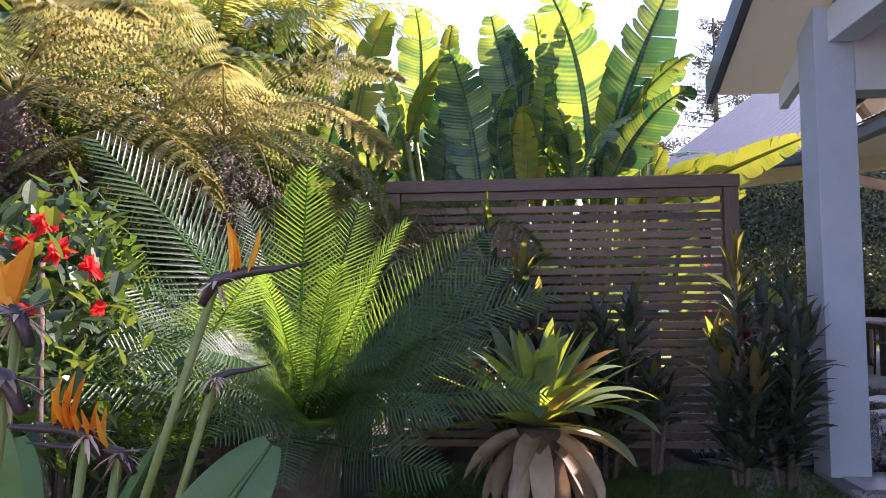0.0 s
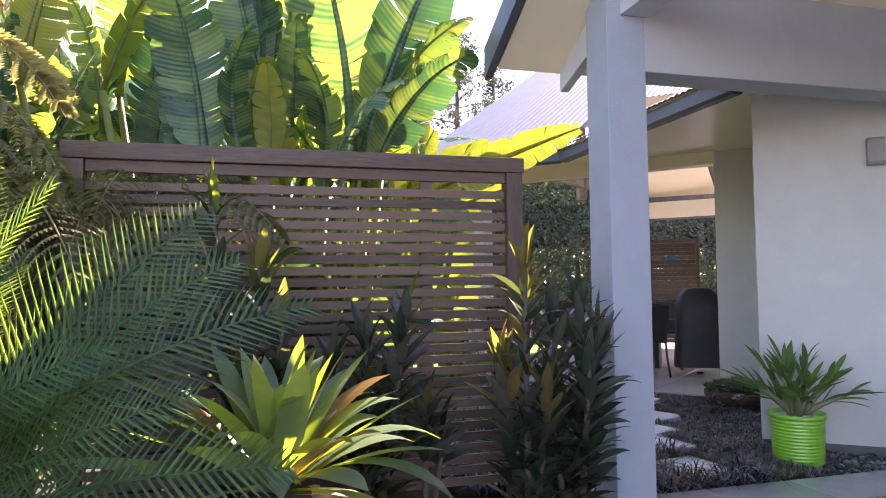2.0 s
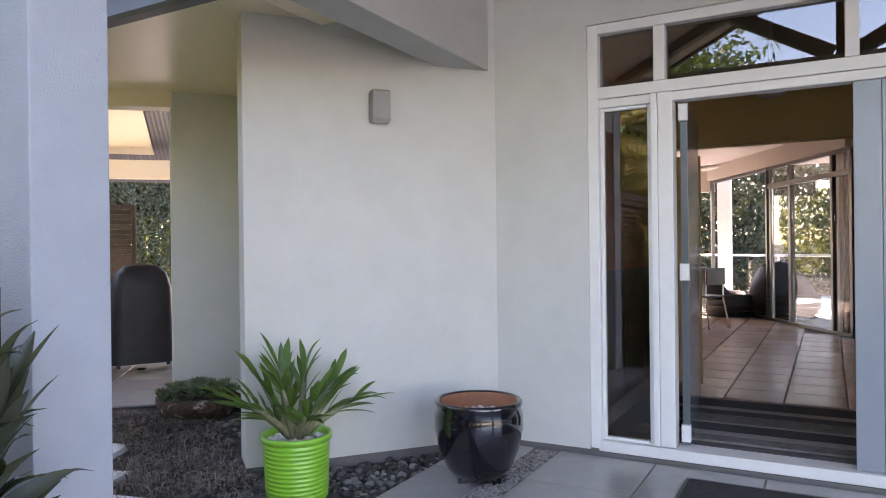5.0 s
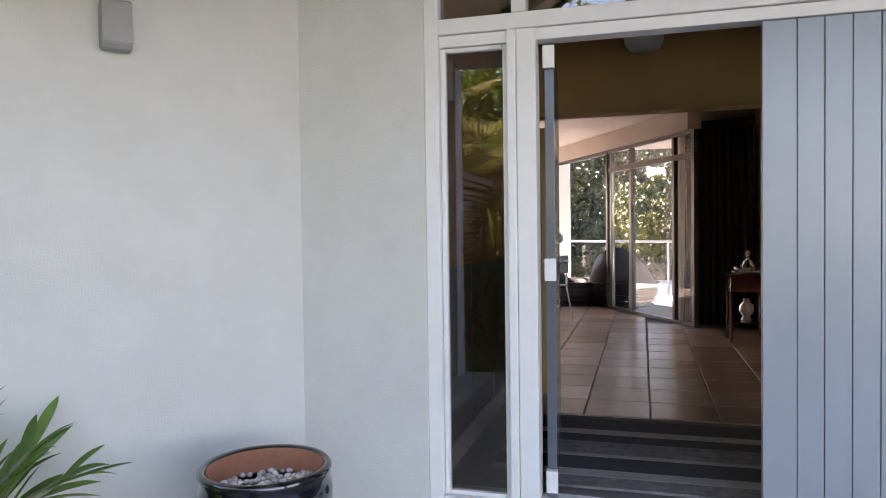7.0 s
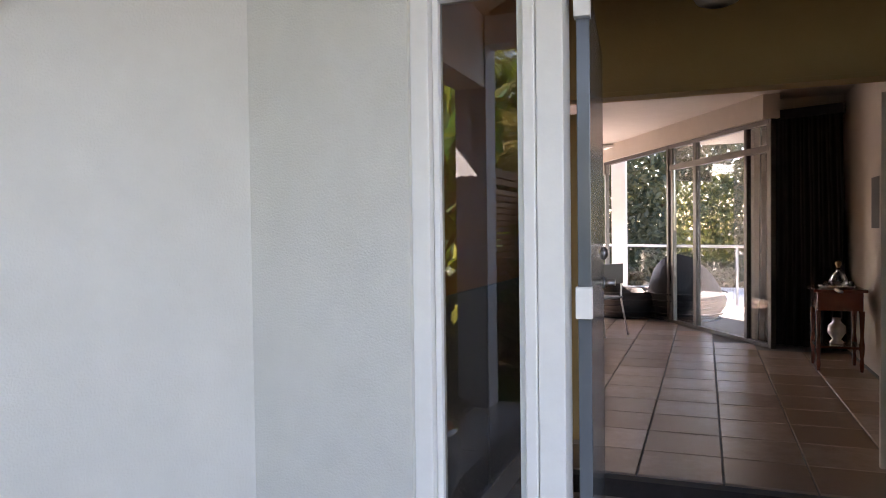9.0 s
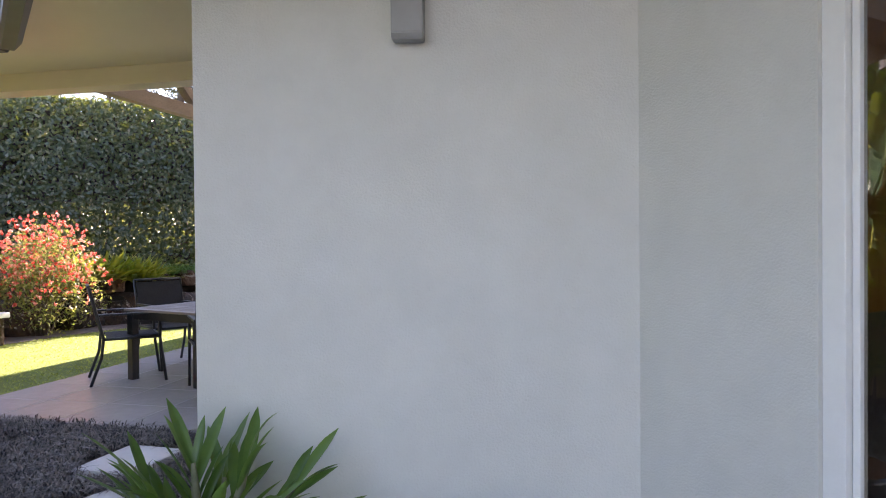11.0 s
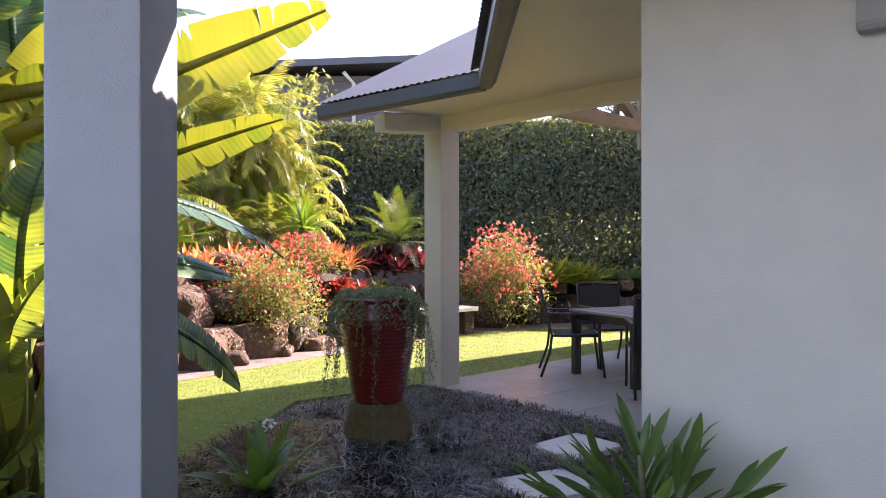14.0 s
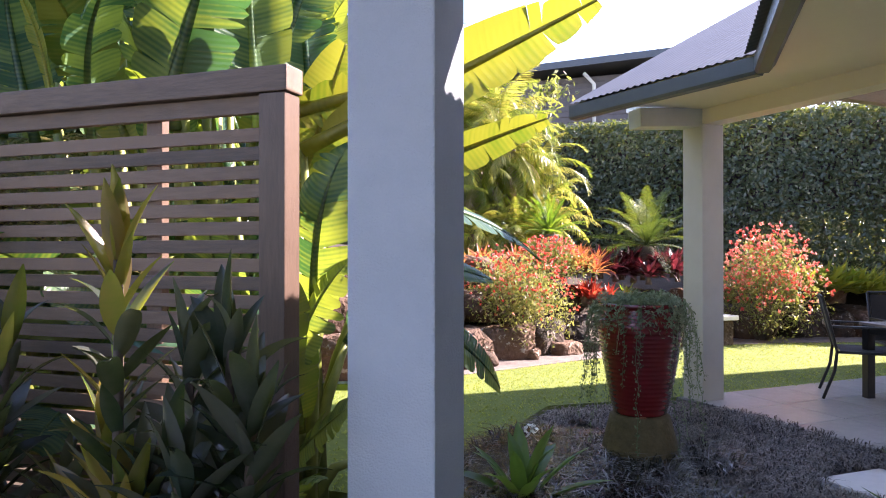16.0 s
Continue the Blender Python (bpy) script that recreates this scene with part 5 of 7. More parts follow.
for tip_, k in (
    ((-0.93, 3.17, 1.78), 0),
    ((-0.45, 3.12, 1.51), 0),
    ((-0.1, 3.7, 1.5), 1),
    ((0.24, 3.34, 1.17), 2),
    ((-0.08, 3.05, 0.95), 1),
    ((-0.5, 2.81, 0.54), 2),
    ((-1.85, 2.93, 1.9), 0),
    ((-1.34, 3.41, 1.64), 0),
    ((-1.61, 3.18, 1.56), 1),
    ((0.16, 3.05, 0.74), 2),
    ((-1.03, 2.34, 0.69), 2),
    ((-1.71, 2.31, 0.86), 2),
    ((-0.24, 2.64, 0.49), 2),
    ((-0.73, 2.97, 1.31), 1),
    ((-1.48, 2.68, 1.11), 1),
    ((-1.8, 2.72, 1.32), 1),
    ((0.02, 3.55, 1.32), 2),
    ((-0.78, 2.33, 0.53), 2),
    ((-0.23, 2.84, 0.67), 2),
    ((-1.36, 2.41, 0.91), 2),
    ((-0.78, 3.67, 1.67), 0),
    ((-1.09, 2.96, 1.29), 0),
    ((-0.3, 3.14, 1.08), 2),
    ((-0.47, 2.71, 0.92), 2),
    ((-1.2, 2.49, 0.99), 2),
    ((-1.65, 2.46, 1.03), 2),
):
    aim(cycad, CY[k], CROWN + Vector((rnd(-0.06, 0.06), rnd(-0.06, 0.06), rnd(-0.03, 0.05))), tip_, side_roll(tip_), "frond")
rosette(cycad, CY, 5, 70, 30, 0.85, 0.95, "frond", tuple(CROWN), 60)
cycad2 = thing("cycad", "low cycad with dusty dark green fronds", "cycad", pose(-1.75, 3.4, 0))
stump("trunk", cycad2, 0.16, 0.17, 0.30)
rosette(cycad2, CY, 18, 75, 15, 1.1, 0.95, centre=(0, 0, 0.34))


def broad_leaf(name, length, width, stalk, bend, material, tears=0.35, fold=0.25, start=0.0, curl=0.5):
    """A paddle leaf on a stalk along +x; the blade is torn across into strips."""
    h = Heap()
    n = 30
    p, a = Vector((0, 0, 0)), radians(start)
    pts, ways = [], []
    total = stalk + length
    for i in range(n + 1):
        pts.append(p.copy())
        way = Vector((math.cos(a), 0, math.sin(a)))
        ways.append(way)
        p = p + way * (total / n)
        s = i / n
        a -= radians(bend) / n * (2 * s)
    h.add(*tube_data(pts[::3], [0.032 * (1 - 0.85 * i / 10) for i in range(11)], 6))
    first = stalk / total

    def at_(s):
        x = min(0.9999, max(0, s)) * n
        i = int(x)
        return pts[i].lerp(pts[i + 1], x - i), ways[i]

    across = 5

    def half_width(q):
        u = (q - first) / (1 - first)
        return width * max(0.0, math.sin(math.pi * (0.06 + 0.92 * min(1.0, u) ** 0.85))) ** 0.55 + 0.003

    for side in (-1, 1):
        s = first
        while s < 0.995:
            e = min(1.0, s + (rnd(0.025, 0.09) if random.random() < tears * 1.3 else rnd(0.08, 0.22)))
            gap_, sag, swing_ = (rnd(0.003, 0.016) if random.random() < tears * 1.6 else 0.0), rnd(0.0, curl) * tears * 1.6, rnd(-0.10, 0.10) * tears
            strips = max(2, int((e - s) / 0.025))
            m0 = len(h.v)
            for i in range(strips + 1):
                f = i / strips
                for k in range(across + 1):
                    v = k / across
                    pull = gap_ * v * v * (1 - 2 * f) if e - s > 0.03 else 0
                    q = s + (e - s) * f + pull
                    w = half_width(q) * (1 - 0.10 * abs(2 * f - 1) ** 4 * (v > 0.9) * (gap_ > 0))
                    base, way = at_(q)
                    up = way.cross(Vector((0, 1, 0)))
                    up = up if up.z > 0 else -up
                    h.v.append(base + Vector((0, side, 0)) * (w * v) + up * (w * (fold * v - (sag + 0.22) * v * v + 0.05 * math.sin(9 * q + side) * v)) + way * (w * (0.30 + swing_) * v))
            for i in range(strips):
                for k in range(across):
                    b_ = m0 + i * (across + 1) + k
                    h.f.append((b_, b_ + 1, b_ + across + 2, b_ + across + 1))
            s = e
    me = h.mesh(name, material, True)
    TIP[me.name] = pts[-1].copy()
    return me


BIG = [broad_leaf("paddle_leaf", 1.35, 0.27, 0.9, b, BANANA, t_) for b, t_ in ((25, 0.15), (45, 0.4), (60, 0.55), (80, 0.5))]
BIG_Y = [broad_leaf("yellow_paddle_leaf", 1.25, 0.25, 0.8, b, LIT_GOLDEN, t_) for b, t_ in ((30, 0.35), (60, 0.5))]


def paddle_clump(x, y, leaves, label, height=0.0, yellow=0.3, size=1.0, spread=(80, 25), turn=None):
    ob = thing("giant_bird_of_paradise", label, "plant", pose(x, y, 0))
    for k in range(4):
        stump("stem", ob, 0.07, 0.05, 0.9 + height, STALK, (rnd(-0.25, 0.25), rnd(-0.2, 0.2)))
    for k in range(leaves):
        s = k / max(1, leaves - 1)
        tilt = spread[0] + (spread[1] - spread[0]) * s + rnd(-8, 8)
        az = rnd(0, 360) if turn is None else turn + rnd(-75, 75)
        m = Matrix.Translation((rnd(-0.25, 0.25), rnd(-0.2, 0.2), 0.25 + height * rnd(0.7, 1.0))) @ Matrix.Rotation(radians(az), 4, "Z") @ Matrix.Rotation(radians(-tilt), 4, "Y") @ Matrix.Rotation(radians(rnd(-70, 70)), 4, "X") @ Matrix.Scale(size * rnd(0.8, 1.15), 4)
        put("leaf", random.choice(BIG_Y if random.random() < yellow else BIG), ob, m)
    return ob


paddle_clump(0.35, 6.9, 15, "tall clump of torn paddle leaves, backlit yellow-green", 1.35, 0.08, 1.0, (86, 50))
paddle_clump(-0.75, 7.4, 14, "tall clump of torn paddle leaves, backlit yellow-green", 1.5, 0.12, 1.0, (86, 50))
paddle_clump(-1.55, 8.4, 12, "tall clump of torn paddle leaves, backlit yellow-green", 1.7, 0.2, 1.0, (88, 55))
paddle_clump(0.55, 5.95, 14, "low paddle leaves filling the space behind the fence", 0.1, 0.15, 0.66, (80, 25))
paddle_clump(-0.35, 5.9, 12, "low paddle leaves filling the space behind the fence", 0.2, 0.12, 0.7, (80, 25))
SHORT = [broad_leaf("short_paddle_leaf", 1.1, 0.225, 0.10, b, BANANA, t_) for b, t_ in ((12, 0.3), (30, 0.5), (45, 0.6), (20, 0.4), (60, 0.6), (75, 0.5))]
SHORT_Y = [broad_leaf("yellow_short_leaf", 1.1, 0.20, 0.10, b, LIT_GOLDEN, t_) for b, t_ in ((25, 0.3), (40, 0.45))]
screen_plant = thing("giant_bird_of_paradise", "dense stand of torn paddle leaves above the slat fence", "plant", pose(0, 0, 0))
for base, tip_, yel in (
    ((-1.29, 5.81, 2.48), (-0.94, 5.68, 3.55), 0),
    ((-0.78, 6.1, 2.52), (-0.75, 5.91, 3.66), 0),
    ((-0.45, 6.04, 2.7), (-0.42, 5.84, 3.47), 1),
    ((-0.79, 5.6, 2.42), (-0.46, 5.43, 3.06), 0),
    ((-0.18, 5.35, 1.9), (-0.4, 5.14, 3.01), 0),
    ((0.18, 5.65, 2.31), (-0.08, 5.45, 3.38), 0),
    ((0.24, 5.85, 2.39), (0.27, 5.64, 3.46), 0),
    ((0.7, 5.51, 1.91), (0.39, 5.34, 3.49), 0),
    ((0.75, 5.5, 2.04), (1.26, 5.2, 3.43), 0),
    ((0.86, 5.59, 2.37), (1.43, 5.26, 2.95), 1),
    ((0.76, 5.3, 1.83), (1.35, 4.97, 2.61), 0),
    ((0.57, 5.82, 2.48), (0.71, 5.61, 3.52), 0),
    ((0.5, 5.23, 1.79), (0.93, 4.97, 2.44), 0),
    ((0.17, 5.35, 1.9), (0.15, 5.15, 2.51), 0),
    ((0.83, 5.18, 1.99), (0.95, 4.96, 2.03), 1),
    ((0.04, 5.35, 1.86), (0.07, 5.15, 2.73), 0),
    ((-1.7, 6.13, 2.35), (-1.57, 5.95, 3.13), 1),
    ((0.59, 6.02, 2.67), (0.47, 5.83, 3.36), 0),
    ((-1.77, 6.0, 2.17), (-1.23, 5.93, 3.16), 0),
    ((-0.05, 5.95, 2.52), (-0.13, 5.75, 3.2), 0),
):
    src = random.choice(SHORT_Y if yel or random.random() < 0.25 else SHORT)
    aim(screen_plant, src, base, tip_, rnd(-62, 62), "leaf")
    foot = Vector((base[0] * 0.7 + 0.05 + rnd(-0.1, 0.1), base[1] + rnd(0.15, 0.4), -0.05))
    mid_ = foot.lerp(Vector(base), 0.55) + Vector((0, 0.04, 0))
    tube("stalk", [foot, mid_, base], [0.045, 0.035, 0.02], STALK, screen_plant)
for k in range(34):
    base = Vector((rnd(-1.7, 1.15), rnd(5.5, 6.4), rnd(1.5, 2.5)))
    aim(screen_plant, random.choice(SHORT), base, base + Vector((rnd(-0.45, 0.45), rnd(-0.4, 0.2), rnd(0.35, 0.95))), rnd(-60, 60), "leaf")
SLIM_Y = [broad_leaf("slim_yellow_leaf", 1.1, 0.12, 0.10, b, LIT_GOLDEN, t_, 0.15, 0, 0.9) for b, t_ in ((12, 0.3), (28, 0.45))]
SLIM = [broad_leaf("slim_paddle_leaf", 1.1, 0.13, 0.10, b, BANANA, t_, 0.2, 0, 0.2) for b, t_ in ((18, 0.04), (35, 0.08))]
edge = thing("giant_bird_of_paradise", "torn paddle leaves beside the pillar, lit yellow-green", "plant", pose(0, 0, 0))
for base, tip_, roll, yel in (((1.15, 5.85, 1.85), (2.52, 5.93, 2.43), -78, 2), ((1.0, 5.75, 1.98), (2.25, 6.15, 2.30), -65, 2), ((1.1, 6.2, 1.6), (2.2, 6.5, 2.05), -60, 2), ((0.9, 6.3, 1.75), (1.95, 7.59, 1.30), 25, 3), ((1.1, 6.4, 1.35), (1.70, 7.25, 1.18), 40, 3),
                              ((1.3, 6.2, 1.2), (1.80, 7.08, 0.52), 60, 3), ((1.3, 5.7, 1.0), (1.45, 5.75, 1.85), 70, 0), ((1.2, 5.6, 0.7), (1.55, 5.6, 1.35), 60, 0), ((1.35, 5.5, 0.6), (1.25, 5.55, 1.25), -50, 1), ((1.1, 5.6, 0.3), (1.6, 5.5, 0.75), 40, 0), ((1.0, 5.9, 1.4), (1.35, 5.9, 2.35), -60, 1),
                              ((0.8, 5.8, 1.6), (1.05, 5.7, 2.55), 60, 0), ((0.5, 5.6, 1.7), (0.35, 5.25, 2.65), -40, 0), ((0.3, 5.7, 1.8), (0.15, 5.3, 2.6), 50, 1), ((1.2, 5.6, 0.2), (1.5, 5.4, 0.45), 10, 0), ((1.25, 6.1, 0.9), (1.62, 6.3, 1.55), 50, 0), ((1.3, 6.2, 0.3), (1.75, 6.2, 0.8), 30, 0), ((1.1, 5.5, 0.9), (1.35, 5.45, 1.65), 20, 0)):
    aim(edge, random.choice((SHORT, SHORT_Y, SLIM_Y, SLIM)[yel]), base, tip_, roll, "leaf")
    foot = Vector((0.95 + rnd(-0.15, 0.2), 5.95 + rnd(-0.1, 0.2), -0.05))
    tube("stalk", [foot, foot.lerp(Vector(base), 0.6) + Vector((0, 0, 0.1)), base], [0.04, 0.03, 0.018], STALK, edge)


def strap_mesh(name, length, width, bend, material, segs=7, fold=0.3, wide=0.5, tip=0.6):
    """A strap leaf along +x, broadest at wide, that bends down by bend degrees."""
    h = Heap()
    p, a = Vector((0, 0, 0)), 0.0
    n0 = 0
    for i in range(segs + 1):
        s = i / segs
        w = width * (0.45 + 0.55 * math.sin(math.pi * min(1, s / (2 * wide)))) * (1 - max(0.0, (s - tip) / (1 - tip)) ** 2.2)
        w = max(w, 0.001)
        way = Vector((math.cos(a), 0, math.sin(a)))
        up = Vector((-math.sin(a), 0, math.cos(a)))
        for v in (-1, -0.5, 0, 0.5, 1):
            h.v.append(p + Vector((0, v * w, 0)) + up * (fold * w * abs(v)))
        p = p + way * (length / segs)
        a -= radians(bend) / segs * (0.4 + 1.2 * s)
    for i in range(segs):
        for k in range(4):
            b = i * 5 + k
            h.f.append((b, b + 1, b + 6, b + 5))
    return h.mesh(name, material, True)


# large bromeliad
BR = [strap_mesh("bromeliad_leaf", 0.80, 0.064, b, BROM, 10, 0.16, 0.5, 0.80) for b in (15, 35, 60, 80)]
BR_DRY = [strap_mesh("dry_bromeliad_leaf", 0.66, 0.075, b, DRY, 8, 0.5, 0.45, 0.7) for b in (60, 95)]
TIPPED = leaf_mat("sunburnt bromeliad leaf", (0.14, 0.12, 0.035), (0.30, 0.16, 0.05), (0.5, 0.45, 0.02), (0.7, 0.35, 0.04), 0.35, 0.42)
BR_TIP = [strap_mesh("burnt_bromeliad_leaf", 0.80, 0.066, b, TIPPED, 9, 0.2, 0.5, 0.78) for b in (30, 55)]
brom = thing("bromeliad", "large grey-green bromeliad with yellow-lit leaves and dry skirt", "bromeliad", pose(0.17, 3.95, 0.0))
rosette(brom, BR, 54, 84, 18, 0.72, 1.04, "leaf", (0, 0, 0.42))
rosette(brom, BR_TIP, 5, 55, 15, 0.9, 1.08, "leaf", (0, 0, 0.42), 15)
rosette(brom, BR_DRY, 24, 0, -68, 0.85, 1.0, "dry_leaf", (0, 0, 0.40), 70)
stump("base", brom, 0.10, 0.13, 0.42, BARK)



def lance_mesh(name, length, width, bend, material, segs=8, fold=0.3):
    """A lance-shaped leaf along +x: narrow foot, broad middle, long point."""
    h = Heap()
    p, a = Vector((0, 0, 0)), 0.0
    for i in range(segs + 1):
        s = i / segs
        w = max(0.0015, width * math.sin(math.pi * (0.05 + 0.94 * s ** 0.85)) ** 0.9)
        way = Vector((math.cos(a), 0, math.sin(a)))
        up = Vector((-math.sin(a), 0, math.cos(a)))
        for v in (-1, -0.5, 0, 0.5, 1):
            h.v.append(p + Vector((0, v * w, 0)) + up * (fold * w * abs(v)))
        p = p + way * (length / segs)
        a -= radians(bend) / segs * (0.3 + 1.4 * s)
    for i in range(segs):
        for k in range(4):
            b = i * 5 + k
            h.f.append((b, b + 1, b + 6, b + 5))
    return h.mesh(name, material, True)


CO = [lance_mesh("cordyline_leaf", 0.25, 0.029, b, CORDY) for b in (8, 25, 50, 70)]
CO_LIT = [lance_mesh("sunlit_cordyline_leaf", 0.26, 0.029, b, CORDY_LIT) for b in (8, 20)]


def cordyline(x, y, stems, label, lit=0.0):
    ob = thing("cordyline", label, "shrub", pose(x, y, 0), "cordylines")
    for dx, dy, h, heads in stems:
        stump("stem", ob, 0.020, 0.012, h, BARK, (dx, dy)).location = (dx * 0.3, dy * 0.3, 0)
        n = heads * 15
        for k in range(n):
            q = k / (n - 1)
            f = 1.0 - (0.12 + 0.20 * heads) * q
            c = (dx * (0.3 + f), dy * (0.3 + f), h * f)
            # The topmost leaves get the sunlit colours.
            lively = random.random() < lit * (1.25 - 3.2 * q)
            tilt = 84 - 32 * min(1.0, q * 4.5) - 16 * q + rnd(-13, 13)
            m = Matrix.Translation(c) @ Matrix.Rotation(radians(k * 137.5 + rnd(-20, 20)), 4, "Z") @ Matrix.Rotation(radians(-tilt), 4, "Y") @ Matrix.Rotation(radians(rnd(-40, 40)), 4, "X") @ Matrix.Scale(rnd(0.75, 1.12), 4)
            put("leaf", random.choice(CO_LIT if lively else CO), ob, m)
    return ob


cordyline(1.42, 4.42, [(0.0, 0.0, 1.34, 4), (-0.08, 0.05, 0.80, 4), (0.07, -0.05, 0.66, 4)], "cordyline with dark glossy leaves and tips in sunlit tones", 1.0)
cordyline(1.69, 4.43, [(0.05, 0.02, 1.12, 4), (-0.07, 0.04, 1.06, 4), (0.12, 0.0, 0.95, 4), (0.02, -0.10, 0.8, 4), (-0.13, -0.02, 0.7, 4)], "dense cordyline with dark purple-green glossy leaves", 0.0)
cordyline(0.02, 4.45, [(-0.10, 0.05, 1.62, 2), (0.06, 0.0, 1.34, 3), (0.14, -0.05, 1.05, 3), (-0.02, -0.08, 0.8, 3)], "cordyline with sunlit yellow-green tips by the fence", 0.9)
cordyline(0.62, 4.55, [(0.0, 0.0, 0.95, 4), (0.16, 0.02, 1.05, 4), (-0.14, 0.0, 0.85, 3)], "cordyline with dark purple-green leaves before the fence", 0.1)
cordyline(0.95, 4.68, [(0.0, 0.0, 0.6, 2), (0.08, 0.02, 0.4, 1)], "small dark cordyline before the fence", 0.1)

# strap-leaved plant in the green pot, and one in the bed
ST = [strap_mesh("strap_leaf", 0.42, 0.024, b, STRAP, 8, 0.25, 0.5, 0.72) for b in (25, 60, 110)]
BULB = mat("grey green bulb", (0.12, 0.13, 0.06), (0.28, 0.27, 0.16), 0.6, 30, 0.2)
orchid = thing("strap_leaf_plant", "green strap-leaved plant with bulbous stems in the green pot", "potted plant", pose(0, 0, 0))
ST_A = [strap_mesh("pot_strap_leaf", 0.42, 0.036, b, STRAP, 9, 0.35, 0.5, 0.72) for b in (8, 25, 55)]
for me_, chord in zip(ST_A, (35, 65, 95)):
    TIP[me_.name] = max((v.co for v in me_.vertices), key=lambda c: c.length).copy()
POT = Vector((3.735, 5.13, 0.30))
for c, out, up_ in ((175, 0.26, 0.36), (150, 0.14, 0.50), (200, 0.13, 0.46), (100, 0.05, 0.56), (20, 0.10, 0.50), (-10, 0.22, 0.40), (-60, 0.15, 0.36), (-110, 0.13, 0.34), (60, 0.17, 0.40), (-30, 0.28, 0.24), (230, 0.24, 0.26), (120, 0.25, 0.30)):
    way = Vector((math.cos(radians(c)), math.sin(radians(c)), 0))
    foot = POT + way * 0.05
    pts = [foot + way * (out * f ** 1.4) + Vector((0, 0, up_ * 0.62 * f)) for f in (0, 0.25, 0.5, 0.75, 1.0)]
    tube("stem", pts, [0.015, 0.021, 0.019, 0.015, 0.008], BULB, orchid)
    turn_ = Vector((-way.y, way.x, 0)) * rnd(-1, 1) + way * rnd(-0.4, 0.4)
    for j in range(9):
        f = 0.42 + 0.58 * j / 8
        start_ = pts[0].lerp(pts[2], f * 2) if f < 0.5 else pts[2].lerp(pts[4], f * 2 - 1)
        ahead = (pts[4] - pts[2]).normalized()
        spread_ = (turn_ * (1 if j % 2 else -1) + any_way() * 0.35).normalized() * (1.15 - 0.75 * f)
        aim(orchid, ST_A[random.choice((0, 0, 1, 2))], start_, start_ + (ahead * 1.15 + spread_ + way * 0.10).normalized() * rnd(0.17, 0.27), rnd(-30, 30), "leaf")
bulb = thing("strap_leaf_plant", "low green strap-leaved plant with a white flower in the bed", "plant", pose(2.03, 6.66, -0.05) @ Matrix.Scale(1.45, 4))
rosette(bulb, [strap_mesh("broad_strap_leaf", 0.36, 0.036, b, STRAP, 8, 0.35, 0.5, 0.7) for b in (20, 50)], 14, 80, 35, 0.85, 1.0, "leaf", (0, 0, 0.0))
heap = Heap()
for k in range(26):
    heap.flat(Vector((0.03, 0.02, 0.30)) + any_way() * 0.022, any_way() * 0.012, any_way() * 0.008)
put("flower", heap.mesh("flower", WHITE), bulb, label="white flower head")

# mondo grass, lawn blades, low cover under the fence
def inside(x, y, outline):
    hit_ = False
    n = len(outline)
    for i in range(n):
        (x0, y0), (x1, y1) = outline[i], outline[(i + 1) % n]
        if (y0 > y) != (y1 > y) and x < (x1 - x0) * (y - y0) / (y1 - y0) + x0:
            hit_ = not hit_
    return hit_


STEPS = ((2.88, 5.20, 0.30), (3.06, 5.86, 0.28), (3.30, 6.35, 0.26), (3.64, 6.86, 0.31), (3.97, 7.66, 0.32), (2.59, 7.72, 0.24), (3.735, 5.13, 0.2), (4.80, 7.05, 0.28))


def tuft_field(name, outline, count, length, width, material, label, category, z, skip=(), dens=None, blades=5, lean=0.9):
    xs, ys = [p[0] for p in outline], [p[1] for p in outline]
    h = Heap()
    made = 0
    while made < count:
        x, y = rnd(min(xs), max(xs)), rnd(min(ys), max(ys))
        made += 1
        if not inside(x, y, outline) or any((x - a) ** 2 + (y - b) ** 2 < r * r for a, b, r in skip):
            continue
        if dens and not dens(x, y):
            continue
        for k in range(blades):
            c = rnd(0, 6.283)
            d = Vector((math.cos(c), math.sin(c), rnd(0.5, 1.5)))
            l_ = length * rnd(0.6, 1.2)
            n = len(h.v)
            side = Vector((-math.sin(c), math.cos(c), 0)) * width
            p0 = Vector((x + rnd(-0.01, 0.01), y + rnd(-0.01, 0.01), z))
            d.normalize()
            p1 = p0 + d * l_ * 0.55
            p2 = p1 + (d + Vector((d.x, d.y, -lean)) * 0.8).normalized() * l_ * 0.5
            h.v.extend([p0 - side, p0 + side, p1 - side, p1 + side, p2])
            h.f.append((n, n + 1, n + 3, n + 2))
            h.f.append((n + 2, n + 3, n + 4))
    return tagged(new(name, h.mesh(name, material)), label, category, kind="stuff")


BED = [(1.4, 5.1), (2.3, 4.82), (3.6, 4.78), (3.75, 5.5), (4.35, 6.35), (4.75, 6.9), (4.3, 8.3), (3.35, 9.35), (2.88, 9.6), (1.85, 9.0), (1.55, 7.5), (1.3, 6.5)]
def near_urn(x, y):
    """The bed is lush and dark round the urn, dry and thin towards the patio and the house."""
    return x < 3.05 + 0.35 * noise.noise(Vector((x * 2, y * 2, 0))) and y < 8.0 + 0.3 * noise.noise(Vector((x * 2, y, 5)))


tuft_field("mondo_grass", BED, 15000, 0.265, 0.0042, MONDO, "black mondo grass covering the bed", "grass", -0.045, STEPS, lambda x, y: near_urn(x, y) and noise.noise(Vector((x * 2.6, y * 2.6, 3))) > -0.34, 7, 1.0)
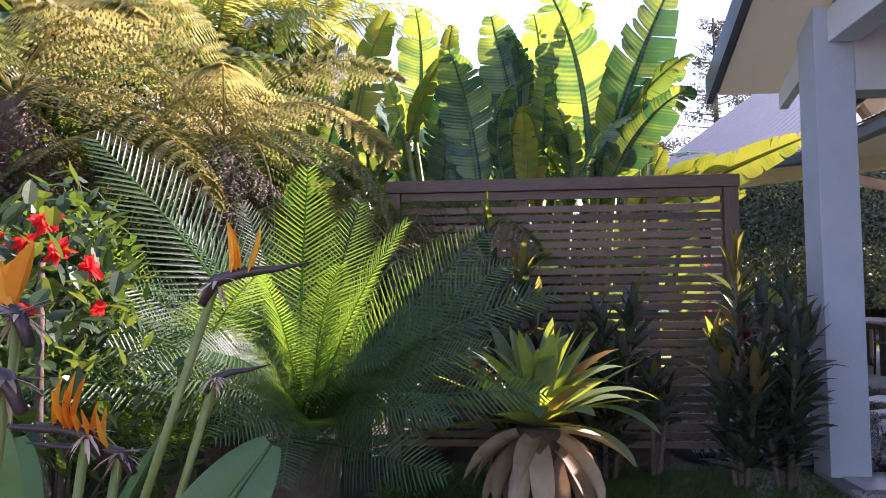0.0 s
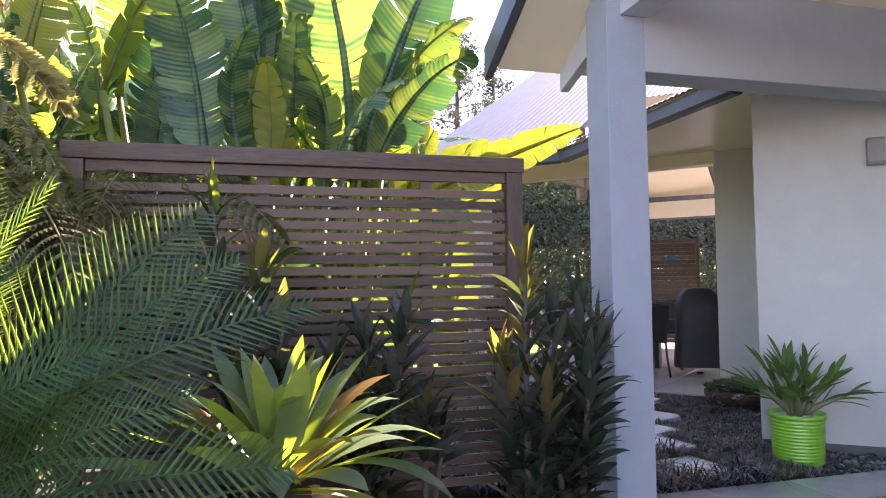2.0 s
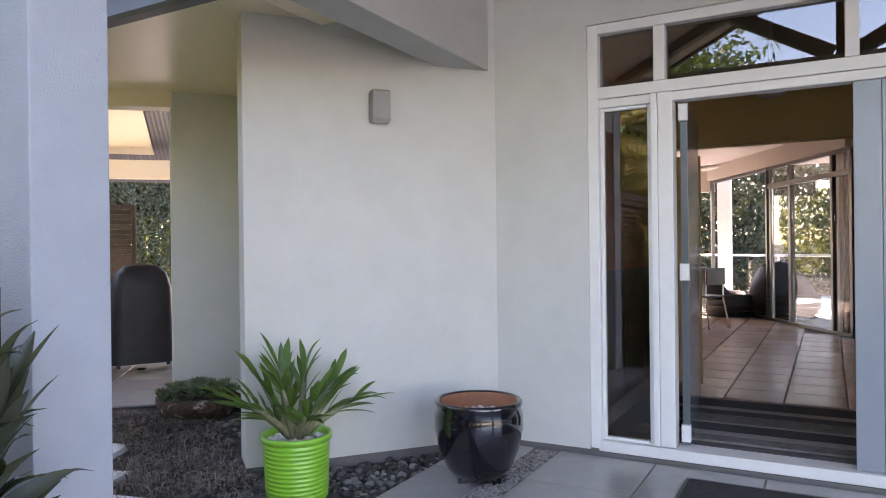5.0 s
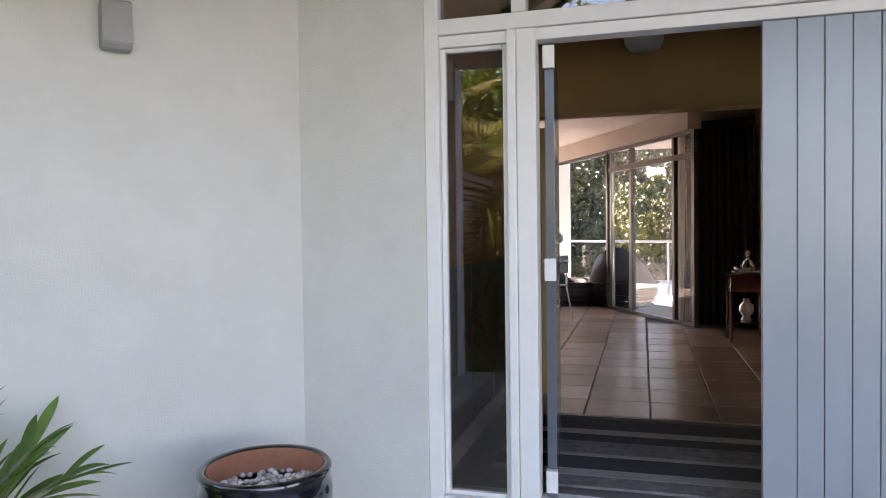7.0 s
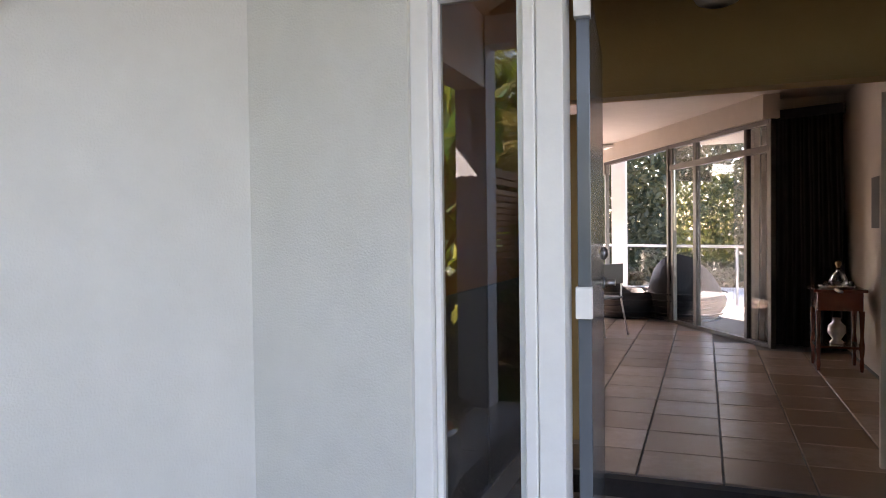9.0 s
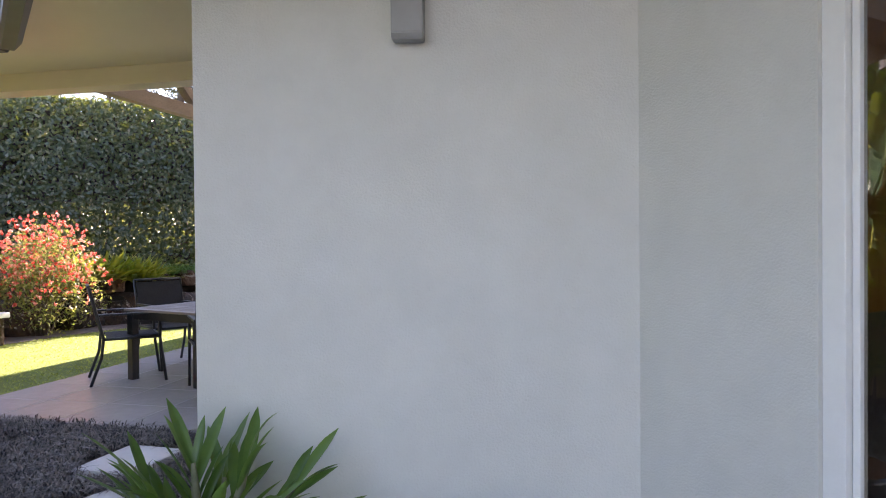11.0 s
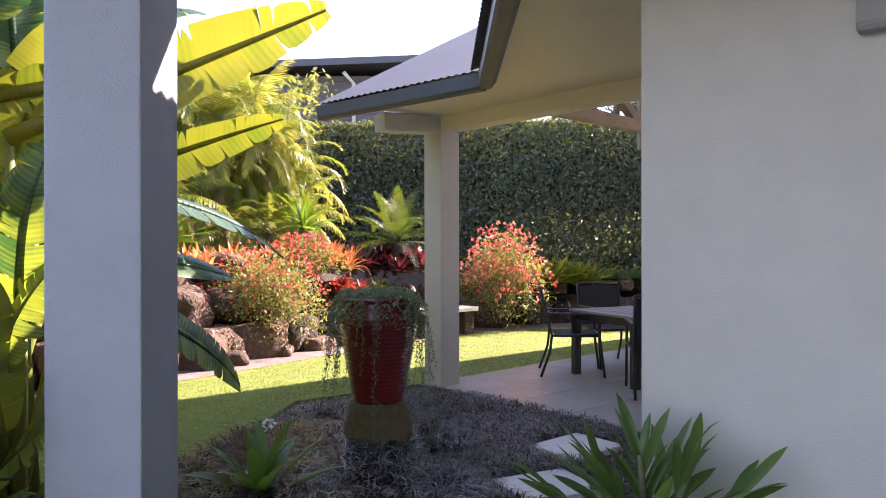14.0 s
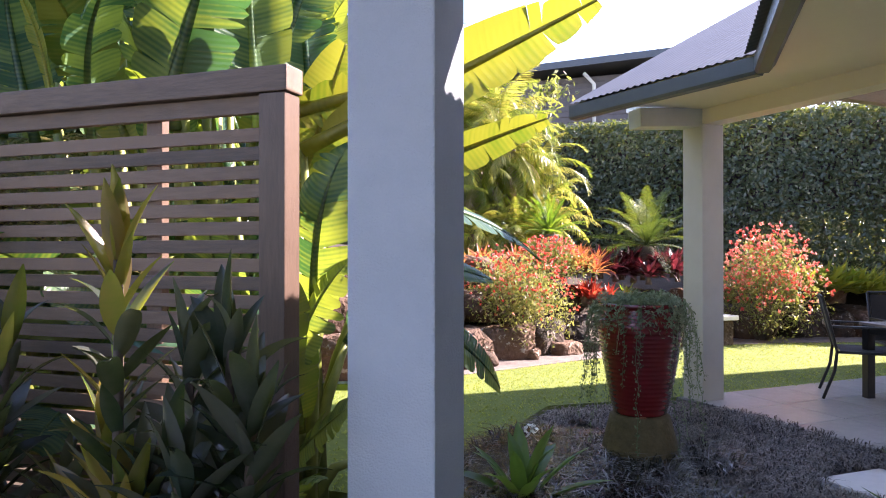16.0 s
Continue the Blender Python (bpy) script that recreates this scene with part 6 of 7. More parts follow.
tuft_field("dry_mondo_grass", BED, 16000, 0.15, 0.0034, MONDO_DRY, "thin dry brown-grey mondo grass towards the patio", "grass", -0.045, STEPS, lambda x, y: (not near_urn(x, y) or random.random() < 0.15) and noise.noise(Vector((x * 2.2, y * 2.2, 3))) > -0.4, 6, 1.1)
tuft_field("lawn_grass", LAWN, 42000, 0.034, 0.0026, GRASS, "short green lawn blades", "grass", -0.012, (), None, 3, 0.6)
tuft_field("fence_grass", [(-0.8, 4.9), (2.0, 4.9), (2.0, 3.98), (1.22, 3.55), (1.15, 2.7), (0.6, 2.1), (-0.1, 1.6), (-0.8, 2.5)], 9000, 0.12, 0.0024, STRAP, "dark low grass at the foot of the fence", "grass", -0.07, (), None, 6)
heap = Heap()
for k in range(900):
    x, y = rnd(3.6, 5.0), rnd(4.72, 5.6)
    if inside(x, y, [(3.55, 4.76), (4.95, 4.72), (3.86, 5.6), (3.6, 5.5)]):
        heap.add(*stone_data((x, y, -0.035), rnd(0.012, 0.034)))
for k in range(420):
    x, y = rnd(3.8, 5.0), rnd(5.7, 7.6)
    if inside(x, y, [(3.85, 5.65), (5.4, 6.9), (4.95, 7.55), (4.3, 6.9)]):
        heap.add(*stone_data((x, y, -0.03), rnd(0.015, 0.05)))
tagged(new("loose_gravel", heap.mesh("loose_gravel", DARK_PEBBLE, True)), "loose grey stones between wall and porch", "gravel", kind="stuff")
heap = Heap()
for k in range(95):
    c, r = rnd(0, 6.28), 0.31 * math.sqrt(rnd(0, 1))
    base = Vector((4.80 + r * math.cos(c), 7.05 + r * math.sin(c), 0.20 - 0.7 * r * r + 0.05 * rnd(0, 1)))
    for j in range(9):
        a = j * 0.7
        heap.flat(base + Vector((0.03 * math.cos(a), 0.03 * math.sin(a), 0.012)), Vector((0.03 * math.cos(a), 0.03 * math.sin(a), 0.02)), Vector((-0.016 * math.sin(a), 0.016 * math.cos(a), 0)))
tagged(new("succulents", heap.mesh("succulents", GREY_LEAF)), "grey-green succulents filling the stone bowl", "succulents", kind="stuff")

# trailing plant in the urn
heap = Heap()
for k in range(3600):
    c, r = rnd(0, 6.28), 0.30 * math.sqrt(rnd(0, 1))
    heap.flat(Vector((r * math.cos(c), r * math.sin(c), 0.715 + 0.035 * (1 - (r / 0.30) ** 2) + 0.05 * noise.noise(Vector((c * 1.5, r * 9, 0))) - (0.16 * rnd(0, 1) if r > 0.26 else 0) + rnd(-0.035, 0.045))), any_way() * rnd(0.012, 0.020), any_way() * 0.010)
trailing = thing("trailing_plant", "silver-green trailing plant spilling over the urn", "potted plant", pose(2.59, 7.72, 0.296))
put("crown", heap.mesh("crown", GREY_LEAF), trailing)
for k in range(34):
    c = rnd(0, 6.283)
    l_ = rnd(0.15, 0.75) if k > 6 else rnd(0.6, 0.95)
    h = Heap()
    p = Vector((0.285 * math.cos(c), 0.285 * math.sin(c), 0.75))
    pts = [p.copy()]
    n = int(l_ / 0.035) + 2
    for i in range(n):
        out = 0.02 if i < 2 else 0.003
        p = p + Vector((math.cos(c) * out + rnd(-0.008, 0.008), math.sin(c) * out + rnd(-0.008, 0.008), -0.033))
        pts.append(p.copy())
        for j in range(4):
            h.flat(p + any_way() * 0.018, any_way() * rnd(0.007, 0.013), any_way() * 0.008)
    h.add(*tube_data(pts, 0.002, 4))
    put("tendril", h.mesh("tendril", GREY_LEAF), trailing)

# bird of paradise flowers close by
SMALL = [broad_leaf("small_paddle_leaf", 0.42, 0.085, 0.45, b, STRAP, 0.05, 0.35, 0, 0.1) for b in (20, 45, 70)]
bop = thing("bird_of_paradise", "bird of paradise clump with orange flowers on long stalks", "plant", pose(-0.95, 1.45, 0))


def crane(base, tip_, az, size=1.0, old=False):
    """One flower on its stalk: boat-shaped spathe and upright orange petals."""
    b, t_ = Vector(base), Vector(tip_)
    mid_ = b.lerp(t_, 0.55) + Vector((0, 0, 0.03))
    stem_ = tube("stalk", [b, b.lerp(mid_, 0.5), mid_, t_], [0.012, 0.011, 0.010, 0.009], STALK, bop)
    rot = Matrix.Translation(t_) @ Matrix.Rotation(radians(az), 4, "Z") @ Matrix.Scale(size, 4)
    v, f = tube_data([(-0.03, 0, -0.05), (0, 0, 0), (0.05, 0, 0.015), (0.12, 0, 0.022), (0.19, 0, 0.035)], [0.009, 0.014, 0.012, 0.007, 0.0015], 8)
    put("spathe", mesh_of("spathe", v, f, SPATHE, True), stem_, rot, "purple-green spathe")
    h = Heap()
    for k in range(5 if not old else 0):
        c = rnd(-0.5, 0.5)
        d = Vector((0.35 * math.sin(c * 2) + 0.1, 0.5 * c, 1.0))
        h.strip(Vector((0.03 + rnd(-0.02, 0.03), rnd(-0.008, 0.008), 0.015)), d, Vector((1, 0.2, 0)), rnd(0.08, 0.125), 0.023, 0.1, 5, 0.5, lambda q: math.sin(math.pi * (0.1 + 0.88 * q)) ** 0.8)
    if not old:
        put("petals", h.mesh("petals", PETAL_ORANGE), stem_, rot, "orange upright petals")
    h = Heap()
    for k in range(44 if old else 22):
        d = any_way()
        d.z = d.z * 0.6 - 0.1
        h.strip(Vector((0.0, 0, 0.0)), d, Vector((0, 0, 1)) + any_way() * 0.2, rnd(0.04, 0.08), 0.004, 0.6, 3)
    put("withered_petals", h.mesh("withered_petals", DRY), stem_, rot, "dry withered petals")


crane((-0.05, -0.05, 0.05), (0.36, -0.13, 1.23), 8, 1.0)
crane((0.05, -0.05, 0.05), (0.345, -0.10, 1.03), 30, 0.6, True)
crane((-0.10, -0.2, 0.1), (0.045, -0.28, 1.17), 160, 1.15)
crane((-0.1, -0.25, 0.1), (0.13, -0.42, 1.07), 170, 1.1)
crane((0.0, -0.15, 0.1), (0.15, -0.23, 0.94), 200, 0.9)
crane((0.02, -0.12, 0.1), (0.20, -0.20, 0.90), -160, 0.85)
for az, tilt, roll, size, dx, dy, k in ((20, 42, 30, 1.0, 0.1, -0.1, 1), (-20, 60, 40, 0.95, 0.12, -0.1, 0), (100, 75, 20, 1.0, -0.05, -0.15, 0), (60, 70, -30, 1.1, 0.0, -0.1, 0), (-60, 62, 50, 0.9, -0.05, -0.2, 1), (-100, 66, 20, 0.95, 0, -0.15, 0), (-35, 38, 10, 0.95, 0.15, -0.1, 1), (180, 70, 0, 1.0, -0.1, 0, 0), (140, 60, 20, 1.0, -0.05, 0.05, 1), (-10, 28, -20, 0.85, 0.1, -0.1, 1), (-75, 75, 5, 0.9, 0.1, -0.15, 0)):
    put("leaf", SMALL[k], bop, Matrix.Translation((dx - 0.1, dy - 0.05, 0.05)) @ Matrix.Rotation(radians(az), 4, "Z") @ Matrix.Rotation(radians(-tilt), 4, "Y") @ Matrix.Rotation(radians(roll), 4, "X") @ Matrix.Scale(size, 4))

BROADER = [broad_leaf("large_paddle_leaf", 0.55, 0.11, 0.12, b, STRAP, 0.03, 0.35, 0, 0.1) for b in (15, 35)]
for base, tip_, roll, k in (((0.20, -0.22, 0.50), (0.47, -0.12, 0.90), 70, 0), ((-0.06, -0.36, 0.40), (-0.02, -0.30, 1.00), 80, 0), ((0.25, -0.15, 0.35), (0.33, -0.18, 0.78), 40, 1), ((0.3, -0.05, 0.3), (0.55, -0.1, 0.68), 50, 0)):
    aim(bop, BROADER[k], base, tip_, roll, "leaf")


def shrub(name, x, y, z, rx, ry, rz, count, leaf_size, material, label, flowers=0, petal=None, fsize=0.03, twigs=14, category="shrub", lumps=14):
    """A bush of many small leaves in uneven clumps on twigs, with gaps."""
    ob = thing(name, label, category, pose(x, y, z))
    centres = []
    for k in range(lumps):
        d = any_way()
        d.z = abs(d.z) * 1.0 - 0.1
        centres.append(Vector((d.x * rx * rnd(0.35, 0.85), d.y * ry * rnd(0.35, 0.85), rz * (0.38 + 0.5 * d.z))))
    h = Heap()
    for c in centres:
        mid_ = Vector((c.x * 0.35, c.y * 0.35, c.z * 0.5))
        h.add(*tube_data([(0, 0, -0.05), mid_, c], [0.016, 0.01, 0.004], 5))
    put("branching", h.mesh("branching", BARK, True), ob)
    h = Heap()
    f = Heap()
    for k in range(count):
        c = random.choice(centres)
        d = any_way()
        p = c + Vector((d.x * rx * 0.42, d.y * ry * 0.42, d.z * rz * 0.30)) * rnd(0.35, 1.0)
        h.flat(p, (any_way() + d * 0.6).normalized() * leaf_size * rnd(0.6, 1.3), any_way() * leaf_size * 0.45)
        if k < flowers:
            d.z = abs(d.z)
            q = c + Vector((d.x * rx * 0.45, d.y * ry * 0.45, d.z * rz * 0.33))
            for j in range(5):
                f.flat(q + any_way() * fsize * 0.5, any_way() * fsize, any_way() * fsize * 0.8)
    put("foliage", h.mesh("foliage", material), ob)
    if flowers:
        put("blossom", f.mesh("blossom", petal), ob)
    return ob


# foliage to the left of the path
shrub("red_flower_bush", -1.75, 2.55, 0, 0.5, 0.5, 1.55, 2400, 0.045, DEEP, "glossy bush with a few bright red blossoms", 5, PETAL_RED, 0.035)
rb = thing("red_blossom_shrub", "dark-leaved shrub with big red blossoms", "shrub", pose(-1.42, 1.97, 0))
heap, fl = Heap(), Heap()
for k in range(260):
    p = Vector((rnd(-0.35, 0.22), rnd(-0.3, 0.3), rnd(0.75, 1.55)))
    heap.strip(p, any_way(), Vector((0, 0, 1)) + any_way() * 0.3, rnd(0.06, 0.10), 0.022, 0.4, 4)
for c in ((0.05, -0.05, 1.42), (0.12, -0.1, 1.33), (-0.05, 0, 1.36), (0.16, 0.0, 1.28), (0.02, -0.12, 1.16)):
    for k in range(26):
        fl.strip(Vector(c), any_way(), any_way(), rnd(0.03, 0.055), 0.014, 0.3, 3)
put("foliage", heap.mesh("foliage", DEEP), rb)
put("blossom", fl.mesh("blossom", PETAL_RED), rb)
stump("trunk", rb, 0.02, 0.01, 1.3)


def fern_mesh(name, length, width, pairs, start, bend, material):
    """A twice-divided fern frond along +x with drooping side fronds."""
    h = Heap()
    n = 22
    p, a = Vector((0, 0, 0)), radians(start)
    pts, ways = [], []
    for i in range(n + 1):
        pts.append(p.copy())
        way = Vector((math.cos(a), 0, math.sin(a)))
        ways.append(way)
        p = p + way * (length / n)
        a -= radians(bend) / n
    h.add(*tube_data(pts[::2], [0.012 * (1 - 0.85 * i / 11) for i in range(12)], 5))
    for k in range(pairs):
        s = 0.15 + 0.84 * (k + 0.5) / pairs
        i = min(n - 1, int(s * n))
        base, way = pts[i], ways[i]
        w = width * (math.sin(math.pi * (0.2 + 0.78 * s)) ** 0.8) * rnd(0.85, 1.1)
        for side in (-1, 1):
            d = (way * 0.45 + Vector((0, side, 0.05)) + any_way() * 0.06).normalized()
            q = base.copy()
            m_ = 13
            for j in range(m_):
                q = q + d * (w / m_)
                d = (d + Vector((0, 0, -0.085))).normalized()
                across = d.cross(Vector((0, 0, 1))).normalized()
                l_ = 0.036 * (1 - 0.7 * j / m_) + 0.006
                for t_ in (-1, 1):
                    tip_ = q + across * (t_ * l_) + d * l_ * 0.35 + Vector((0, 0, -l_ * 0.35))
                    n0 = len(h.v)
                    h.v.extend([q - d * 0.011, q + d * 0.011, tip_])
                    h.f.append((n0, n0 + 1, n0 + 2))
    return h.mesh(name, material)


FE = [fern_mesh("fern_frond", 1.7, 0.44, 25, 0, b, FERN) for b in (45, 70, 100)]
FE_DRY = [fern_mesh("dry_fern_frond", 1.5, 0.38, 24, 0, b, FERN_DRY) for b in (90, 130)]


def tree_fern(x, y, h_, green, brown, label, size=1.0, tilt=(55, 0)):
    ob = thing("tree_fern", label, "tree fern", pose(x, y, 0), "tree ferns")
    stump("trunk", ob, 0.13, 0.09, h_, BARK)
    rosette(ob, FE, green, tilt[0], tilt[1], size * 0.95, size * 1.15, "frond", (0, 0, h_))
    if brown:
        rosette(ob, FE_DRY, brown, -20, -60, size * 0.9, size, "dry_frond", (0, 0, h_ - 0.05))
    return ob


tree_fern(-2.1, 5.0, 2.3, 20, 11, "tree fern with golden backlit fronds")
tree_fern(-3.5, 4.6, 2.6, 17, 5, "tree fern with golden backlit fronds", 1.1)
tree_fern(-1.15, 5.25, 1.75, 13, 17, "tree fern with browned drooping fronds above the fence", 0.85, (30, -10))
tree_fern(-0.55, 5.45, 1.85, 14, 9, "tree fern with drooping fronds above the fence", 0.7, (25, -10))
tree_fern(-2.9, 6.6, 3.0, 15, 4, "tree fern with golden backlit fronds", 1.1)

PG = [frond_mesh("palm_frond", 2.3, 0.60, 44, 0, b, PALM_GOLD, 0.017, -0.1, 0.8, 0.15, 1.5, 0.7, 0.12) for b in (70, 110, 140)]
PG_DRY = [frond_mesh("dry_palm_frond", 2.0, 0.5, 34, 0, b, DRY, 0.010, -0.1, 0.8, 0.15, 1.4, 0.5, 0.2) for b in (60, 110)]


def palm(x, y, z, h_, count, label, size=1.0, dry=4, tilt=(80, 5)):
    ob = thing("palm", label, "palm tree", pose(x, y, z), "palms")
    stump("trunk", ob, 0.11, 0.08, h_, BARK)
    rosette(ob, PG, count, tilt[0], tilt[1], size, size * 1.05, "frond", (0, 0, h_))
    if dry:
        rosette(ob, PG_DRY, dry, -15, -65, size * 0.8, size * 0.9, "dry_frond", (0, 0, h_ - 0.1))
    return ob


palm(-2.35, 8.6, 0, 4.5, 18, "palm with sunlit fronds and dry hanging leaves", 0.8, 24)
palm(-3.3, 7.6, 0, 3.9, 18, "palm with sunlit fronds and dry hanging leaves", 1.0, 8)
palm(-5.2, 7.0, 0, 4.4, 18, "palm with sunlit fronds and dry hanging leaves", 1.0, 8)
palm(-4.4, 9.8, 0, 5.0, 16, "palm with sunlit fronds and dry hanging leaves", 1.1, 6)

# ---- rock garden beyond the lawn ----
bank = bmesh.new()
rows = []
for i in range(30):
    s = i / 29
    line = [Vector((-3.0, 8.6)), Vector((-0.9, 10.4)), Vector((0.8, 12.6)), Vector((2.6, 14.6)), Vector((4.0, 15.6)), Vector((12.0, 19.2))]
    k = min(4, int(s * 5))
    p = line[k].lerp(line[k + 1], s * 5 - k)
    row = []
    for j in range(9):
        d = j / 8
        row.append(bank.verts.new((p.x - 0.62 * d * 8 * 0.75, p.y + 0.78 * d * 8 * 0.75, -0.08 + (1.0 * min(1, d * 6) + 0.8 * d) * (1 - 0.35 * s) + 0.08 * noise.noise(Vector((p.x + d * 3, p.y, d * 4))))))
    rows.append(row)
for a, b in zip(rows, rows[1:]):
    for j in range(8):
        bank.faces.new((a[j], b[j], b[j + 1], a[j + 1]))
bmesh.ops.recalc_face_normals(bank, faces=bank.faces)
tagged(part("garden_bank", bank, SOIL, smooth=True), "dark soil bank behind the rock wall", "bank", kind="structure")


def boulder(x, y, z, r, flat):
    bm = bmesh.new()
    bmesh.ops.create_icosphere(bm, subdivisions=3, radius=1.0)
    o = any_way() * 20
    for v in bm.verts:
        c = v.co.copy()
        k = 1 + 0.30 * noise.noise(c * 1.1 + o) + 0.14 * noise.noise(c * 2.9 + o) + 0.05 * noise.noise(c * 7.0 + o)
        cut_ = Vector((max(-0.78, min(0.78, c.x)), max(-0.78, min(0.78, c.y)), max(-0.7, min(0.7, c.z))))
        v.co = Vector((cut_.x * r * k * 1.25, cut_.y * r * k, cut_.z * r * k * flat))
    ob = part("boulder", bm, ROCK, None, "", True)
    ob.matrix_world = pose(x, y, z, 0, 0, rnd(0, 360))
    return tagged(ob, "rough brown boulder in the garden retaining wall", "boulder", "rock wall")


line = [Vector((-1.5, 8.9)), Vector((0.05, 10.75)), Vector((0.62, 12.0)), Vector((1.5, 13.5)), Vector((2.75, 14.7)), Vector((4.2, 15.45)), Vector((8.5, 17.4))]
for k in range(6):
    a, b = line[k], line[k + 1]
    n = max(2, int((b - a).length / 0.62))
    tall = k < 3
    for i in range(n):
        p = a.lerp(b, (i + rnd(0.3, 0.7)) / n)
        r = rnd(0.36, 0.50) if tall else rnd(0.36, 0.50)
        boulder(p.x, p.y, r * 0.35, r, rnd(0.72, 0.9))
        for level in range(2 if tall else 1):
            q = p + Vector((-0.30, 0.28)) * (level + 1) + Vector((rnd(-0.15, 0.15), rnd(-0.1, 0.1)))
            r2 = rnd(0.30, 0.44) if tall else rnd(0.22, 0.34)
            boulder(q.x, q.y, 0.62 + 0.42 * level + rnd(-0.05, 0.08), r2, rnd(0.7, 0.9))
for x, y, r in ((1.35, 12.35, 0.22), (0.95, 11.75, 0.17), (1.62, 12.7, 0.2), (0.55, 11.1, 0.2)):
    boulder(x, y, r * 0.3, r, 0.6)

shrub("azalea_bush", 0.74, 11.95, 0.08, 0.86, 0.65, 1.25, 6600, 0.030, SHRUB, "azalea bush with fading red blossoms among rocks", 520, PETAL_PINK, 0.020, lumps=38)
shrub("azalea_bush", 1.05, 12.9, 0.75, 0.6, 0.5, 0.75, 3400, 0.030, SHRUB, "low azalea with fading red blossoms on the bank", 380, PETAL_PINK, 0.022, lumps=26)
shrub("azalea_bush", 4.05, 14.75, -0.12, 0.85, 0.72, 1.72, 6800, 0.032, SHRUB, "round azalea bush covered in coral red blossoms", 760, PETAL_PINK, 0.028, lumps=40)
RB = [strap_mesh("red_strap_leaf", 0.34, 0.026, b, RUBY, 6, 0.3, 0.45, 0.5) for b in (15, 45, 80)]
SCARLET = leaf_mat("scarlet foliage", (0.16, 0.015, 0.012), (0.42, 0.05, 0.035), (0.4, 0.03, 0.02), (0.65, 0.12, 0.05), 0.4, 0.35)
RR = [strap_mesh("scarlet_strap_leaf", 0.30, 0.024, b, SCARLET, 6, 0.3, 0.45, 0.5) for b in (15, 45)]
MR = [strap_mesh("maroon_strap_leaf", 0.42, 0.040, b, MAROON, 6, 0.3, 0.45, 0.5) for b in (15, 45, 80)]
for meshes, spots, word, group in ((RB, 28, "coppery red bromeliad on the bank", "red bromeliads"), (RR, 6, "scarlet bromeliad between the rocks", "scarlet bromeliads"), (MR, 16, "dark maroon cordyline on the bank", "maroon plants")):
    for k in range(spots):
        if meshes is RB:
            x, y, z = rnd(-0.5, 1.8), 12.75 + rnd(0, 0.9), 1.06
            y += (x - 0.9) * 0.75
        elif meshes is RR:
            x, y, z = rnd(1.35, 1.9), 13.1 + rnd(0, 0.3), 0.62
        else:
            x, y, z = rnd(1.6, 3.0), 13.95 + rnd(0, 0.9), 0.98
            y += (x - 2.1) * 0.7
        ob = thing("red_bromeliad" if meshes is not MR else "maroon_plant", word, "bromeliad" if meshes is not MR else "shrub", pose(x, y, z + rnd(-0.05, 0.1)), group)
        rosette(ob, meshes, 20, 85, 5, rnd(0.8, 1.2), rnd(0.9, 1.3), "leaf", (0, 0, 0.02))
        stump("base", ob, 0.05, 0.03, 0.05)
YB = [strap_mesh("golden_leaf", 0.5, 0.035, b, LIT_GOLDEN, 6, 0.3, 0.45, 0.55) for b in (25, 60)]
GOLD = [(4.55 + 0.125 * k, 15.35 + 0.07 * k + rnd(-0.15, 0.15), 0.68 + rnd(-0.06, 0.08), rnd(1.1, 1.45)) for k in range(12)]
GOLD += [(2.05, 13.75, 0.6, 0.8), (-0.6, 12.0, 0.8, 1.0), (0.9, 12.9, 0.85, 0.8)]
for x, y, z, size in GOLD:
    ob = thing("golden_bromeliad", "golden green bromeliad on the rock wall", "bromeliad", pose(x, y, z), "golden bromeliads")
    rosette(ob, YB, 22, 80, 15, size * 0.8, size, "leaf")
SAGO = [frond_mesh("sago_frond", 1.0, 0.13, 44, 0, b, CYCAD, 0.006, 0.45, 0.6, 0.10, 0.1, 1.0, 0.03) for b in (20, 38, 55)]
for x, y, z, size, label in ((0.85, 13.9, 1.34, 0.72, "sago cycad with bright green fronds on the bank"), (2.3, 14.7, 1.15, 0.9, "dark green feathery cycad on the bank"), (-0.9, 12.8, 1.1, 0.75, "sago cycad with bright green fronds on the bank")):
    ob = thing("sago_cycad", label, "cycad", pose(x, y, z), "bank cycads")
    stump("trunk", ob, 0.16, 0.16, 0.3)
    rosette(ob, CY_DARK if "dark" in label else SAGO, 24 if "dark" in label else 46, 82, 5, size, size, "frond", (0, 0, 0.32))
for x, y, z, h_, n, size in ((0.10, 14.5, 1.1, 1.55, 44, 0.50), (-0.45, 14.3, 1.1, 1.15, 40, 0.50), (0.30, 15.2, 1.2, 1.0, 36, 0.55), (-0.25, 15.0, 1.2, 2.05, 36, 0.55), (-1.2, 14.4, 1.1, 1.9, 36, 0.62), (-2.0, 13.2, 1.0, 2.3, 30, 0.7), (-1.0, 13.0, 1.0, 0.7, 26, 0.5), (0.25, 14.0, 1.05, 0.1, 30, 0.42), (-0.35, 13.7, 1.0, 0.2, 30, 0.42), (0.55, 14.7, 1.2, 0.3, 28, 0.45), (-0.8, 15.6, 1.2, 2.6, 34, 0.6), (-1.8, 15.0, 1.2, 2.4, 32, 0.65)):
    palm(x, y, z, h_ + 0.45, n, "golden sunlit palm with drooping feathery fronds", size, 6, (85, -58))
tuft_field("bank_grass", [(5.0, 16.0), (12.0, 18.9), (12.0, 20), (5.0, 18.0)], 7000, 0.34, 0.005, STRAP, "green grass on the bank under the hedge", "grass", 0.75, (), None, 4)
sheet("bank_top", [(4.6, 15.9), (13.0, 19.2), (13.0, 22), (3.0, 20.0)], 0.76, TURF, "grassy bank under the hedge", "bank")


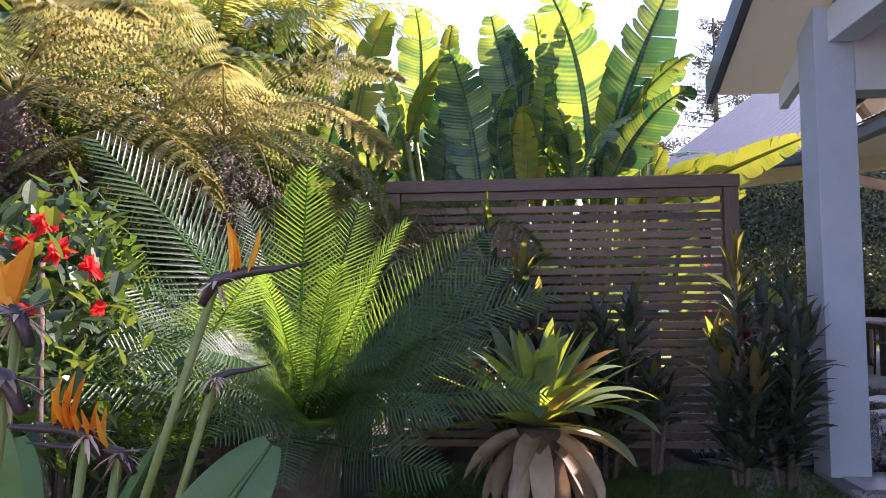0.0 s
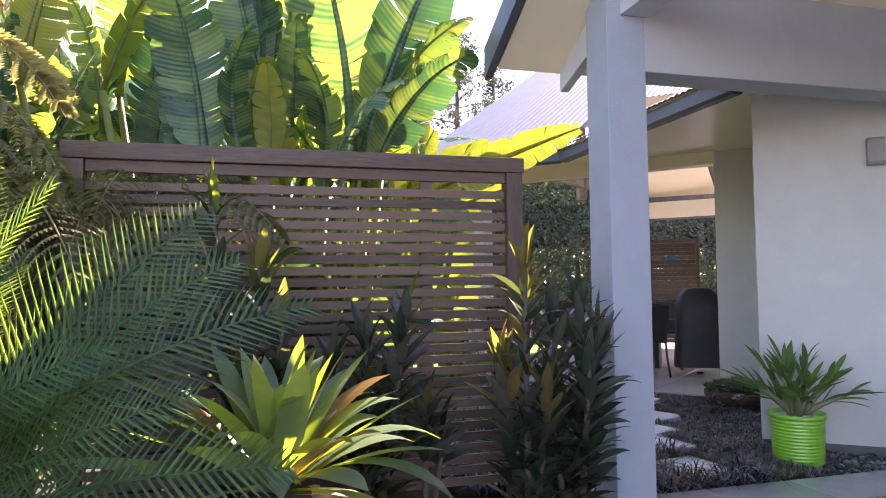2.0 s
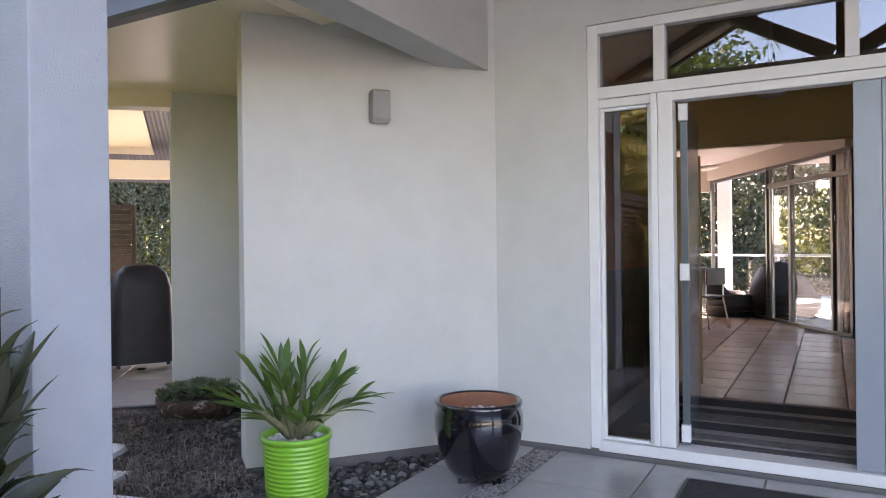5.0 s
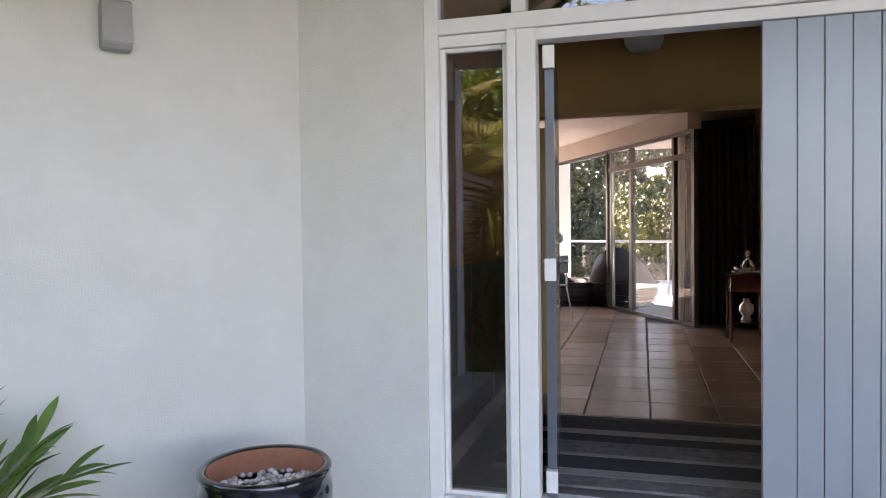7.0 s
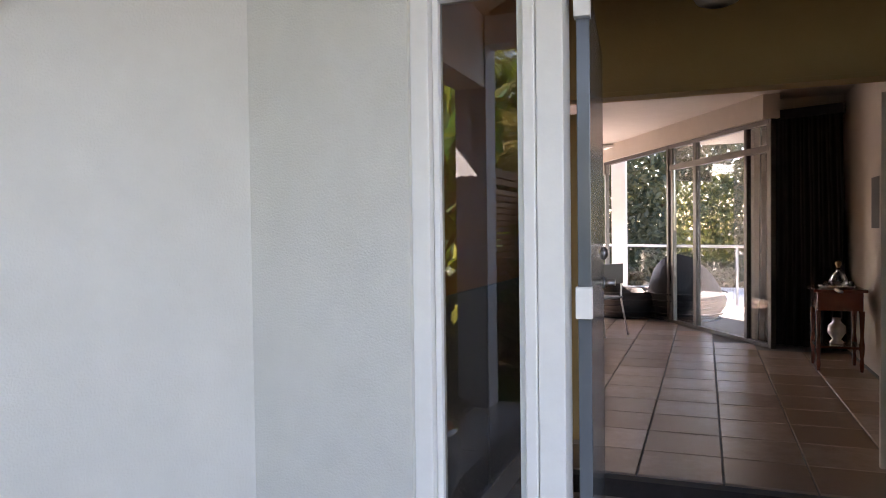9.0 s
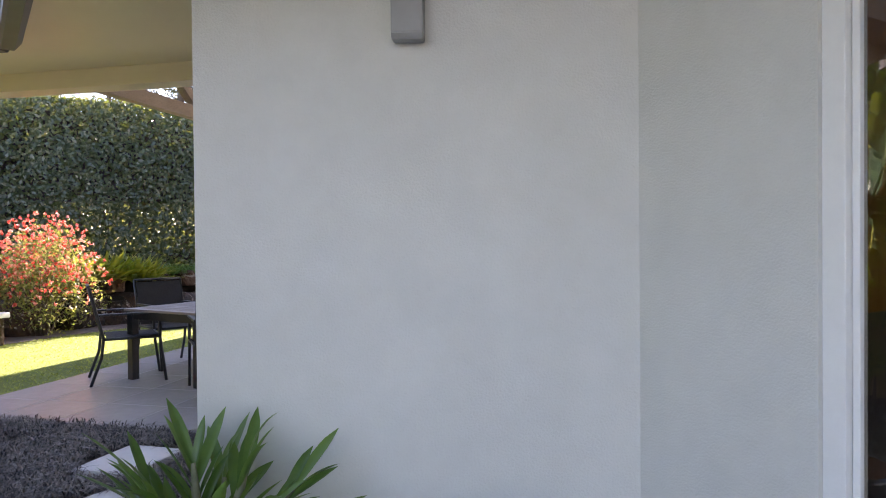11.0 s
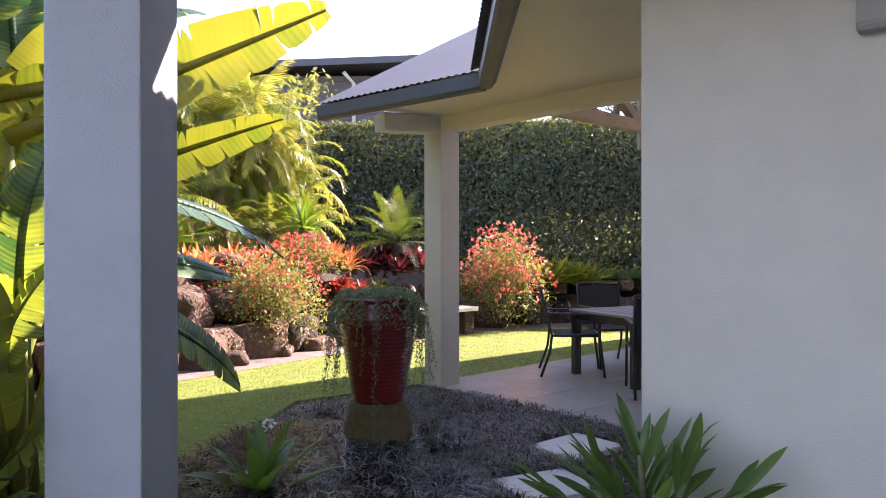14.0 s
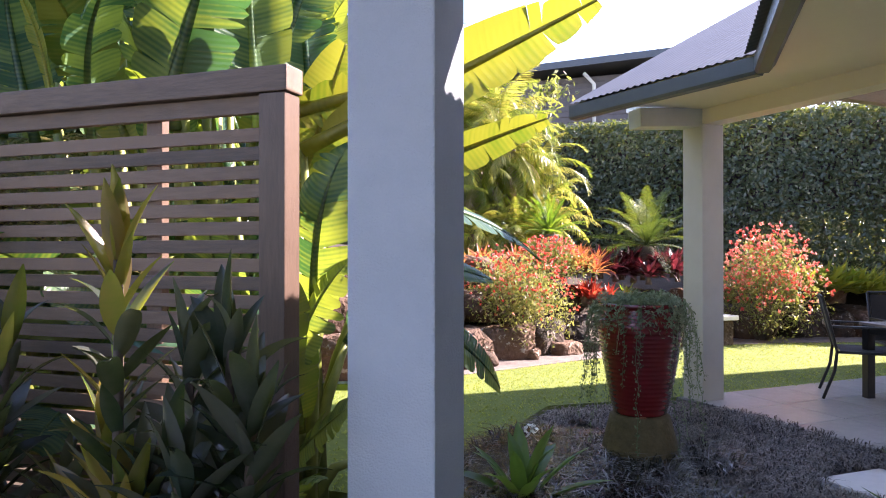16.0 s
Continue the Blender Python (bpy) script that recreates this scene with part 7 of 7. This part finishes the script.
def leaf_wall(name, a, b, thick, z0, z1, count, size, material, label, category, core=True, wob=0.12):
    """A clipped hedge between two points: a plain dark beam as the shade inside, and a coat of leaves."""
    a, b = Vector((*a, 0)), Vector((*b, 0))
    way = (b - a).normalized()
    out = Vector((way.y, -way.x, 0))
    ob = thing(name, label, category)
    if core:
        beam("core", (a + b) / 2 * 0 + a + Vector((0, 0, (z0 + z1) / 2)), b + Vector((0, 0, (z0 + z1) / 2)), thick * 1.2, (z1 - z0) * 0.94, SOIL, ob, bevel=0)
    h = Heap()
    L_ = (b - a).length
    for k in range(count):
        u, w = rnd(0, L_), rnd(0, 1)
        top_ = random.random() < 0.16
        z = z1 + rnd(-0.06, 0.08) if top_ else z0 + (z1 - z0) * w
        d = rnd(-1, 1) * thick if top_ or not core and random.random() < 0.5 else thick
        bulge = wob * noise.noise(Vector((u * 0.9, z * 0.9, 1.7)))
        p = a + way * u + out * (d + bulge + rnd(-0.10, 0.05)) + Vector((0, 0, z))
        nrm = (Vector((0, 0, 1)) if top_ else out) + any_way() * 0.8
        x = nrm.cross(any_way()).normalized() * size * rnd(0.6, 1.3)
        h.flat(p, x, nrm.cross(x).normalized() * size * 0.55)
    put("leaves", h.mesh("leaves", material), ob)
    return ob


leaf_wall("hedge", (-6.0, 19.4), (16.0, 17.6), 0.7, 0.6, 4.1, 125000, 0.055, HEDGE, "tall clipped dark green hedge", "hedge", False)
# Solid dark beams stand in for the shade deep inside the hedge.
beam("shade_core", (-6.0, 19.5, 3.05), (16.0, 17.7, 3.05), 0.5, 1.75, SOIL, bpy.data.objects["hedge"], bevel=0)
beam("shade_core", (-6.0, 19.45, 1.35), (4.2, 18.65, 1.35), 0.5, 1.6, SOIL, bpy.data.objects["hedge"], bevel=0)
beam("shade_core", (4.25, 18.65, 0.9), (16.0, 17.7, 0.9), 0.4, 0.6, SOIL, bpy.data.objects["hedge"], bevel=0)
for k in range(44):
    x = -6.0 + k * 0.5 + rnd(-0.1, 0.1)
    y = 19.4 - (x + 6) * 1.8 / 22
    tube("hedge_stem", [(x, y, 0.3), (x + rnd(-0.2, 0.2), y, 1.6), (x + rnd(-0.4, 0.4), y, 3.4)], [0.06, 0.045, 0.015], BARK, bpy.data.objects["hedge"], 6)

leaf_wall("far_shrubbery", (2.5, 25.5), (26.0, 23.5), 1.0, -0.05, 3.6, 16000, 0.15, SHRUB, "sunlit yellow-green shrubs glimpsed behind the hedge", "shrubs", False, 0.5)

# ---- beyond ----
def far_tree(name, x, y, h_, r, count, leaf_size, material, label, trunk=0.25, z=0.0, low=0.25):
    ob = thing(name, label, "tree", pose(x, y, z))
    stump("trunk", ob, trunk, trunk * 0.35, h_ * 0.8)
    h, b = Heap(), Heap()
    for k in range(22):
        s = low + (0.97 - low) * k / 21
        c = rnd(0, 6.283)
        reach = r * (math.sin(math.pi * (0.15 + 0.8 * s)) ** 0.7) * rnd(0.5, 1.0)
        p = Vector((reach * math.cos(c), reach * math.sin(c), h_ * s + rnd(-0.3, 0.3)))
        b.add(*tube_data([(0, 0, h_ * s * 0.75), (p.x * 0.5, p.y * 0.5, (h_ * s * 0.75 + p.z) / 2 + 0.1), p], [trunk * 0.3, trunk * 0.2, 0.02], 5))
        for j in range(count // 22):
            d = any_way() * rnd(0.2, 1.0)
            q = p + Vector((d.x * r * 0.42, d.y * r * 0.42, d.z * r * 0.26))
            h.flat(q, any_way() * leaf_size * rnd(0.6, 1.3), any_way() * leaf_size * 0.5)
    put("branching", b.mesh("branching", BARK, True), ob)
    put("crown", h.mesh("crown", material), ob)
    return ob


# trees beyond the deck
for x, y, h_, r in ((20.8, 2.6, 5.2, 2.0), (22.2, 5.2, 6.5, 2.2), (22.8, 8.4, 6.8, 2.4), (20.3, -0.4, 5.0, 1.8), (25.5, 3.8, 8.0, 2.6), (26.5, 8.0, 7.5, 2.6), (21.2, 4.0, 3.2, 1.4), (21.6, 6.8, 3.4, 1.5), (20.5, 1.2, 3.0, 1.4)):
    far_tree("garden_tree", x, y, h_, r, 2600, 0.10, FAR_LEAF, "leafy garden tree beyond the deck", 0.12, -0.5, 0.05)
leaf_wall("deck_shrubbery", (21.5, 11.0), (19.9, -3.0), 0.9, -0.3, 3.9, 36000, 0.09, FAR_LEAF, "dense golden green shrubs beyond the deck railing", "shrubs", False, 0.7)
for x, y, h_, r in ((-1.3, 22.5, 5.8, 2.0), (-3.8, 22.0, 6.6, 2.3), (-6.5, 21.5, 6.0, 2.3)):
    far_tree("background_tree", x, y, h_, r, 3600, 0.12, SHRUB, "golden green leafy tree before the neighbour house", 0.12, 0, 0.15)
# tall conifers and trees over the roofs
for x, y, h_, r in ((14.2, 47.0, 19.0, 4.6), (18.0, 50.0, 17.5, 4.8), (11.0, 52.0, 15.0, 4.0), (16.2, 46.0, 13.0, 3.4)):
    ob = thing("conifer", "tall sparse conifer on the skyline", "tree", pose(x, y, 0), "skyline conifers")
    stump("trunk", ob, 0.35, 0.08, h_)
    h, b = Heap(), Heap()
    for k in range(70):
        s = 0.2 + 0.78 * k / 69
        c = rnd(0, 6.283)
        reach = r * (1.15 - s) * rnd(0.6, 1.2) + 0.25
        z0_ = h_ * s
        p = Vector((reach * math.cos(c), reach * math.sin(c), z0_ + reach * 0.25))
        b.add(*tube_data([(0, 0, z0_), p], [0.06, 0.015], 4))
        for j in range(85):
            q = Vector((0, 0, z0_)).lerp(p, rnd(0.35, 1.05)) + any_way() * 0.34
            h.flat(q, any_way() * 0.17, any_way() * 0.06)
    put("branching", b.mesh("branching", BARK, True), ob)
    put("crown", h.mesh("crown", FAR_LEAF), ob)
for x, y, h_, r in ((-9, 14, 8, 3.2), (-7.5, 10, 6.5, 2.6), (-9.5, 6, 7.5, 3.0), (-12, 18, 9, 3.5), (-6.2, 13, 5.5, 2.2), (-4.6, 11.5, 4.2, 1.9), (-5.0, 3.2, 3.6, 1.7), (-3.4, 8.8, 4.6, 2.0), (-5.4, 5.2, 5.0, 2.2), (-4.2, 6.4, 4.2, 1.8)):
    far_tree("background_tree", x, y, h_, r, 2600, 0.14, DEEP, "leafy dark green tree behind the garden", 0.16, 0, 0.08)
for x, y, rx, ry, h_ in ((-3.4, 3.0, 0.8, 0.8, 1.5), (-2.6, 4.0, 0.8, 0.6, 1.3), (-4.2, 5.6, 1.2, 0.9, 1.6), (-2.0, 6.6, 0.9, 0.6, 1.4), (-2.9, 1.6, 0.9, 0.8, 1.3), (-0.7, 7.6, 0.8, 0.6, 1.2)):
    shrub("background_shrub", x, y, 0, rx, ry, h_, 1500, 0.07, DEEP, "dark green filler shrub under the tree ferns")

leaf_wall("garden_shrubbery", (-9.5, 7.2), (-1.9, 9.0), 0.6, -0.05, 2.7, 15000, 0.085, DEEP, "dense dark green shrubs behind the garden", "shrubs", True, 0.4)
house = thing("neighbour_house", "dark weatherboard house beyond the hedge", "house", pose(0, 0, -1.0))
house_wall = block("wall", -9.0, 28.0, 0, 5.5, 34.0, 8.55, SIDING, house, 0)
for k in range(14):
    block("weatherboard", -9.02, 27.97, 5.8 + k * 0.2, 5.52, 28.0, 5.98 + k * 0.2, SIDING, house_wall, 0)
beam("roof", (-10.0, 30.9, 8.55), (6.6, 30.9, 9.15), 7.6, 0.24, DARKTRIM, house)
win = thing("window_2", "aluminium window of the neighbour house", "window", pose(0, 0, -1.0), kind="structure")
block("window_frame", 1.0, 27.9, 7.2, 3.2, 27.965, 8.2, WHITE, win, 0)
block("pane", 1.1, 27.88, 7.3, 3.1, 27.898, 8.1, GLASS, win, 0)
tube("downpipe", [(-0.4, 27.5, 8.6), (-0.1, 27.9, 8.3), (-0.1, 27.9, 5.0)], 0.07, WHITE, house)

dryleaf = thing("fallen_leaf", "curled orange dry leaf on the dark bed", "leaf", pose(2.96, 7.68, 0.02, 0, 20, 40))
put("blade", lance_mesh("fallen_blade", 0.20, 0.045, 50, mat("orange dry leaf", (0.45, 0.16, 0.04), (0.65, 0.28, 0.08), 0.6)), dryleaf)

# ---- paving, laid last ----
def tiles(holder, x0, x1, y0, y1, step, z0, z1, material, keep, turn=0.0, origin=(0, 0), gap=0.004, stepy=None):
    """Square tiles as pieces of a floor, those whose middle keep() accepts."""
    stepy = stepy or step
    bm = bmesh.new()
    box(bm, -step / 2 + gap, -stepy / 2 + gap, z0, step / 2 - gap, stepy / 2 - gap, z1, 0.0)
    me = bpy.data.meshes.new("tile")
    bmesh.ops.bevel(bm, geom=[e for e in bm.edges if all(v.co.z > (z0 + z1) / 2 for v in e.verts)], offset=0.003, segments=1, affect="EDGES")
    bm.to_mesh(me)
    bm.free()
    me.materials.append(material)
    spin = Matrix.Rotation(radians(turn), 4, "Z")
    count = 0
    for i in range(int((x1 - x0) / step)):
        for j in range(int((y1 - y0) / stepy)):
            p = spin @ Vector((x0 + (i + 0.5) * step, y0 + (j + 0.5) * stepy, 0)) + Vector((*origin, 0))
            if keep(p.x, p.y) and count < 300:
                put("tile", me, holder, Matrix.Translation(p) @ spin)
                count += 1


tiles(bpy.data.objects["porch_floor"], 1.48, 5.1, -1.2, 4.14, 0.60, -0.02, 0.0, PAVER, lambda x, y: x < 5.1 and (x > 2.2 or y < 3.5), stepy=0.5933)
heap = Heap()
for k in range(1500):
    heap.add(*stone_data((rnd(2.0, 5.05), 4.145 + rnd(0.0, 0.155), -0.006 + rnd(0, 0.004)), rnd(0.008, 0.016), 0.8, 0.2))
tagged(new("pebble_band", heap.mesh("pebble_band", DARK_PEBBLE, True)), "band of dark pebbles set in the porch floor", "pebbles", kind="stuff")
tiles(bpy.data.objects["porch_floor"], 1.48, 5.1, 4.305, 4.72, 0.60, -0.02, 0.0, PAVER, lambda x, y: 2.2 < x < 4.9, stepy=0.41)
tiles(bpy.data.objects["patio_floor"], 0.0, 9.0, -5.4, 0.0, 0.60, -0.02, 0.0, PATIO_TILE, lambda x, y: True, math.degrees(math.atan2(VERGE.y, VERGE.x)), (2.86, 9.86))
tile_in = bpy.data.objects["floor_inside"]
tiles(tile_in, 6.66, 14.4, 0.85, 7.15, 0.42, IZ - 0.014, IZ, FLOOR_TILE, lambda x, y: y > 1.70 and (x - 11.0) * 0.559 - (y - 2.38) < -0.12 if x > 10.9 else y > 1.70, gap=0.0045)
tiles(tile_in, 5.40, 6.66, 1.06, 3.95, 0.42, IZ - 0.022, IZ - 0.008, FLOOR_TILE, lambda x, y: True, gap=0.0045)
stones = thing("stepping_stones", "pale square stepping stones through the mondo grass", "stepping stone", kind="structure")
for x, y, r, w, d in ((2.88, 5.20, 8, 0.50, 0.44), (3.06, 5.86, 14, 0.46, 0.42), (3.30, 6.35, 20, 0.44, 0.36), (3.64, 6.86, 24, 0.50, 0.42), (3.97, 7.66, 40, 0.52, 0.42), (2.55, 6.1, 8, 0.30, 0.3)):
    s = block("stone", -w / 2, -d / 2, -0.06, w / 2, d / 2, -0.004, STONE_PALE, stones, 0.008)
    s.matrix_local = pose(x, y, 0, 0, 0, r)
